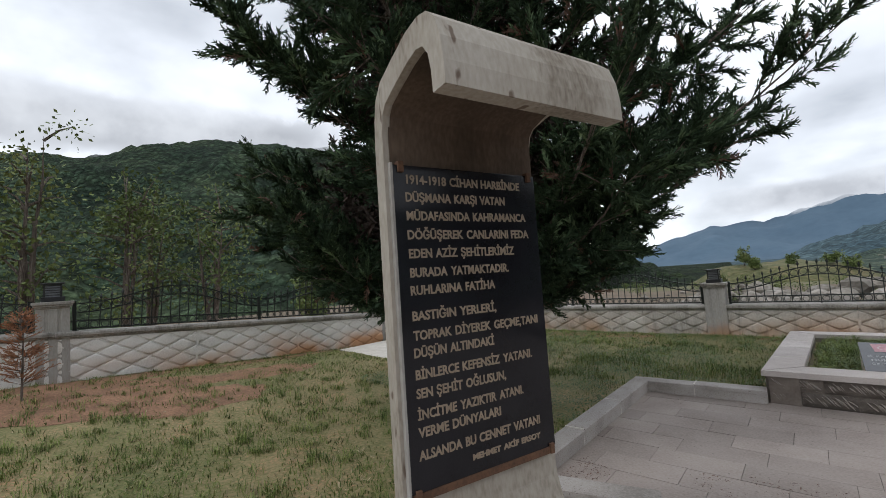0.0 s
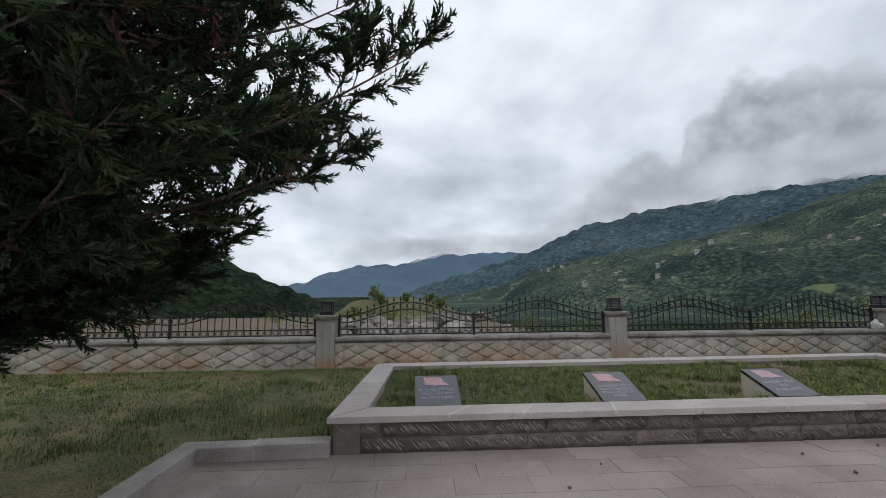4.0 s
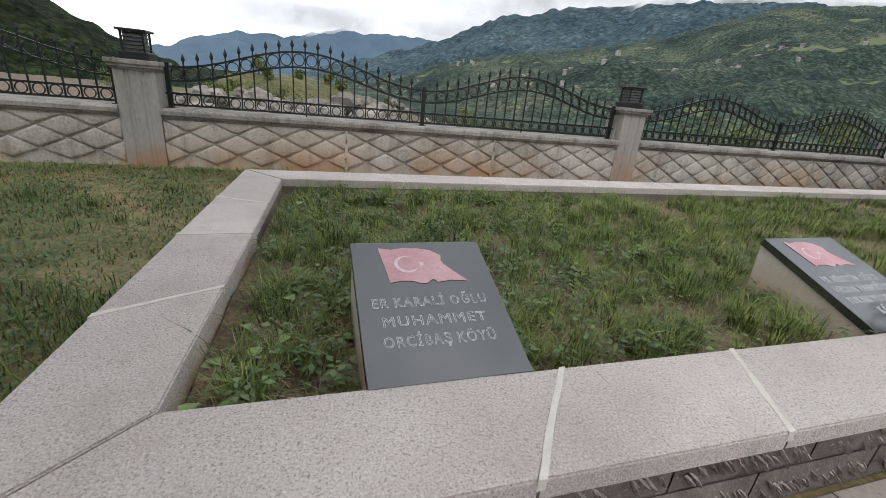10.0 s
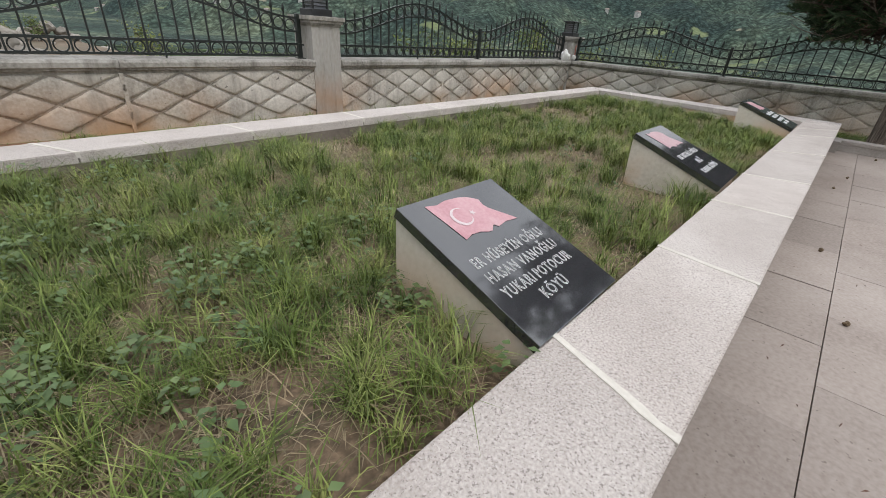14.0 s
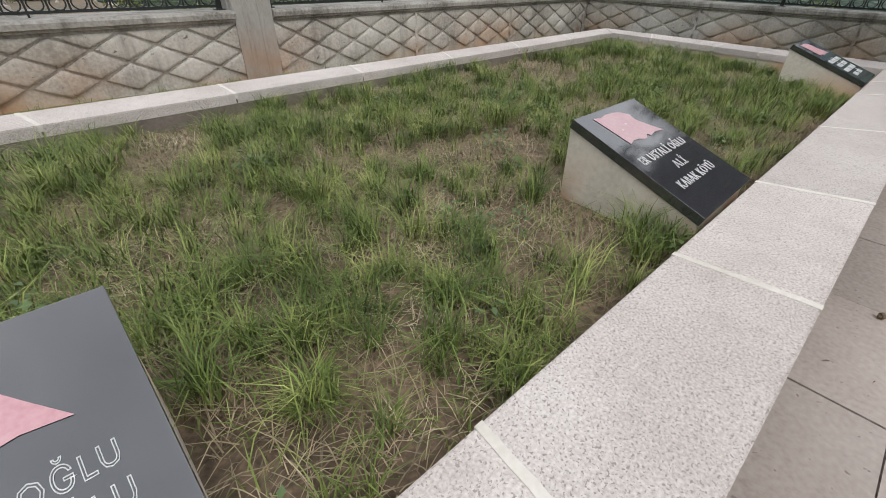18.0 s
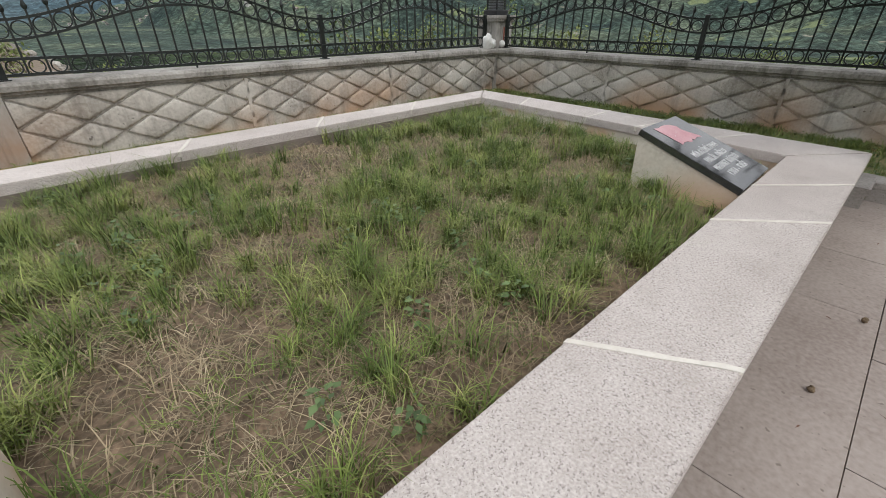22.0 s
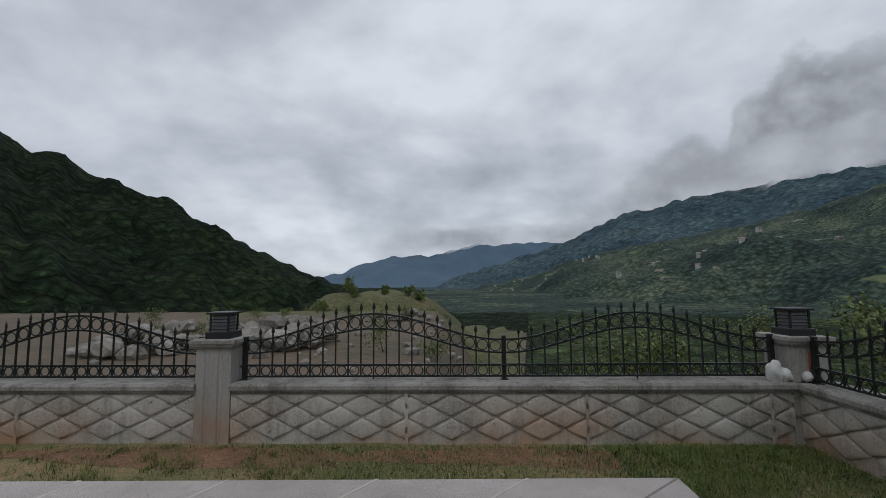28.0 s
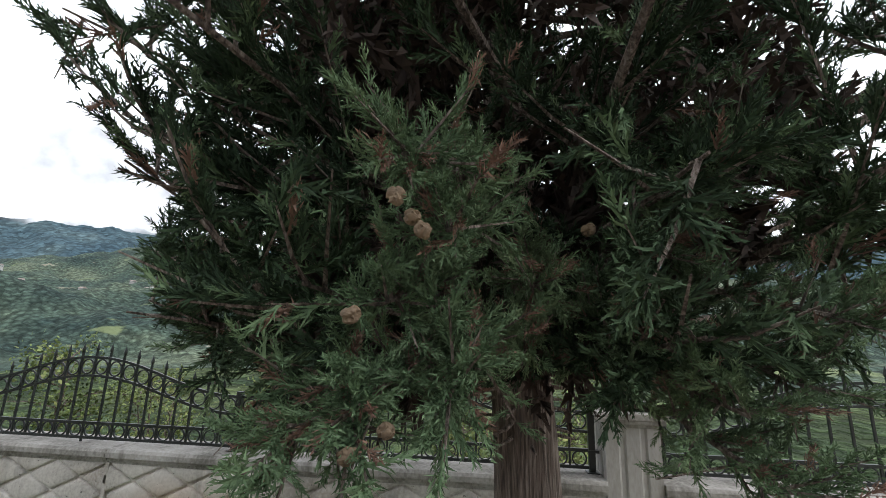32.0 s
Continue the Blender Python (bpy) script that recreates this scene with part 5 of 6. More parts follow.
                places.append(pp); dirs.append(dd); scales.append(rnd.uniform(0.75, 1.35) * spray_scale)
        part("limb", bm, M["bark"], root)
    tagged(part("twig_mass", twigs, M["bark"], root), kind="stuff")
    P, D, S = np.array([tuple(p) for p in places]), np.array([tuple(d) for d in dirs]), np.array(scales)
    r = np.random.RandomState(seed)
    kind = r.rand(len(P))
    rad = np.hypot(P[:, 0], P[:, 1])
    for name, mask, mat, lab in (("crown", kind < 0.80, "needles", "dense dark green scale foliage"), ("fresh_sprays", (kind >= 0.80) & (kind < 0.975), "needles_light", "lighter green shoots"), ("dead_sprays", kind >= 0.975, "dead_twig", "brown dead sprays")):
        v, f = scatter_sprays(templates, P[mask], D[mask], S[mask], seed + 1)
        ob = new(name, raw_mesh(name, v, f, M[mat]))
        ob.parent = root
        tagged(ob, lab, kind="stuff")
    # dead twigs fill the core; its shade is put into their dark colour
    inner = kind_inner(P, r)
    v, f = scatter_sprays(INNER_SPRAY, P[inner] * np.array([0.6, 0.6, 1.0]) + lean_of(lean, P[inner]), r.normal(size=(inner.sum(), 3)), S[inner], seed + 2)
    ob = new("inner_twig_mass", raw_mesh("inner_twig_mass", v, f, M["dead_inner_shade"]))
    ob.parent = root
    tagged(ob, "brown dead twigs inside the crown, darkened with painted shade", kind="stuff")
    return root


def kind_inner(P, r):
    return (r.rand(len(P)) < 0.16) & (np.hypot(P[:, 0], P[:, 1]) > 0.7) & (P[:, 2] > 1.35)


def lean_of(lean, P):
    return np.stack([P[:, 2] * lean.x * 0.4, P[:, 2] * lean.y * 0.4, np.zeros(len(P))], 1)


INNER_SPRAY = [spray_template(40 + k, 7, 2, 1.4, 1.5) for k in range(3)]
FAR_SPRAY = [spray_template(k, 10, 2, 0.95, 1.1) for k in range(4)]
MID_SPRAY = [spray_template(20 + k, 12, 2, 0.60, 0.85) for k in range(4)]
NEAR_SPRAY = [spray_template(10 + k, 14, 3, 0.8, 0.75) for k in range(4)]


def crown_one(z, az):
    """Wide and flat-bottomed towards the paving, narrower on the far side."""
    east = float(np.interp(z, [1.25, 1.4, 1.6, 1.9, 2.2, 2.5, 3.2, 4.0, 5.2, 6.6, 8.2], [0.6, 1.2, 1.7, 2.35, 2.75, 3.2, 3.45, 3.5, 3.25, 2.3, 0.5]))
    west = float(np.interp(z, [1.25, 1.4, 2.0, 2.5, 3.4, 3.8, 4.4, 4.8, 6.0, 8.2], [1.6, 2.0, 2.35, 2.75, 2.8, 2.5, 2.0, 1.8, 1.4, 0.4]))
    return lerp(west, east, 0.5 + 0.5 * math.cos(az))


def crown_two(z, az):
    return float(np.interp(z, [1.1, 1.4, 1.8, 2.2, 3.0, 4.0, 5.2, 6.6, 7.6], [0.95, 1.4, 1.75, 1.95, 2.1, 1.85, 1.75, 1.3, 0.4]))


TREE1, TREE2 = (-1.5, -6.49), (10.88, -5.47)
cypress(TREE1, 3, 8.4, crown_one, 0.15, 1.25, 118, FAR_SPRAY, (24, 17), "broad dark green cypress with a bare trunk on the lawn", low=1.6, skip=lambda p: p.z < 1.05 or (p.x > -0.55 and p.y < -7.9 and p.z < 2.75), spray_scale=1.2, gaps=-0.48)


def near_path(p):
    """Keeps the twigs off the line that the visitor walks and the lower trunk bare."""
    dx, dy = p.x - TREE2[0], p.y - TREE2[1]
    r = math.hypot(dx, dy)
    if p.z < 1.16 + 0.3 * noise.noise(p * 3.1 + Vector((7, 0, 0))) or (r < 0.75 and p.z < 1.13 + 0.6 * (1 - r / 0.75)):
        return True
    wob = noise.noise(p * 2.6)
    if dx * -0.60 + dy * 0.80 > 1.5 + 0.4 * wob + 0.55 * max(0.0, p.z - 1.75):
        return True
    return p.x < 9.55 and p.z < 2.1 and -6.5 < p.y < -4.1


cypress(TREE2, 8, 7.8, crown_two, 0.145, 1.2, 120, MID_SPRAY, (26, 19), "dark green cypress with hanging cones behind the kerb", low=2.0, extra=[(1.55 + 0.05 * k, radians(80 + 4.6 * k + 7 * (k % 2)), 1.45 - 0.02 * (k % 3), -0.22 + 0.03 * (k % 5)) for k in range(14)], skip=near_path, painted=True, gaps=-0.2)


def cone_mesh(seed):
    rnd = random.Random(seed)
    bm = bmesh.new()
    bmesh.ops.create_icosphere(bm, subdivisions=3, radius=0.5)
    hubs = [Vector((rnd.gauss(0, 1), rnd.gauss(0, 1), rnd.gauss(0, 1))).normalized() for _ in range(8)]
    for v in bm.verts:
        n = v.co.normalized()
        ds = sorted((n - h).length for h in hubs)
        v.co = n * (0.5 - 0.2 * max(0, 1 - (ds[1] - ds[0]) / 0.2) + 0.06 * max(0, 1 - ds[0] / 0.12))
        v.co.z *= 1.1
    return mesh_of("cypress_cone", bm, M["cone"], False)


CONES = [cone_mesh(k) for k in range(3)]
for k, (x, y, z, s) in enumerate(((9.420, -5.179, 1.719, 0.026), (9.449, -5.211, 1.682, 0.027), (9.458, -5.193, 1.702, 0.024), (9.447, -5.120, 1.570, 0.026), (9.426, -5.136, 1.409, 0.024), (9.456, -5.172, 1.431, 0.022), (9.86, -5.507, 1.788, 0.034), (10.365, -4.526, 2.059, 0.036), (10.481, -4.287, 2.167, 0.036))):
    ob = new("cypress_cone", CONES[k % 3])
    ob.matrix_world = pose(x, y, z, 20 * k, 35 * k, 50 * k) @ Matrix.Diagonal((s, s, s, 1))
    tagged(ob, "round scaly brown cypress cone hanging in the twigs", "cone", "cones in the cypress")


def hanging_branch(pts, seed, n, label):
    """A low bough of the near cypress, reaching out towards the path."""
    rnd = random.Random(seed)
    root = empty("cypress_bough", pts[0], 0, label=label, category="branch")
    o = Vector(pts[0])
    P = [Vector(p) - o for p in pts]
    bm = bmesh.new()
    tube(bm, P, [lerp(0.011, 0.003, k / (len(P) - 1)) for k in range(len(P))], 6, 0.1, rnd)
    twigs = bmesh.new()
    places, dirs, scales = [], [], []
    m = len(P) - 1
    for b in range(n):
        t = 0.12 + 0.88 * (b + rnd.random()) / n
        k = min(int(t * m), m - 1)
        p = P[k].lerp(P[k + 1], t * m - k)
        d = ((P[k + 1] - P[k]).normalized() * 0.7 + Vector((rnd.gauss(0, 0.6), rnd.gauss(0, 0.6), rnd.gauss(0.25, 0.6)))).normalized()
        tip = p + d * rnd.uniform(0.07, 0.17)
        tube(twigs, [p, tip], [0.004, 0.0015], 3)
        for q in range(6):
            dd = (d + Vector((rnd.gauss(0, 0.5), rnd.gauss(0, 0.5), rnd.gauss(0.2, 0.4)))).normalized()
            places.append(tuple(p.lerp(tip, (q + 0.5) / 6))); dirs.append(tuple(dd)); scales.append(rnd.uniform(0.34, 0.58))
    part("limb", bm, M["bark"], root)
    tagged(part("twig_mass", twigs, M["bark"], root), kind="stuff")
    places, dirs, scales = np.array(places), np.array(dirs), np.array(scales)
    dead = np.random.RandomState(seed).rand(len(places)) < 0.08
    for name, mask, mat in (("sprays", ~dead, "needles_light"), ("dead_sprays", dead, "dead_twig")):
        v, f = scatter_sprays(NEAR_SPRAY, places[mask], dirs[mask], scales[mask], seed)
        ob = new(name, raw_mesh(name, v, f, M[mat])); ob.parent = root
        tagged(ob, kind="stuff")


BOUGH = "low green cypress bough reaching over the kerb"
for k, (end, reach) in enumerate((((9.485, -5.162, 1.806), 0.5), ((9.527, -5.232, 1.701), 0.6), ((9.549, -5.135, 1.593), 0.5), ((9.491, -5.034, 1.406), 0.6), ((9.494, -5.108, 1.443), 0.5), ((9.552, -5.238, 1.465), 0.5), ((9.827, -5.38, 1.652), 0.6), ((9.868, -5.358, 1.513), 0.5), ((9.894, -5.582, 1.565), 0.5), ((9.911, -5.814, 1.877), 0.6), ((9.867, -5.895, 1.975), 0.7), ((9.937, -5.711, 1.74), 0.6), ((9.796, -5.854, 1.476), 0.6), ((9.782, -5.751, 1.42), 0.7), ((9.731, -5.933, 1.584), 0.7), ((9.759, -5.785, 1.299), 0.6))):
    rb = random.Random(300 + k)
    toward = Vector((TREE2[0], TREE2[1], end[2] + 0.15)) - Vector(end)
    s = Vector(end) + toward.normalized() * reach
    mid = s.lerp(Vector(end), 0.5) + Vector((rb.uniform(-0.04, 0.04), rb.uniform(-0.05, 0.05), 0.05))
    hanging_branch([tuple(s), tuple(mid), tuple(mid.lerp(Vector(end), 0.6)), end], 70 + k, 30, BOUGH)


# ---------------- leafy trees, shrubs ----------------
def leafy(at, seed, height, spread, n, size, label, category="tree", stems=3, mat="leaf", zbase=None):
    rnd = random.Random(seed)
    r = np.random.RandomState(seed)
    z = -0.1 if zbase is None else zbase
    root = empty("tree" if category == "tree" else "shrub", (at[0], at[1], z), 0, label=label, category=category)
    tips = []
    for s in range(stems):
        bm = bmesh.new()
        a = rnd.uniform(0, 6.28)
        top = Vector((math.cos(a) * spread * rnd.uniform(0.1, 0.5), math.sin(a) * spread * rnd.uniform(0.1, 0.5), height * rnd.uniform(0.75, 1.0)))
        pts = [Vector((0.05 * s, 0, 0)).lerp(top, k / 5) + Vector((rnd.uniform(-0.04, 0.04), rnd.uniform(-0.04, 0.04), 0)) * height * 0.2 for k in range(6)]
        pts[0] = Vector((0.05 * s, 0, 0))
        tube(bm, pts, [lerp(0.018 * height, 0.004, k / 5) for k in range(6)], 6)
        for b in range(9):
            t = rnd.uniform(0.3, 1.0)
            k = min(int(t * 5), 4)
            p = pts[k].lerp(pts[k + 1], t * 5 - k)
            q = p + Vector((rnd.gauss(0, 1), rnd.gauss(0, 1), rnd.uniform(0.1, 0.9))).normalized() * spread * rnd.uniform(0.35, 0.8)
            tube(bm, [p, p.lerp(q, 0.5) + Vector((0, 0, 0.05 * spread)), q], [0.006 * height, 0.004 * height, 0.002 * height], 4)
            tips += [p.lerp(q, u) for u in (0.4, 0.65, 0.85, 1.0)]
        part("stem", bm, M["bark"], root)
    T = np.array([tuple(t) for t in tips])
    c = T[r.randint(len(T), size=n)] + r.normal(size=(n, 3)) * spread * 0.13
    d = r.normal(size=(n, 3)); d[:, 2] -= 0.4; d /= np.linalg.norm(d, axis=1, keepdims=True)
    u = np.cross(d, r.normal(size=(n, 3))); u /= np.linalg.norm(u, axis=1, keepdims=True)
    ln = (size * r.uniform(0.6, 1.3, n))[:, None]
    v = np.stack([c, c + d * ln * 0.5 + u * ln * 0.28, c + d * ln, c + d * ln * 0.5 - u * ln * 0.28], 1).reshape(-1, 3)
    ob = new("leaves", raw_mesh("leaves", v, np.arange(len(v)).reshape(-1, 4), M[mat])); ob.parent = root
    tagged(ob, kind="stuff")
    return root


def beyond(deg, r):
    x, y, z, _ = land(np.array([float(deg)]), np.array([float(r)]))
    return float(x[0]), float(y[0]), float(z[0])


LEAFY = "tall thin leafy tree beyond the wall"
for k, (x, y, h, sp) in enumerate(((-13.0, -7.6, 5.6, 1.5), (-13.4, -9.6, 6.6, 1.7), (-12.2, -5.6, 5.0, 1.6), (-14.6, -6.6, 5.4, 1.7), (-11.5, -2.6, 2.2, 0.8), (-10.4, 0.4, 1.8, 0.8), (-15, -11.5, 6.0, 1.8), (-9.2, 2.2, 2.0, 0.9))):
    leafy((x, y), 200 + k, h, sp, 1700, 0.13, LEAFY, zbase=-0.2)
for k, (dg, rr, h, sp) in enumerate(((103.3, 52, 1.7, 0.9), (102.6, 50, 1.3, 0.8), (98.6, 54, 1.2, 0.7), (95.4, 52, 1.2, 0.8), (94, 51, 1.0, 0.9), (106.8, 48, 1.5, 1.0), (107.8, 46, 1.6, 1.1), (92.6, 48, 1.2, 1.1), (91.2, 46, 1.2, 1.1))):
    x, y, z = beyond(dg, rr)
    leafy((x, y), 240 + k, h, sp, 900, 0.22, "dark shrub on the grassy mound", "shrub", zbase=z - 0.1)
for k, (dg, rr, h, sp) in enumerate(((66, 9.5, 2.5, 1.1), (60, 9.8, 2.3, 1.0), (71, 10.5, 1.9, 0.9), (76, 9.6, 1.2, 0.6), (44, 12, 3.3, 1.3), (36, 12, 3.0, 1.2), (25, 12, 3.2, 1.2), (15, 11, 3.0, 1.1), (3, 10, 2.8, 1.1), (-8, 10, 2.9, 1.2), (52, 14, 3.4, 1.4))):
    x, y, z = beyond(dg, rr)
    leafy((x, y), 270 + k, h, sp, 2200, 0.09, "leafy bush on the bank beyond the fence", "shrub", zbase=z - 0.1)


def dead_sapling():
    rnd = random.Random(12)
    root = empty("sapling", (-6.1, -10.1, 0.33), 0, label="small dead brown conifer sapling on the lawn", category="sapling")
    bm = bmesh.new()
    tube(bm, [(0, 0, 0), (0.01, 0.01, 0.5), (0, 0.02, 1.1)], [0.016, 0.012, 0.004], 6)
    places, dirs = [], []
    for k in range(80):
        z = rnd.uniform(0.22, 1.1); a = rnd.uniform(0, 6.28); ln = rnd.uniform(0.12, 0.34) * (1.15 - z * 0.7)
        p = Vector((0, 0.01, z)); q = p + Vector((math.cos(a) * ln, math.sin(a) * ln, ln * 0.35))
        tube(bm, [p, q], [0.004, 0.0015], 3)
        for s in range(4):
            places.append(tuple(p.lerp(q, 0.35 + 0.2 * s))); dirs.append((math.cos(a) + rnd.gauss(0, 0.5), math.sin(a) + rnd.gauss(0, 0.5), 0.6))
    part("stem", bm, M["bark"], root)
    v, f = scatter_sprays([spray_template(5, 5, 1, 0.55)], np.array(places), np.array(dirs), np.full(len(places), 1.5), 4)
    ob = new("twig_mass", raw_mesh("twig_mass", v, f, M["red_needle"])); ob.parent = root
    tagged(ob, kind="stuff")


dead_sapling()


# ---------------- village and rubble ----------------
def house(at, seed):
    rnd = random.Random(seed)
    w, d, h = rnd.uniform(3.2, 5.6), rnd.uniform(3, 4.4), rnd.uniform(1.8, 3.2)
    root = empty("house", at, rnd.uniform(0, 90), label="small far white village house with a pitched roof", category="house", group="houses on the slopes")
    part("wall", box_bm((-w / 2, -d / 2, -4), (w / 2, d / 2, h)), M["house_wall"], root)
    bm = bmesh.new()
    extrude_profile(bm, [(-w / 2 - 0.4, h), (w / 2 + 0.4, h), (0, h + 1.2)], -d / 2 - 0.5, d / 2 + 0.5)
    part("roof", bm, M["house_roof"], root)
    for k in (-1, 1):
        part("window", box_bm((k * w * 0.25 - 0.7, -d / 2 - 0.08, h * 0.45), (k * w * 0.25 + 0.7, -d / 2, h * 0.7)), M["lamp_black"], root)


vr = random.Random(77)
for k in range(72):
    # most stand in loose hamlets
    dg, rr = vr.uniform(18, 72), vr.uniform(420, 820)
    if k % 3:
        hamlet = ((36, 640), (44, 560), (50, 700), (30, 700), (58, 600), (66, 520), (24, 560), (41, 780))[k % 8]
        dg, rr = hamlet[0] + vr.gauss(0, 2.2), hamlet[1] + vr.gauss(0, 55)
    if k < 24:
        dg, rr = vr.uniform(70, 86), vr.uniform(900, 1280)
    x, y, z = beyond(dg, rr)
    house((x, y, z), 500 + k)


def rubble(dg, rr, n, label, big):
    rnd = random.Random(int(dg * 10))
    x0, y0, z0 = beyond(dg, rr)
    for k in range(n):
        bm = bmesh.new()
        bmesh.ops.create_icosphere(bm, subdivisions=2, radius=1)
        s = rnd.uniform(0.4, 1.0) * big
        sd = rnd.uniform(0, 99)
        for v in bm.verts:
            q = noise.noise(v.co * 1.6 + Vector((sd, 0, 0)))
            v.co = Vector((v.co.x * s * 1.2, v.co.y * s, v.co.z * s * 0.85)) * (1 + 0.45 * q)
        a, t = rnd.uniform(0, 6.28), rnd.random() ** 0.6
        R = 2.6 * big * t * 1.7
        x, y = x0 + math.cos(a) * R, y0 + math.sin(a) * R
        ob = part("boulder", bm, M["rock"])
        ob.location = (x, y, z0 + s * 0.45 + max(0, (1 - t)) * 1.7 * big)
        tagged(ob, label, "rock", "rubble beyond the wall")


rubble(108.5, 15.5, 34, "pale broken boulder in a rubble heap", 0.42)
rubble(113, 17, 26, "pale broken boulder in a rubble heap", 0.34)
rubble(124, 16, 30, "grey stone in a scattered rubble heap", 0.36)
rubble(118, 19, 12, "dark broken boulder in a rubble heap", 0.4)
rubble(94, 26, 14, "small stone on the bare dirt", 0.28)
for k, (dg, rr) in enumerate(((86, 11.5), (80, 10.5), (78.5, 10.8), (83, 13), (77, 9.5))):
    x, y, z = beyond(dg, rr)
    p = empty("wooden_post", (x, y, z - 0.1), 20 * k, label="weathered wooden post beyond the wall", category="post", group="old posts")
    bm = bmesh.new(); tube(bm, [(0, 0, 0), (0.02, 0.01, 0.6), (0.03, 0, 1.15 + 0.2 * (k % 3))], [0.06, 0.055, 0.05], 8, 0.12, random.Random(k))
    part("log", bm, M["old_wood"], p)


def stone_meshes():
    out = []
    for k in range(4):
        rnd = random.Random(60 + k)
        bm = bmesh.new()
        bmesh.ops.create_icosphere(bm, subdivisions=1, radius=1)
        for v in bm.verts:
            v.co = Vector((v.co.x * 1.2, v.co.y, v.co.z * 0.75)) * rnd.uniform(0.75, 1.15)
        out.append(mesh_of("stone", bm, M["rock"]))
    return out


SMALL = stone_meshes()
sr = random.Random(31)
for k in range(110):
    x, y, z = beyond(sr.uniform(84, 128), sr.uniform(10, 30))
    s = sr.uniform(0.06, 0.26)
    ob = new("stone", SMALL[k % 4])
    ob.matrix_world = pose(x, y, z + s * 0.3, 0, 0, sr.uniform(0, 360)) @ Matrix.Diagonal((s, s, s, 1))
    tagged(ob, "small pale stone on the bare dirt", "stone", "stones beyond the wall")
for k in range(16):
    x, y, z = beyond(sr.uniform(86, 126), sr.uniform(11, 42))
    leafy((x, y), 400 + k, sr.uniform(0.5, 1.1), sr.uniform(0.4, 0.9), 420, 0.08, "low scrubby bush on the bare dirt", "shrub", zbase=z - 0.05)


def white_lumps():
    for k, (x, y, s) in enumerate(((12.09, -0.13, 0.075), (12.17, -0.16, 0.06), (12.36, -0.2, 0.05))):
        bm = bmesh.new()
        bmesh.ops.create_icosphere(bm, subdivisions=3, radius=1)
        for v in bm.verts:
            v.co *= 1 + 0.3 * noise.noise(v.co * 1.7 + Vector((k * 5, 0, 0)))
        ob = part("white_cloth", bm, M["white_paint"], smooth=True)
        ob.matrix_world = pose(x, y, WALL_TOP + s * 1.15, 0, 15 * k, 40 * k) @ Matrix.Diagonal((s, s, s * (1.7 if k == 0 else 1.2), 1))
        tagged(ob, "crumpled white bundle lying on the coping by the pillar", "bundle")


white_lumps()


# ---------------- grass and weeds ----------------
def blades(cx, cy, cz, height, spread, width, seed, bend=0.6):
    """Curved blades at the given roots as triangles, joined in one array."""
    r = np.random.RandomState(seed)
    n = len(cx)
    a = r.uniform(0, 2 * np.pi, n)
    lean = np.stack([np.cos(a), np.sin(a), np.zeros(n)], 1) * (spread * r.uniform(0.15, 1.0, n))[:, None]
    h = height * r.uniform(0.55, 1.15, n)
    side = np.stack([-np.sin(a), np.cos(a), np.zeros(n)], 1) * (width * r.uniform(0.6, 1.2, n))[:, None]
    base = np.stack([cx, cy, cz], 1)
    up = np.array([0, 0, 1.0])
    mid = base + lean * (h * 0.575)[:, None] + up * (h * 0.675)[:, None]
    tip = base + lean * (h * (1.15 + bend))[:, None] + up * (h * (0.95 - 0.25 * bend * r.rand(n)))[:, None]
    rows, tris = [base - side, base + side, mid - side * 0.75, mid + side * 0.75, tip], [[0, 1, 3], [0, 3, 2], [2, 3, 4]]
    v = np.stack(rows, 1).reshape(-1, 3)
    f = (np.arange(n)[:, None, None] * len(rows) + np.array(tris)[None]).reshape(-1, 3)
    return v, f


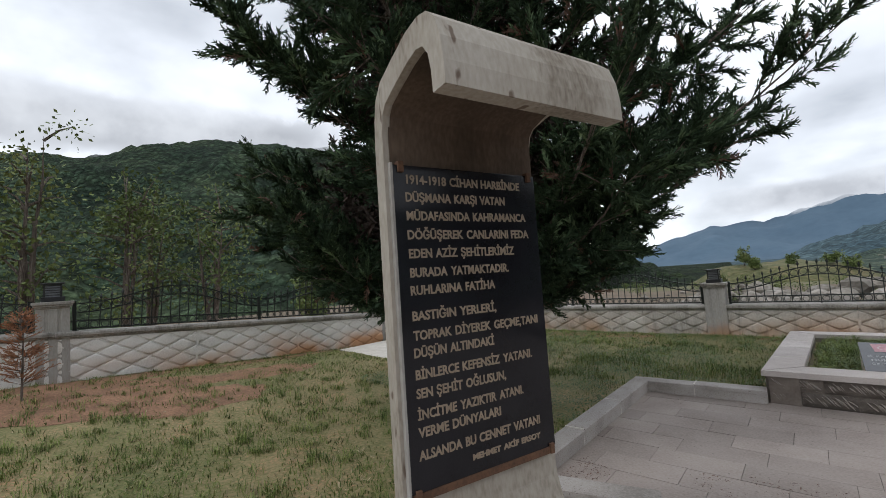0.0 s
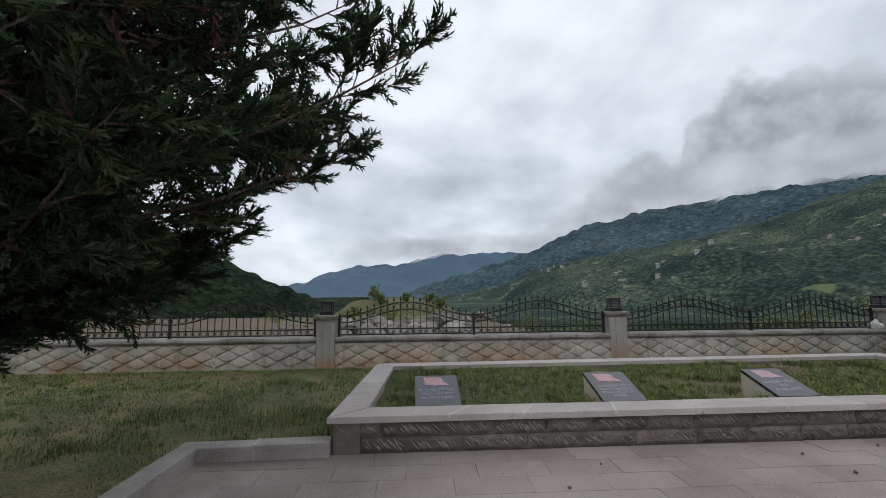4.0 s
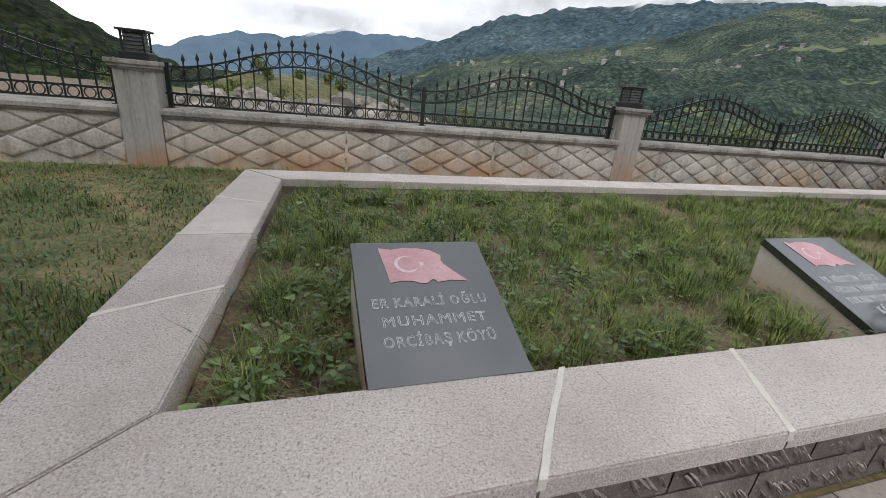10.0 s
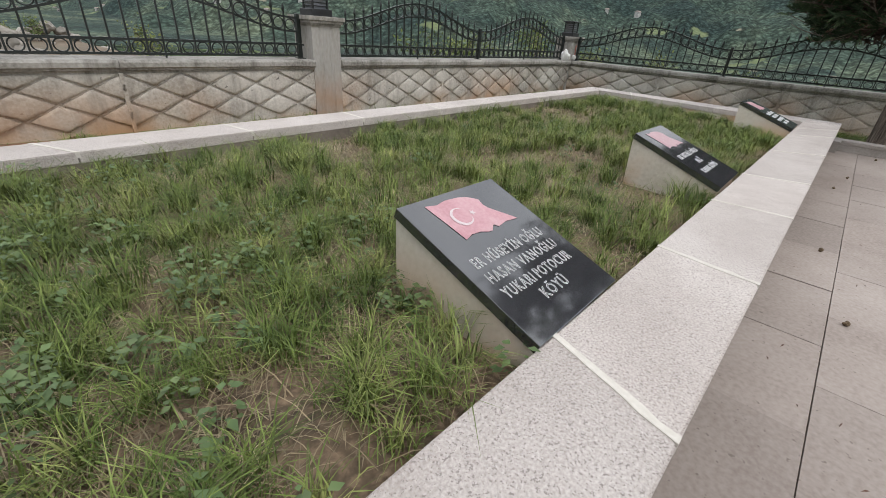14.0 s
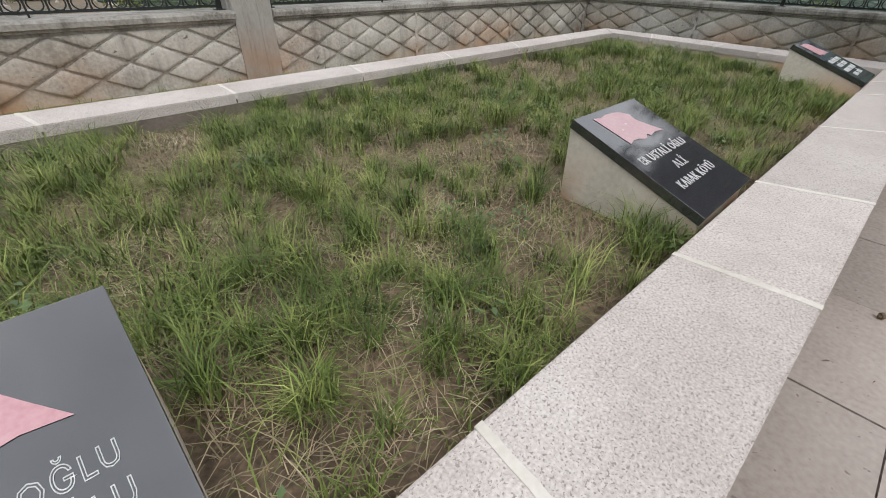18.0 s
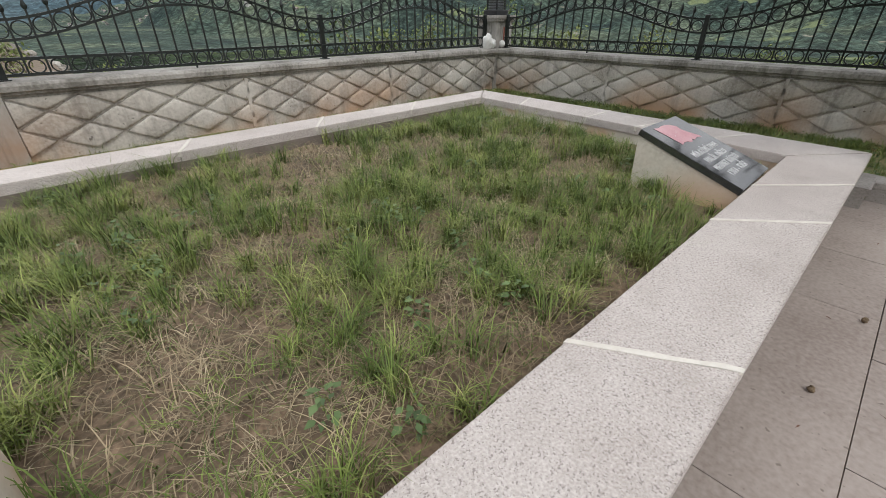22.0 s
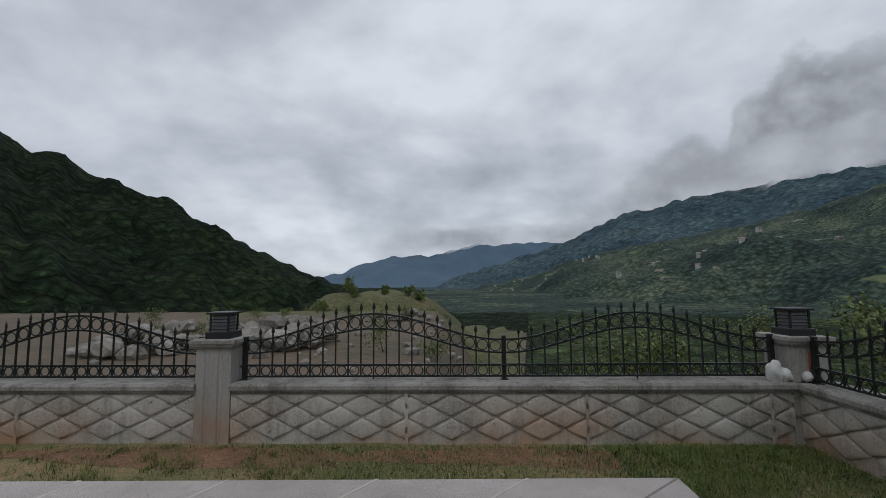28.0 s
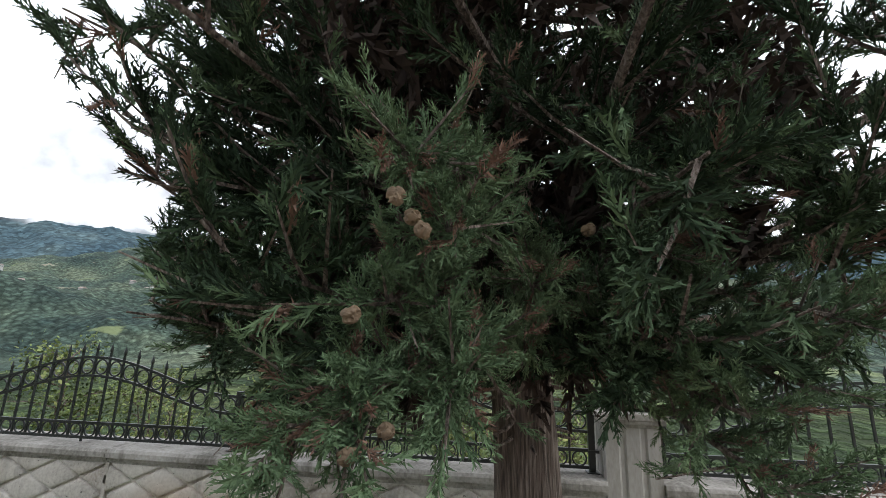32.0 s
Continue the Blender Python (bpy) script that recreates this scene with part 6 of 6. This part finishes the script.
def bed_grass():
    r = np.random.RandomState(21)
    a, b, c, d = [np.array(v[:2]) for v in INN]

    def where(n, seed):
        q = np.random.RandomState(seed)
        s, t = q.rand(n) * 0.985 + 0.0075, q.rand(n) * 0.965 + 0.015
        P = (a + (b - a) * s[:, None]) * (1 - t[:, None]) + (d + (c - d) * s[:, None]) * t[:, None]
        keep = np.ones(n, bool)
        for x0, y0 in ((1.88, -4.665), (3.857, -4.655), (5.808, -4.635), (8.856, -4.64)):
            keep &= ~((P[:, 0] > x0 - 0.015) & (P[:, 0] < x0 + SW + 0.015) & (P[:, 1] < y0 + 0.60))
        return P[keep]

    def ground_z(x, y):
        return 0.21 + 0.02 * fbm(x * 1.7, y * 1.7, 6) + 0.012 * fbm(x * 7.0, y * 7.0, 7)

    def tufts(centres, count, rad, height, spread, width, seed, name, mat, label):
        q = np.random.RandomState(seed)
        n = len(centres)
        k = (count * q.uniform(0.5, 1.4, n)).astype(int)
        size = np.repeat(q.uniform(0.6, 1.25, n), k)
        ctr = np.repeat(centres, k, axis=0) + q.normal(size=(k.sum(), 2)) * (rad * size)[:, None]
        t = np.clip((ctr[:, 1] + 4.66) / 2.5, 0, 1)
        keep = (ctr[:, 1] > -4.63) & (ctr[:, 0] > 1.43 + 0.10 * t) & (ctr[:, 0] < 9.67 + 0.17 * t) & (ctr[:, 1] < -2.25 + 0.022 * (ctr[:, 0] - 1.5))
        ctr, size = ctr[keep], size[keep]
        v, f = blades(ctr[:, 0], ctr[:, 1], ground_z(ctr[:, 0], ctr[:, 1]), height * size, spread, width, seed + 1)
        tagged(new(name, raw_mesh(name, v, f, M[mat])), label, "grass", kind="stuff")

    dens = where(3600, 1)
    lush = 0.55 * fbm(dens[:, 0] * 4.6, dens[:, 1] * 4.6, 12) + 0.45 * fbm(dens[:, 0] * 1.6, dens[:, 1] * 1.6, 13) + 0.32 * (dens[:, 0] < 4.6)
    tufts(dens[lush > -0.18][:1750], 46, 0.019, 0.13, 0.9, 0.00195, 31, "grass_tufts", "grass", "long green grass tufts in the raised bed")
    tufts(where(2600, 5), 11, 0.045, 0.06, 1.25, 0.0018, 37, "short_grass", "grass", "short green grass between the tufts")
    tufts(where(4600, 3), 15, 0.06, 0.05, 2.2, 0.0017, 35, "dry_grass", "straw", "dry straw-coloured grass lying on the soil")
    # broad-leaved weeds, thickest in the western half
    q = np.random.RandomState(44)
    w = where(1400, 4)
    w = w[(fbm(w[:, 0] * 1.3, w[:, 1] * 1.3, 14) > 0.0) & ((w[:, 0] < 4.2) | (q.rand(len(w)) < 0.10))][:520]
    nl = 18
    ctr = np.repeat(w, nl, axis=0)
    n = len(ctr)
    az = q.uniform(0, 6.283, n); ln = q.uniform(0.014, 0.036, n); hh = q.uniform(0.02, 0.12, n)
    base = np.stack([ctr[:, 0] + np.cos(az) * 0.035 * q.rand(n), ctr[:, 1] + np.sin(az) * 0.035 * q.rand(n), ground_z(ctr[:, 0], ctr[:, 1]) + hh], 1)
    d2 = np.stack([np.cos(az), np.sin(az), q.uniform(-0.25, 0.5, n)], 1)
    s2 = np.stack([-np.sin(az), np.cos(az), q.uniform(-0.2, 0.2, n)], 1)
    L = ln[:, None]
    v = np.stack([base, base + d2 * L * 0.45 + s2 * L * 0.33, base + d2 * L - np.array([0, 0, 0.008]), base + d2 * L * 0.45 - s2 * L * 0.33], 1).reshape(-1, 3)
    tagged(new("broad_leaf_weeds", raw_mesh("broad_leaf_weeds", v, np.arange(len(v)).reshape(-1, 4), M["weed"])), "low broad-leaved weeds among the grass", "weeds", kind="stuff")


bed_grass()


def lawn_grass(name, x0, x1, y0, y1, n, height, seed, inside, label, mat="lawn_blade", width=0.0032, spread=0.9, bare=-0.15):
    r = np.random.RandomState(seed)
    x, y = r.uniform(x0, x1, n), r.uniform(y0, y1, n)
    # bare round the dead sapling
    patch = fbm(x * 0.9, y * 0.9, 30) + 0.5 * fbm(x * 3.1, y * 3.1, 31) - 0.75 * np.exp(-((x + 5.4) / 1.3) ** 2 - ((y + 9.2) / 1.7) ** 2)
    keep = inside(x, y) & (patch + r.normal(size=n) * 0.35 > bare)
    x, y = x[keep], y[keep]
    v, f = blades(x, y, -0.035 + lawn_rise(x, y), height * (0.7 + 0.6 * r.rand(len(x))), spread, width, seed + 1)
    tagged(new(name, raw_mesh(name, v, f, M[mat])), label, "grass", kind="stuff")


def west_lawn(x, y):
    t = np.clip((y + 5.09) / 3.5, 0, 1)
    return (y < -0.22) & (x > -6.25 + 0.078 * y) & ~((x > 1.05 + 0.16 * t) & (y > -5.12) & (y < -1.94 + 0.02 * (x - 1.2)) & (x < 10.2)) & ~((x > -0.28) & (y < -4.9)) & ~((x > -6.5) & (x < -4.35) & (y > -5.15) & (y < -2.45)) & ~((np.abs(x - 0.2) < 0.7) & (y < -8.2) & (y > -9.6)) & (x < 12.28)


def lawn_tufts(name, x0, x1, y0, y1, n, count, height, seed, inside, label):
    r = np.random.RandomState(seed)
    x, y = r.uniform(x0, x1, n), r.uniform(y0, y1, n)
    keep = inside(x, y) & (fbm(x * 0.7, y * 0.7, 33) + r.normal(size=n) * 0.3 > -0.1)
    x, y = x[keep], y[keep]
    k = (count * r.uniform(0.5, 1.5, len(x))).astype(int)
    size = np.repeat(r.uniform(0.55, 1.25, len(x)), k)
    bx, by = np.repeat(x, k) + r.normal(size=k.sum()) * 0.04 * size, np.repeat(y, k) + r.normal(size=k.sum()) * 0.04 * size
    ok = inside(bx, by)
    bx, by, size = bx[ok], by[ok], size[ok]
    v, f = blades(bx, by, -0.03 + lawn_rise(bx, by), height * size, 0.85, 0.0028, seed + 1)
    tagged(new(name, raw_mesh(name, v, f, M["grass"])), label, "grass", kind="stuff")


lawn_grass("lawn_grass", -7.8, 1.4, -12.5, -0.2, 130000, 0.05, 51, west_lawn, "short patchy lawn grass with bare red soil", width=0.0042, spread=1.2)
lawn_grass("dry_lawn_grass", -7.8, 1.4, -12.5, -0.2, 34000, 0.04, 53, west_lawn, "dry blades in the lawn", "straw", 0.0038, 1.6)
lawn_grass("long_lawn_grass", -1.6, 1.3, -5.0, -3.2, 9000, 0.12, 55, west_lawn, "longer grass along the kerb", width=0.0032, spread=0.7)


def east_lawn(x, y):
    return (x > 10.15 + 0.035 * np.clip(y + 5, 0, 3)) & (x < 12.29) & (y < -0.2) & ~((x < 10.53) & (y < -4.85))


lawn_grass("east_lawn_grass", 9.9, 12.5, -8.0, -0.2, 95000, 0.055, 57, east_lawn, "short green grass between the bed and the wall", spread=1.0, bare=-0.22)
lawn_grass("strip_grass", 1.25, 12.28, -2.0, -0.2, 42000, 0.05, 59, lambda x, y: (y < -0.22) & (y > -1.90 + 0.02 * (x - 1.2)), "short grass along the wall foot")
lawn_grass("strip_dry_grass", 1.25, 12.28, -2.4, -0.2, 14000, 0.05, 61, lambda x, y: (y < -0.22) & (y > -1.90 + 0.02 * (x - 1.2)), "dry grass along the wall foot", "straw", 0.003, 1.6)


lawn_tufts("lawn_tufts", -7.6, 1.3, -11.0, -0.3, 2200, 26, 0.10, 71, west_lawn, "longer green tufts standing in the patchy lawn")
lawn_tufts("east_lawn_tufts", 10.0, 12.4, -6.5, -0.3, 1700, 26, 0.085, 73, east_lawn, "green tufts between the bed and the wall")
lawn_tufts("strip_tufts", 1.25, 12.28, -1.74, -0.25, 420, 26, 0.09, 75, lambda x, y: (y < -0.22) & (y > -1.88 + 0.02 * (x - 1.2)), "green tufts along the wall foot")


def lawn_weeds(name, x0, x1, y0, y1, n, seed, inside, label):
    """Small clover-like leaves, in patches, lying close to the soil."""
    r = np.random.RandomState(seed)
    x, y = r.uniform(x0, x1, n), r.uniform(y0, y1, n)
    keep = inside(x, y) & (0.7 * fbm(x * 2.3, y * 2.3, 35) + 0.5 * fbm(x * 7.0, y * 7.0, 36) + r.normal(size=n) * 0.3 > 0.0)
    x, y = x[keep], y[keep]
    n = len(x)
    a, ln = r.uniform(0, 6.283, n), r.uniform(0.012, 0.032, n)[:, None]
    base = np.stack([x, y, -0.012 + lawn_rise(x, y) + r.uniform(0.0, 0.028, n)], 1)
    d = np.stack([np.cos(a), np.sin(a), r.uniform(-0.2, 0.5, n)], 1)
    q = np.stack([-np.sin(a), np.cos(a), r.uniform(-0.3, 0.3, n)], 1)
    v = np.stack([base, base + d * ln * 0.55 + q * ln * 0.36, base + d * ln, base + d * ln * 0.55 - q * ln * 0.36], 1).reshape(-1, 3)
    tagged(new(name, raw_mesh(name, v, np.arange(len(v)).reshape(-1, 4), M["weed"])), label, "weeds", kind="stuff")


lawn_weeds("lawn_weeds", -4.0, 1.2, -6.5, -0.25, 90000, 95, west_lawn, "small clover-like weeds in the patchy lawn")
lawn_weeds("east_lawn_weeds", 10.1, 12.3, -6.0, -0.25, 22000, 97, east_lawn, "small weeds between the bed and the wall")


def soil_patch(cx, cy, rx, ry, seed):
    """A thin bare patch that follows the lawn, with a ragged rim."""
    n, k = 48, 6
    a = np.linspace(0, 2 * np.pi, n, endpoint=False)
    rim = 1 + 0.3 * fbm(np.cos(a) * 2.0, np.sin(a) * 2.0, seed)
    q = (np.arange(k) / (k - 1))[:, None]
    x, y = cx + rx * q * rim * np.cos(a), cy + ry * q * rim * np.sin(a)
    z = -0.025 + 0.012 * fbm(x * 2.1, y * 2.1, 4) + lawn_rise(x, y) + 0.012 * (1 - 0.9 * q) + 0.004
    i, j = np.meshgrid(np.arange(k - 1), np.arange(n), indexing="ij")
    f = np.stack([i * n + j, (i + 1) * n + j, (i + 1) * n + (j + 1) % n, i * n + (j + 1) % n], -1).reshape(-1, 4)
    tagged(new("soil_patch", raw_mesh("soil_patch", np.stack([x, y, z], -1).reshape(-1, 3), f, M["red_soil"], True)), "bare reddish soil showing through the thin lawn", "soil", kind="structure")


for k, (x, y, rx, ry) in enumerate(((-5.6, -9.4, 0.75, 1.3), (-4.7, -8.5, 0.5, 0.8), (-5.6, -7.3, 0.4, 0.9), (-6.75, -9.3, 0.24, 1.4), (-6.5, -6.5, 0.2, 1.3), (2.6, -0.52, 1.7, 0.26), (6.2, -0.5, 1.9, 0.24), (9.6, -0.5, 1.6, 0.24), (-3.0, -0.7, 1.8, 0.3))):
    soil_patch(x, y, rx, ry, 80 + k)


def broad_leaves():
    """Large soft leaves along the western inner edge of the bed."""
    q = np.random.RandomState(91)
    verts, faces = [], []
    for k in range(30):
        x, y = 1.36 + abs(q.normal()) * 0.16 + 0.3 * max(0, q.rand() - 0.6), q.uniform(-4.62, -2.6)
        x += 0.13 * (y + 4.68)
        a, ln, h = q.uniform(0, 6.28), q.uniform(0.03, 0.06), q.uniform(0.04, 0.10)
        d = np.array([math.cos(a), math.sin(a), q.uniform(-0.25, 0.25)]); s = np.array([-math.sin(a), math.cos(a), q.uniform(-0.15, 0.15)])
        o = np.array([x, y, 0.21 + h])
        i = len(verts)
        for u, w, dz in ((0, 0, 0), (0.1, 0.34, 0.006), (0.45, 0.46, 0.008), (0.8, 0.22, 0.0), (1, 0, -0.01), (0.8, -0.22, 0.0), (0.45, -0.46, 0.008), (0.1, -0.34, 0.006), (0.45, 0, 0)):
            verts.append(o + d * ln * u + s * ln * w + np.array([0, 0, dz]))
        faces += [(i + 8, i + m, i + m + 1, i + m + 1) if m < 7 else (i + 8, i + 7, i, i) for m in range(8)]
    f = np.array(faces)[:, :3]
    tagged(new("broad_leaves", raw_mesh("broad_leaves", np.array(verts), f, M["big_leaf"])), "large soft green leaves along the bed edge", "leaves", kind="stuff")


broad_leaves()


# ---------------- litter on the paving ----------------
def litter():
    rnd = random.Random(9)
    verts, faces = [], []
    for k in range(6500):
        x, y = (abs(rnd.gauss(0.0, 0.8)), rnd.uniform(-8.6, -5.12)) if k < 6420 else (rnd.uniform(-0.05, 10.2), rnd.uniform(-5.6, -5.05))
        if x < 0.0 or y > -5.06 or (k < 6420 and float(fbm(np.array(x * 1.3), np.array(y * 1.3), 17)) < 0.1):
            continue
        a, ln, w = rnd.uniform(0, 6.28), rnd.uniform(0.012, 0.036), rnd.uniform(0.0014, 0.0032)
        c, s = math.cos(a), math.sin(a)
        i = len(verts)
        verts += [(x, y, 0.003), (x + c * ln * 0.5 - s * w, y + s * ln * 0.5 + c * w, 0.008), (x + c * ln, y + s * ln, 0.004), (x + c * ln * 0.5 + s * w, y + s * ln * 0.5 - c * w, 0.006)]
        faces.append((i, i + 1, i + 2, i + 3))
    tagged(new("needle_litter", raw_mesh("needle_litter", np.array(verts), np.array(faces), M["litter"])), "brown cypress needles scattered on the paving", "litter", kind="stuff")
    for k in range(9):
        x, y = rnd.uniform(2.5, 10.1), rnd.uniform(-5.9, -5.12)
        ob = new("fallen_cone", CONES[k % 3])
        s = rnd.uniform(0.018, 0.03)
        ob.matrix_world = pose(x, y, s * 0.5, 40 * k, 70 * k, 10 * k) @ Matrix.Diagonal((s, s, s, 1))
        tagged(ob, "small dark fallen cone on the paving", "cone", "fallen cones")


litter()
build_paving()


# ---------------- low cloud lying on the ridges ----------------
def cloud_material(name, low, high, scale, bright):
    m = bpy.data.materials.new(name)
    m.use_nodes = True
    n, l = m.node_tree.nodes, m.node_tree.links
    out = n["Material Output"]
    n.remove(n["Principled BSDF"])
    g = n.new("ShaderNodeNewGeometry"); sep = n.new("ShaderNodeSeparateXYZ"); l.new(g.outputs["Position"], sep.inputs[0])
    no = n.new("ShaderNodeTexNoise"); no.inputs["Scale"].default_value = scale; no.inputs["Detail"].default_value = 7; no.inputs["Roughness"].default_value = 0.55
    l.new(g.outputs["Position"], no.inputs["Vector"])
    up = n.new("ShaderNodeMapRange"); up.inputs[1].default_value, up.inputs[2].default_value = low, lerp(low, high, 0.55); l.new(sep.outputs[2], up.inputs[0])
    dn = n.new("ShaderNodeMapRange"); dn.inputs[1].default_value, dn.inputs[2].default_value = high, lerp(low, high, 0.6); l.new(sep.outputs[2], dn.inputs[0])
    mu = n.new("ShaderNodeMath"); mu.operation = "MULTIPLY"; l.new(up.outputs[0], mu.inputs[0]); l.new(dn.outputs[0], mu.inputs[1])
    ad = n.new("ShaderNodeMath"); ad.operation = "ADD"; l.new(mu.outputs[0], ad.inputs[0]); l.new(no.outputs[0], ad.inputs[1])
    r = n.new("ShaderNodeMapRange"); r.inputs[1].default_value, r.inputs[2].default_value = 0.76, 1.16; l.new(ad.outputs[0], r.inputs[0])
    r.interpolation_type = "SMOOTHSTEP"
    m0 = n.new("ShaderNodeMath"); m0.operation = "MULTIPLY"; l.new(r.outputs[0], m0.inputs[0]); l.new(dn.outputs[0], m0.inputs[1])
    at = n.new("ShaderNodeAttribute"); at.attribute_name = "thin"
    m2 = n.new("ShaderNodeMath"); m2.operation = "MULTIPLY"; l.new(m0.outputs[0], m2.inputs[0]); l.new(at.outputs["Fac"], m2.inputs[1])
    ramp = n.new("ShaderNodeValToRGB")
    ramp.color_ramp.elements[0].position, ramp.color_ramp.elements[0].color = 0.35, (0.86 * bright, 0.88 * bright, 0.92 * bright, 1)
    ramp.color_ramp.elements[1].position, ramp.color_ramp.elements[1].color = 0.62, (1.25 * bright, 1.27 * bright, 1.30 * bright, 1)
    l.new(no.outputs[0], ramp.inputs[0])
    em = n.new("ShaderNodeEmission"); l.new(ramp.outputs[0], em.inputs[0])
    tr = n.new("ShaderNodeBsdfTransparent")
    mix = n.new("ShaderNodeMixShader"); l.new(m2.outputs[0], mix.inputs[0]); l.new(tr.outputs[0], mix.inputs[1]); l.new(em.outputs[0], mix.inputs[2])
    l.new(mix.outputs[0], out.inputs[0])
    return m


def cloud_bank(a0, a1, r, e0, e1, scale, bright):
    n, k = 60, 8
    A, E = np.meshgrid(np.radians(np.linspace(a0, a1, n)), np.tan(np.radians(np.linspace(e0, e1, k))))
    v = np.stack([HUB[0] + r * np.cos(A), HUB[1] + r * np.sin(A), 1.5 + r * E], -1).reshape(-1, 3)
    i, j = np.meshgrid(np.arange(k - 1), np.arange(n - 1), indexing="ij")
    f = np.stack([i * n + j, i * n + j + 1, (i + 1) * n + j + 1, (i + 1) * n + j], -1).reshape(-1, 4)
    me = raw_mesh("cloud_bank", v, f, cloud_material("low_cloud", 1.5 + r * math.tan(radians(e0)), 1.5 + r * math.tan(radians(e1)), scale, bright), True)
    thin = me.attributes.new("thin", "FLOAT", "POINT")
    edge = np.minimum(A - A.min(), A.max() - A) / radians(14)
    thin.data.foreach_set("value", sstep(0, 1, edge).ravel().astype(np.float32))
    tagged(new("backdrop_cloud", me), "low grey cloud hiding the mountain tops", "cloud", kind="structure")


def cumulus_material():
    m = bpy.data.materials.new("grey_cumulus")
    m.use_nodes = True
    n, l = m.node_tree.nodes, m.node_tree.links
    n.remove(n["Principled BSDF"])
    g = n.new("ShaderNodeNewGeometry")
    no = n.new("ShaderNodeTexNoise"); no.inputs["Scale"].default_value = 0.0062; no.inputs["Detail"].default_value = 7; no.inputs["Roughness"].default_value = 0.5
    l.new(g.outputs["Position"], no.inputs["Vector"])
    at = n.new("ShaderNodeAttribute"); at.attribute_name = "thin"
    ad = n.new("ShaderNodeMath"); ad.operation = "MULTIPLY_ADD"; ad.inputs[1].default_value = 1.05
    l.new(no.outputs[0], ad.inputs[0]); l.new(at.outputs["Fac"], ad.inputs[2])
    r = n.new("ShaderNodeMapRange"); r.interpolation_type = "SMOOTHSTEP"; r.inputs[1].default_value, r.inputs[2].default_value, r.inputs[4].default_value = 0.82, 1.2, 0.86
    l.new(ad.outputs[0], r.inputs[0])
    fade = n.new("ShaderNodeAttribute"); fade.attribute_name = "fade"
    mu = n.new("ShaderNodeMath"); mu.operation = "MULTIPLY"; l.new(r.outputs[0], mu.inputs[0]); l.new(fade.outputs["Fac"], mu.inputs[1])
    ramp = n.new("ShaderNodeValToRGB")
    ramp.color_ramp.elements[0].position, ramp.color_ramp.elements[0].color = 0.34, (0.56, 0.575, 0.60, 1)
    ramp.color_ramp.elements[1].position, ramp.color_ramp.elements[1].color = 0.66, (1.02, 1.035, 1.05, 1)
    l.new(no.outputs[0], ramp.inputs[0])
    em = n.new("ShaderNodeEmission"); l.new(ramp.outputs[0], em.inputs[0])
    tr = n.new("ShaderNodeBsdfTransparent")
    mix = n.new("ShaderNodeMixShader"); l.new(mu.outputs[0], mix.inputs[0]); l.new(tr.outputs[0], mix.inputs[1]); l.new(em.outputs[0], mix.inputs[2])
    l.new(mix.outputs[0], n["Material Output"].inputs[0])
    return m


def cumulus():
    """Heaped grey cloud standing behind the eastern ridge, its tops billowing."""
    r, n, k = 2720, 140, 44
    az, el = np.linspace(-45, 80, n), np.linspace(6, 32, k)
    A, E = np.meshgrid(az, el)
    top = np.interp(A, [-45, -20, 8, 20, 29, 31, 34.6, 38, 43, 50, 55.5, 57, 60, 65, 70, 80], [20, 24, 25, 27, 26.5, 24, 18.5, 19.5, 21, 23, 19, 13.5, 17, 14.5, 10.5, 8])
    rad, tan = np.radians(A), np.tan(np.radians(E))
    v = np.stack([HUB[0] + r * np.cos(rad), HUB[1] + r * np.sin(rad), 1.5 + r * tan], -1).reshape(-1, 3)
    i, j = np.meshgrid(np.arange(k - 1), np.arange(n - 1), indexing="ij")
    f = np.stack([i * n + j, i * n + j + 1, (i + 1) * n + j + 1, (i + 1) * n + j], -1).reshape(-1, 4)
    me = raw_mesh("cumulus", v, f, cumulus_material(), True)
    for name, value in (("thin", np.clip(0.5 + (top - E) / 7.0, -0.6, 1.0)), ("fade", sstep(0, 18, 80 - A) * sstep(0, 15, A + 45))):
        me.attributes.new(name, "FLOAT", "POINT").data.foreach_set("value", value.ravel().astype(np.float32))
    tagged(new("backdrop_cumulus", me), "heaped grey cloud behind the eastern mountains", "cloud", kind="structure")


cumulus()
cloud_bank(-58, 74, 2380, 8.0, 17.0, 0.0032, 0.9)
cloud_bank(58, 104, 4100, 3.3, 9.0, 0.0026, 0.95)
cloud_bank(138, 215, 850, 11.8, 24.0, 0.008, 0.85)
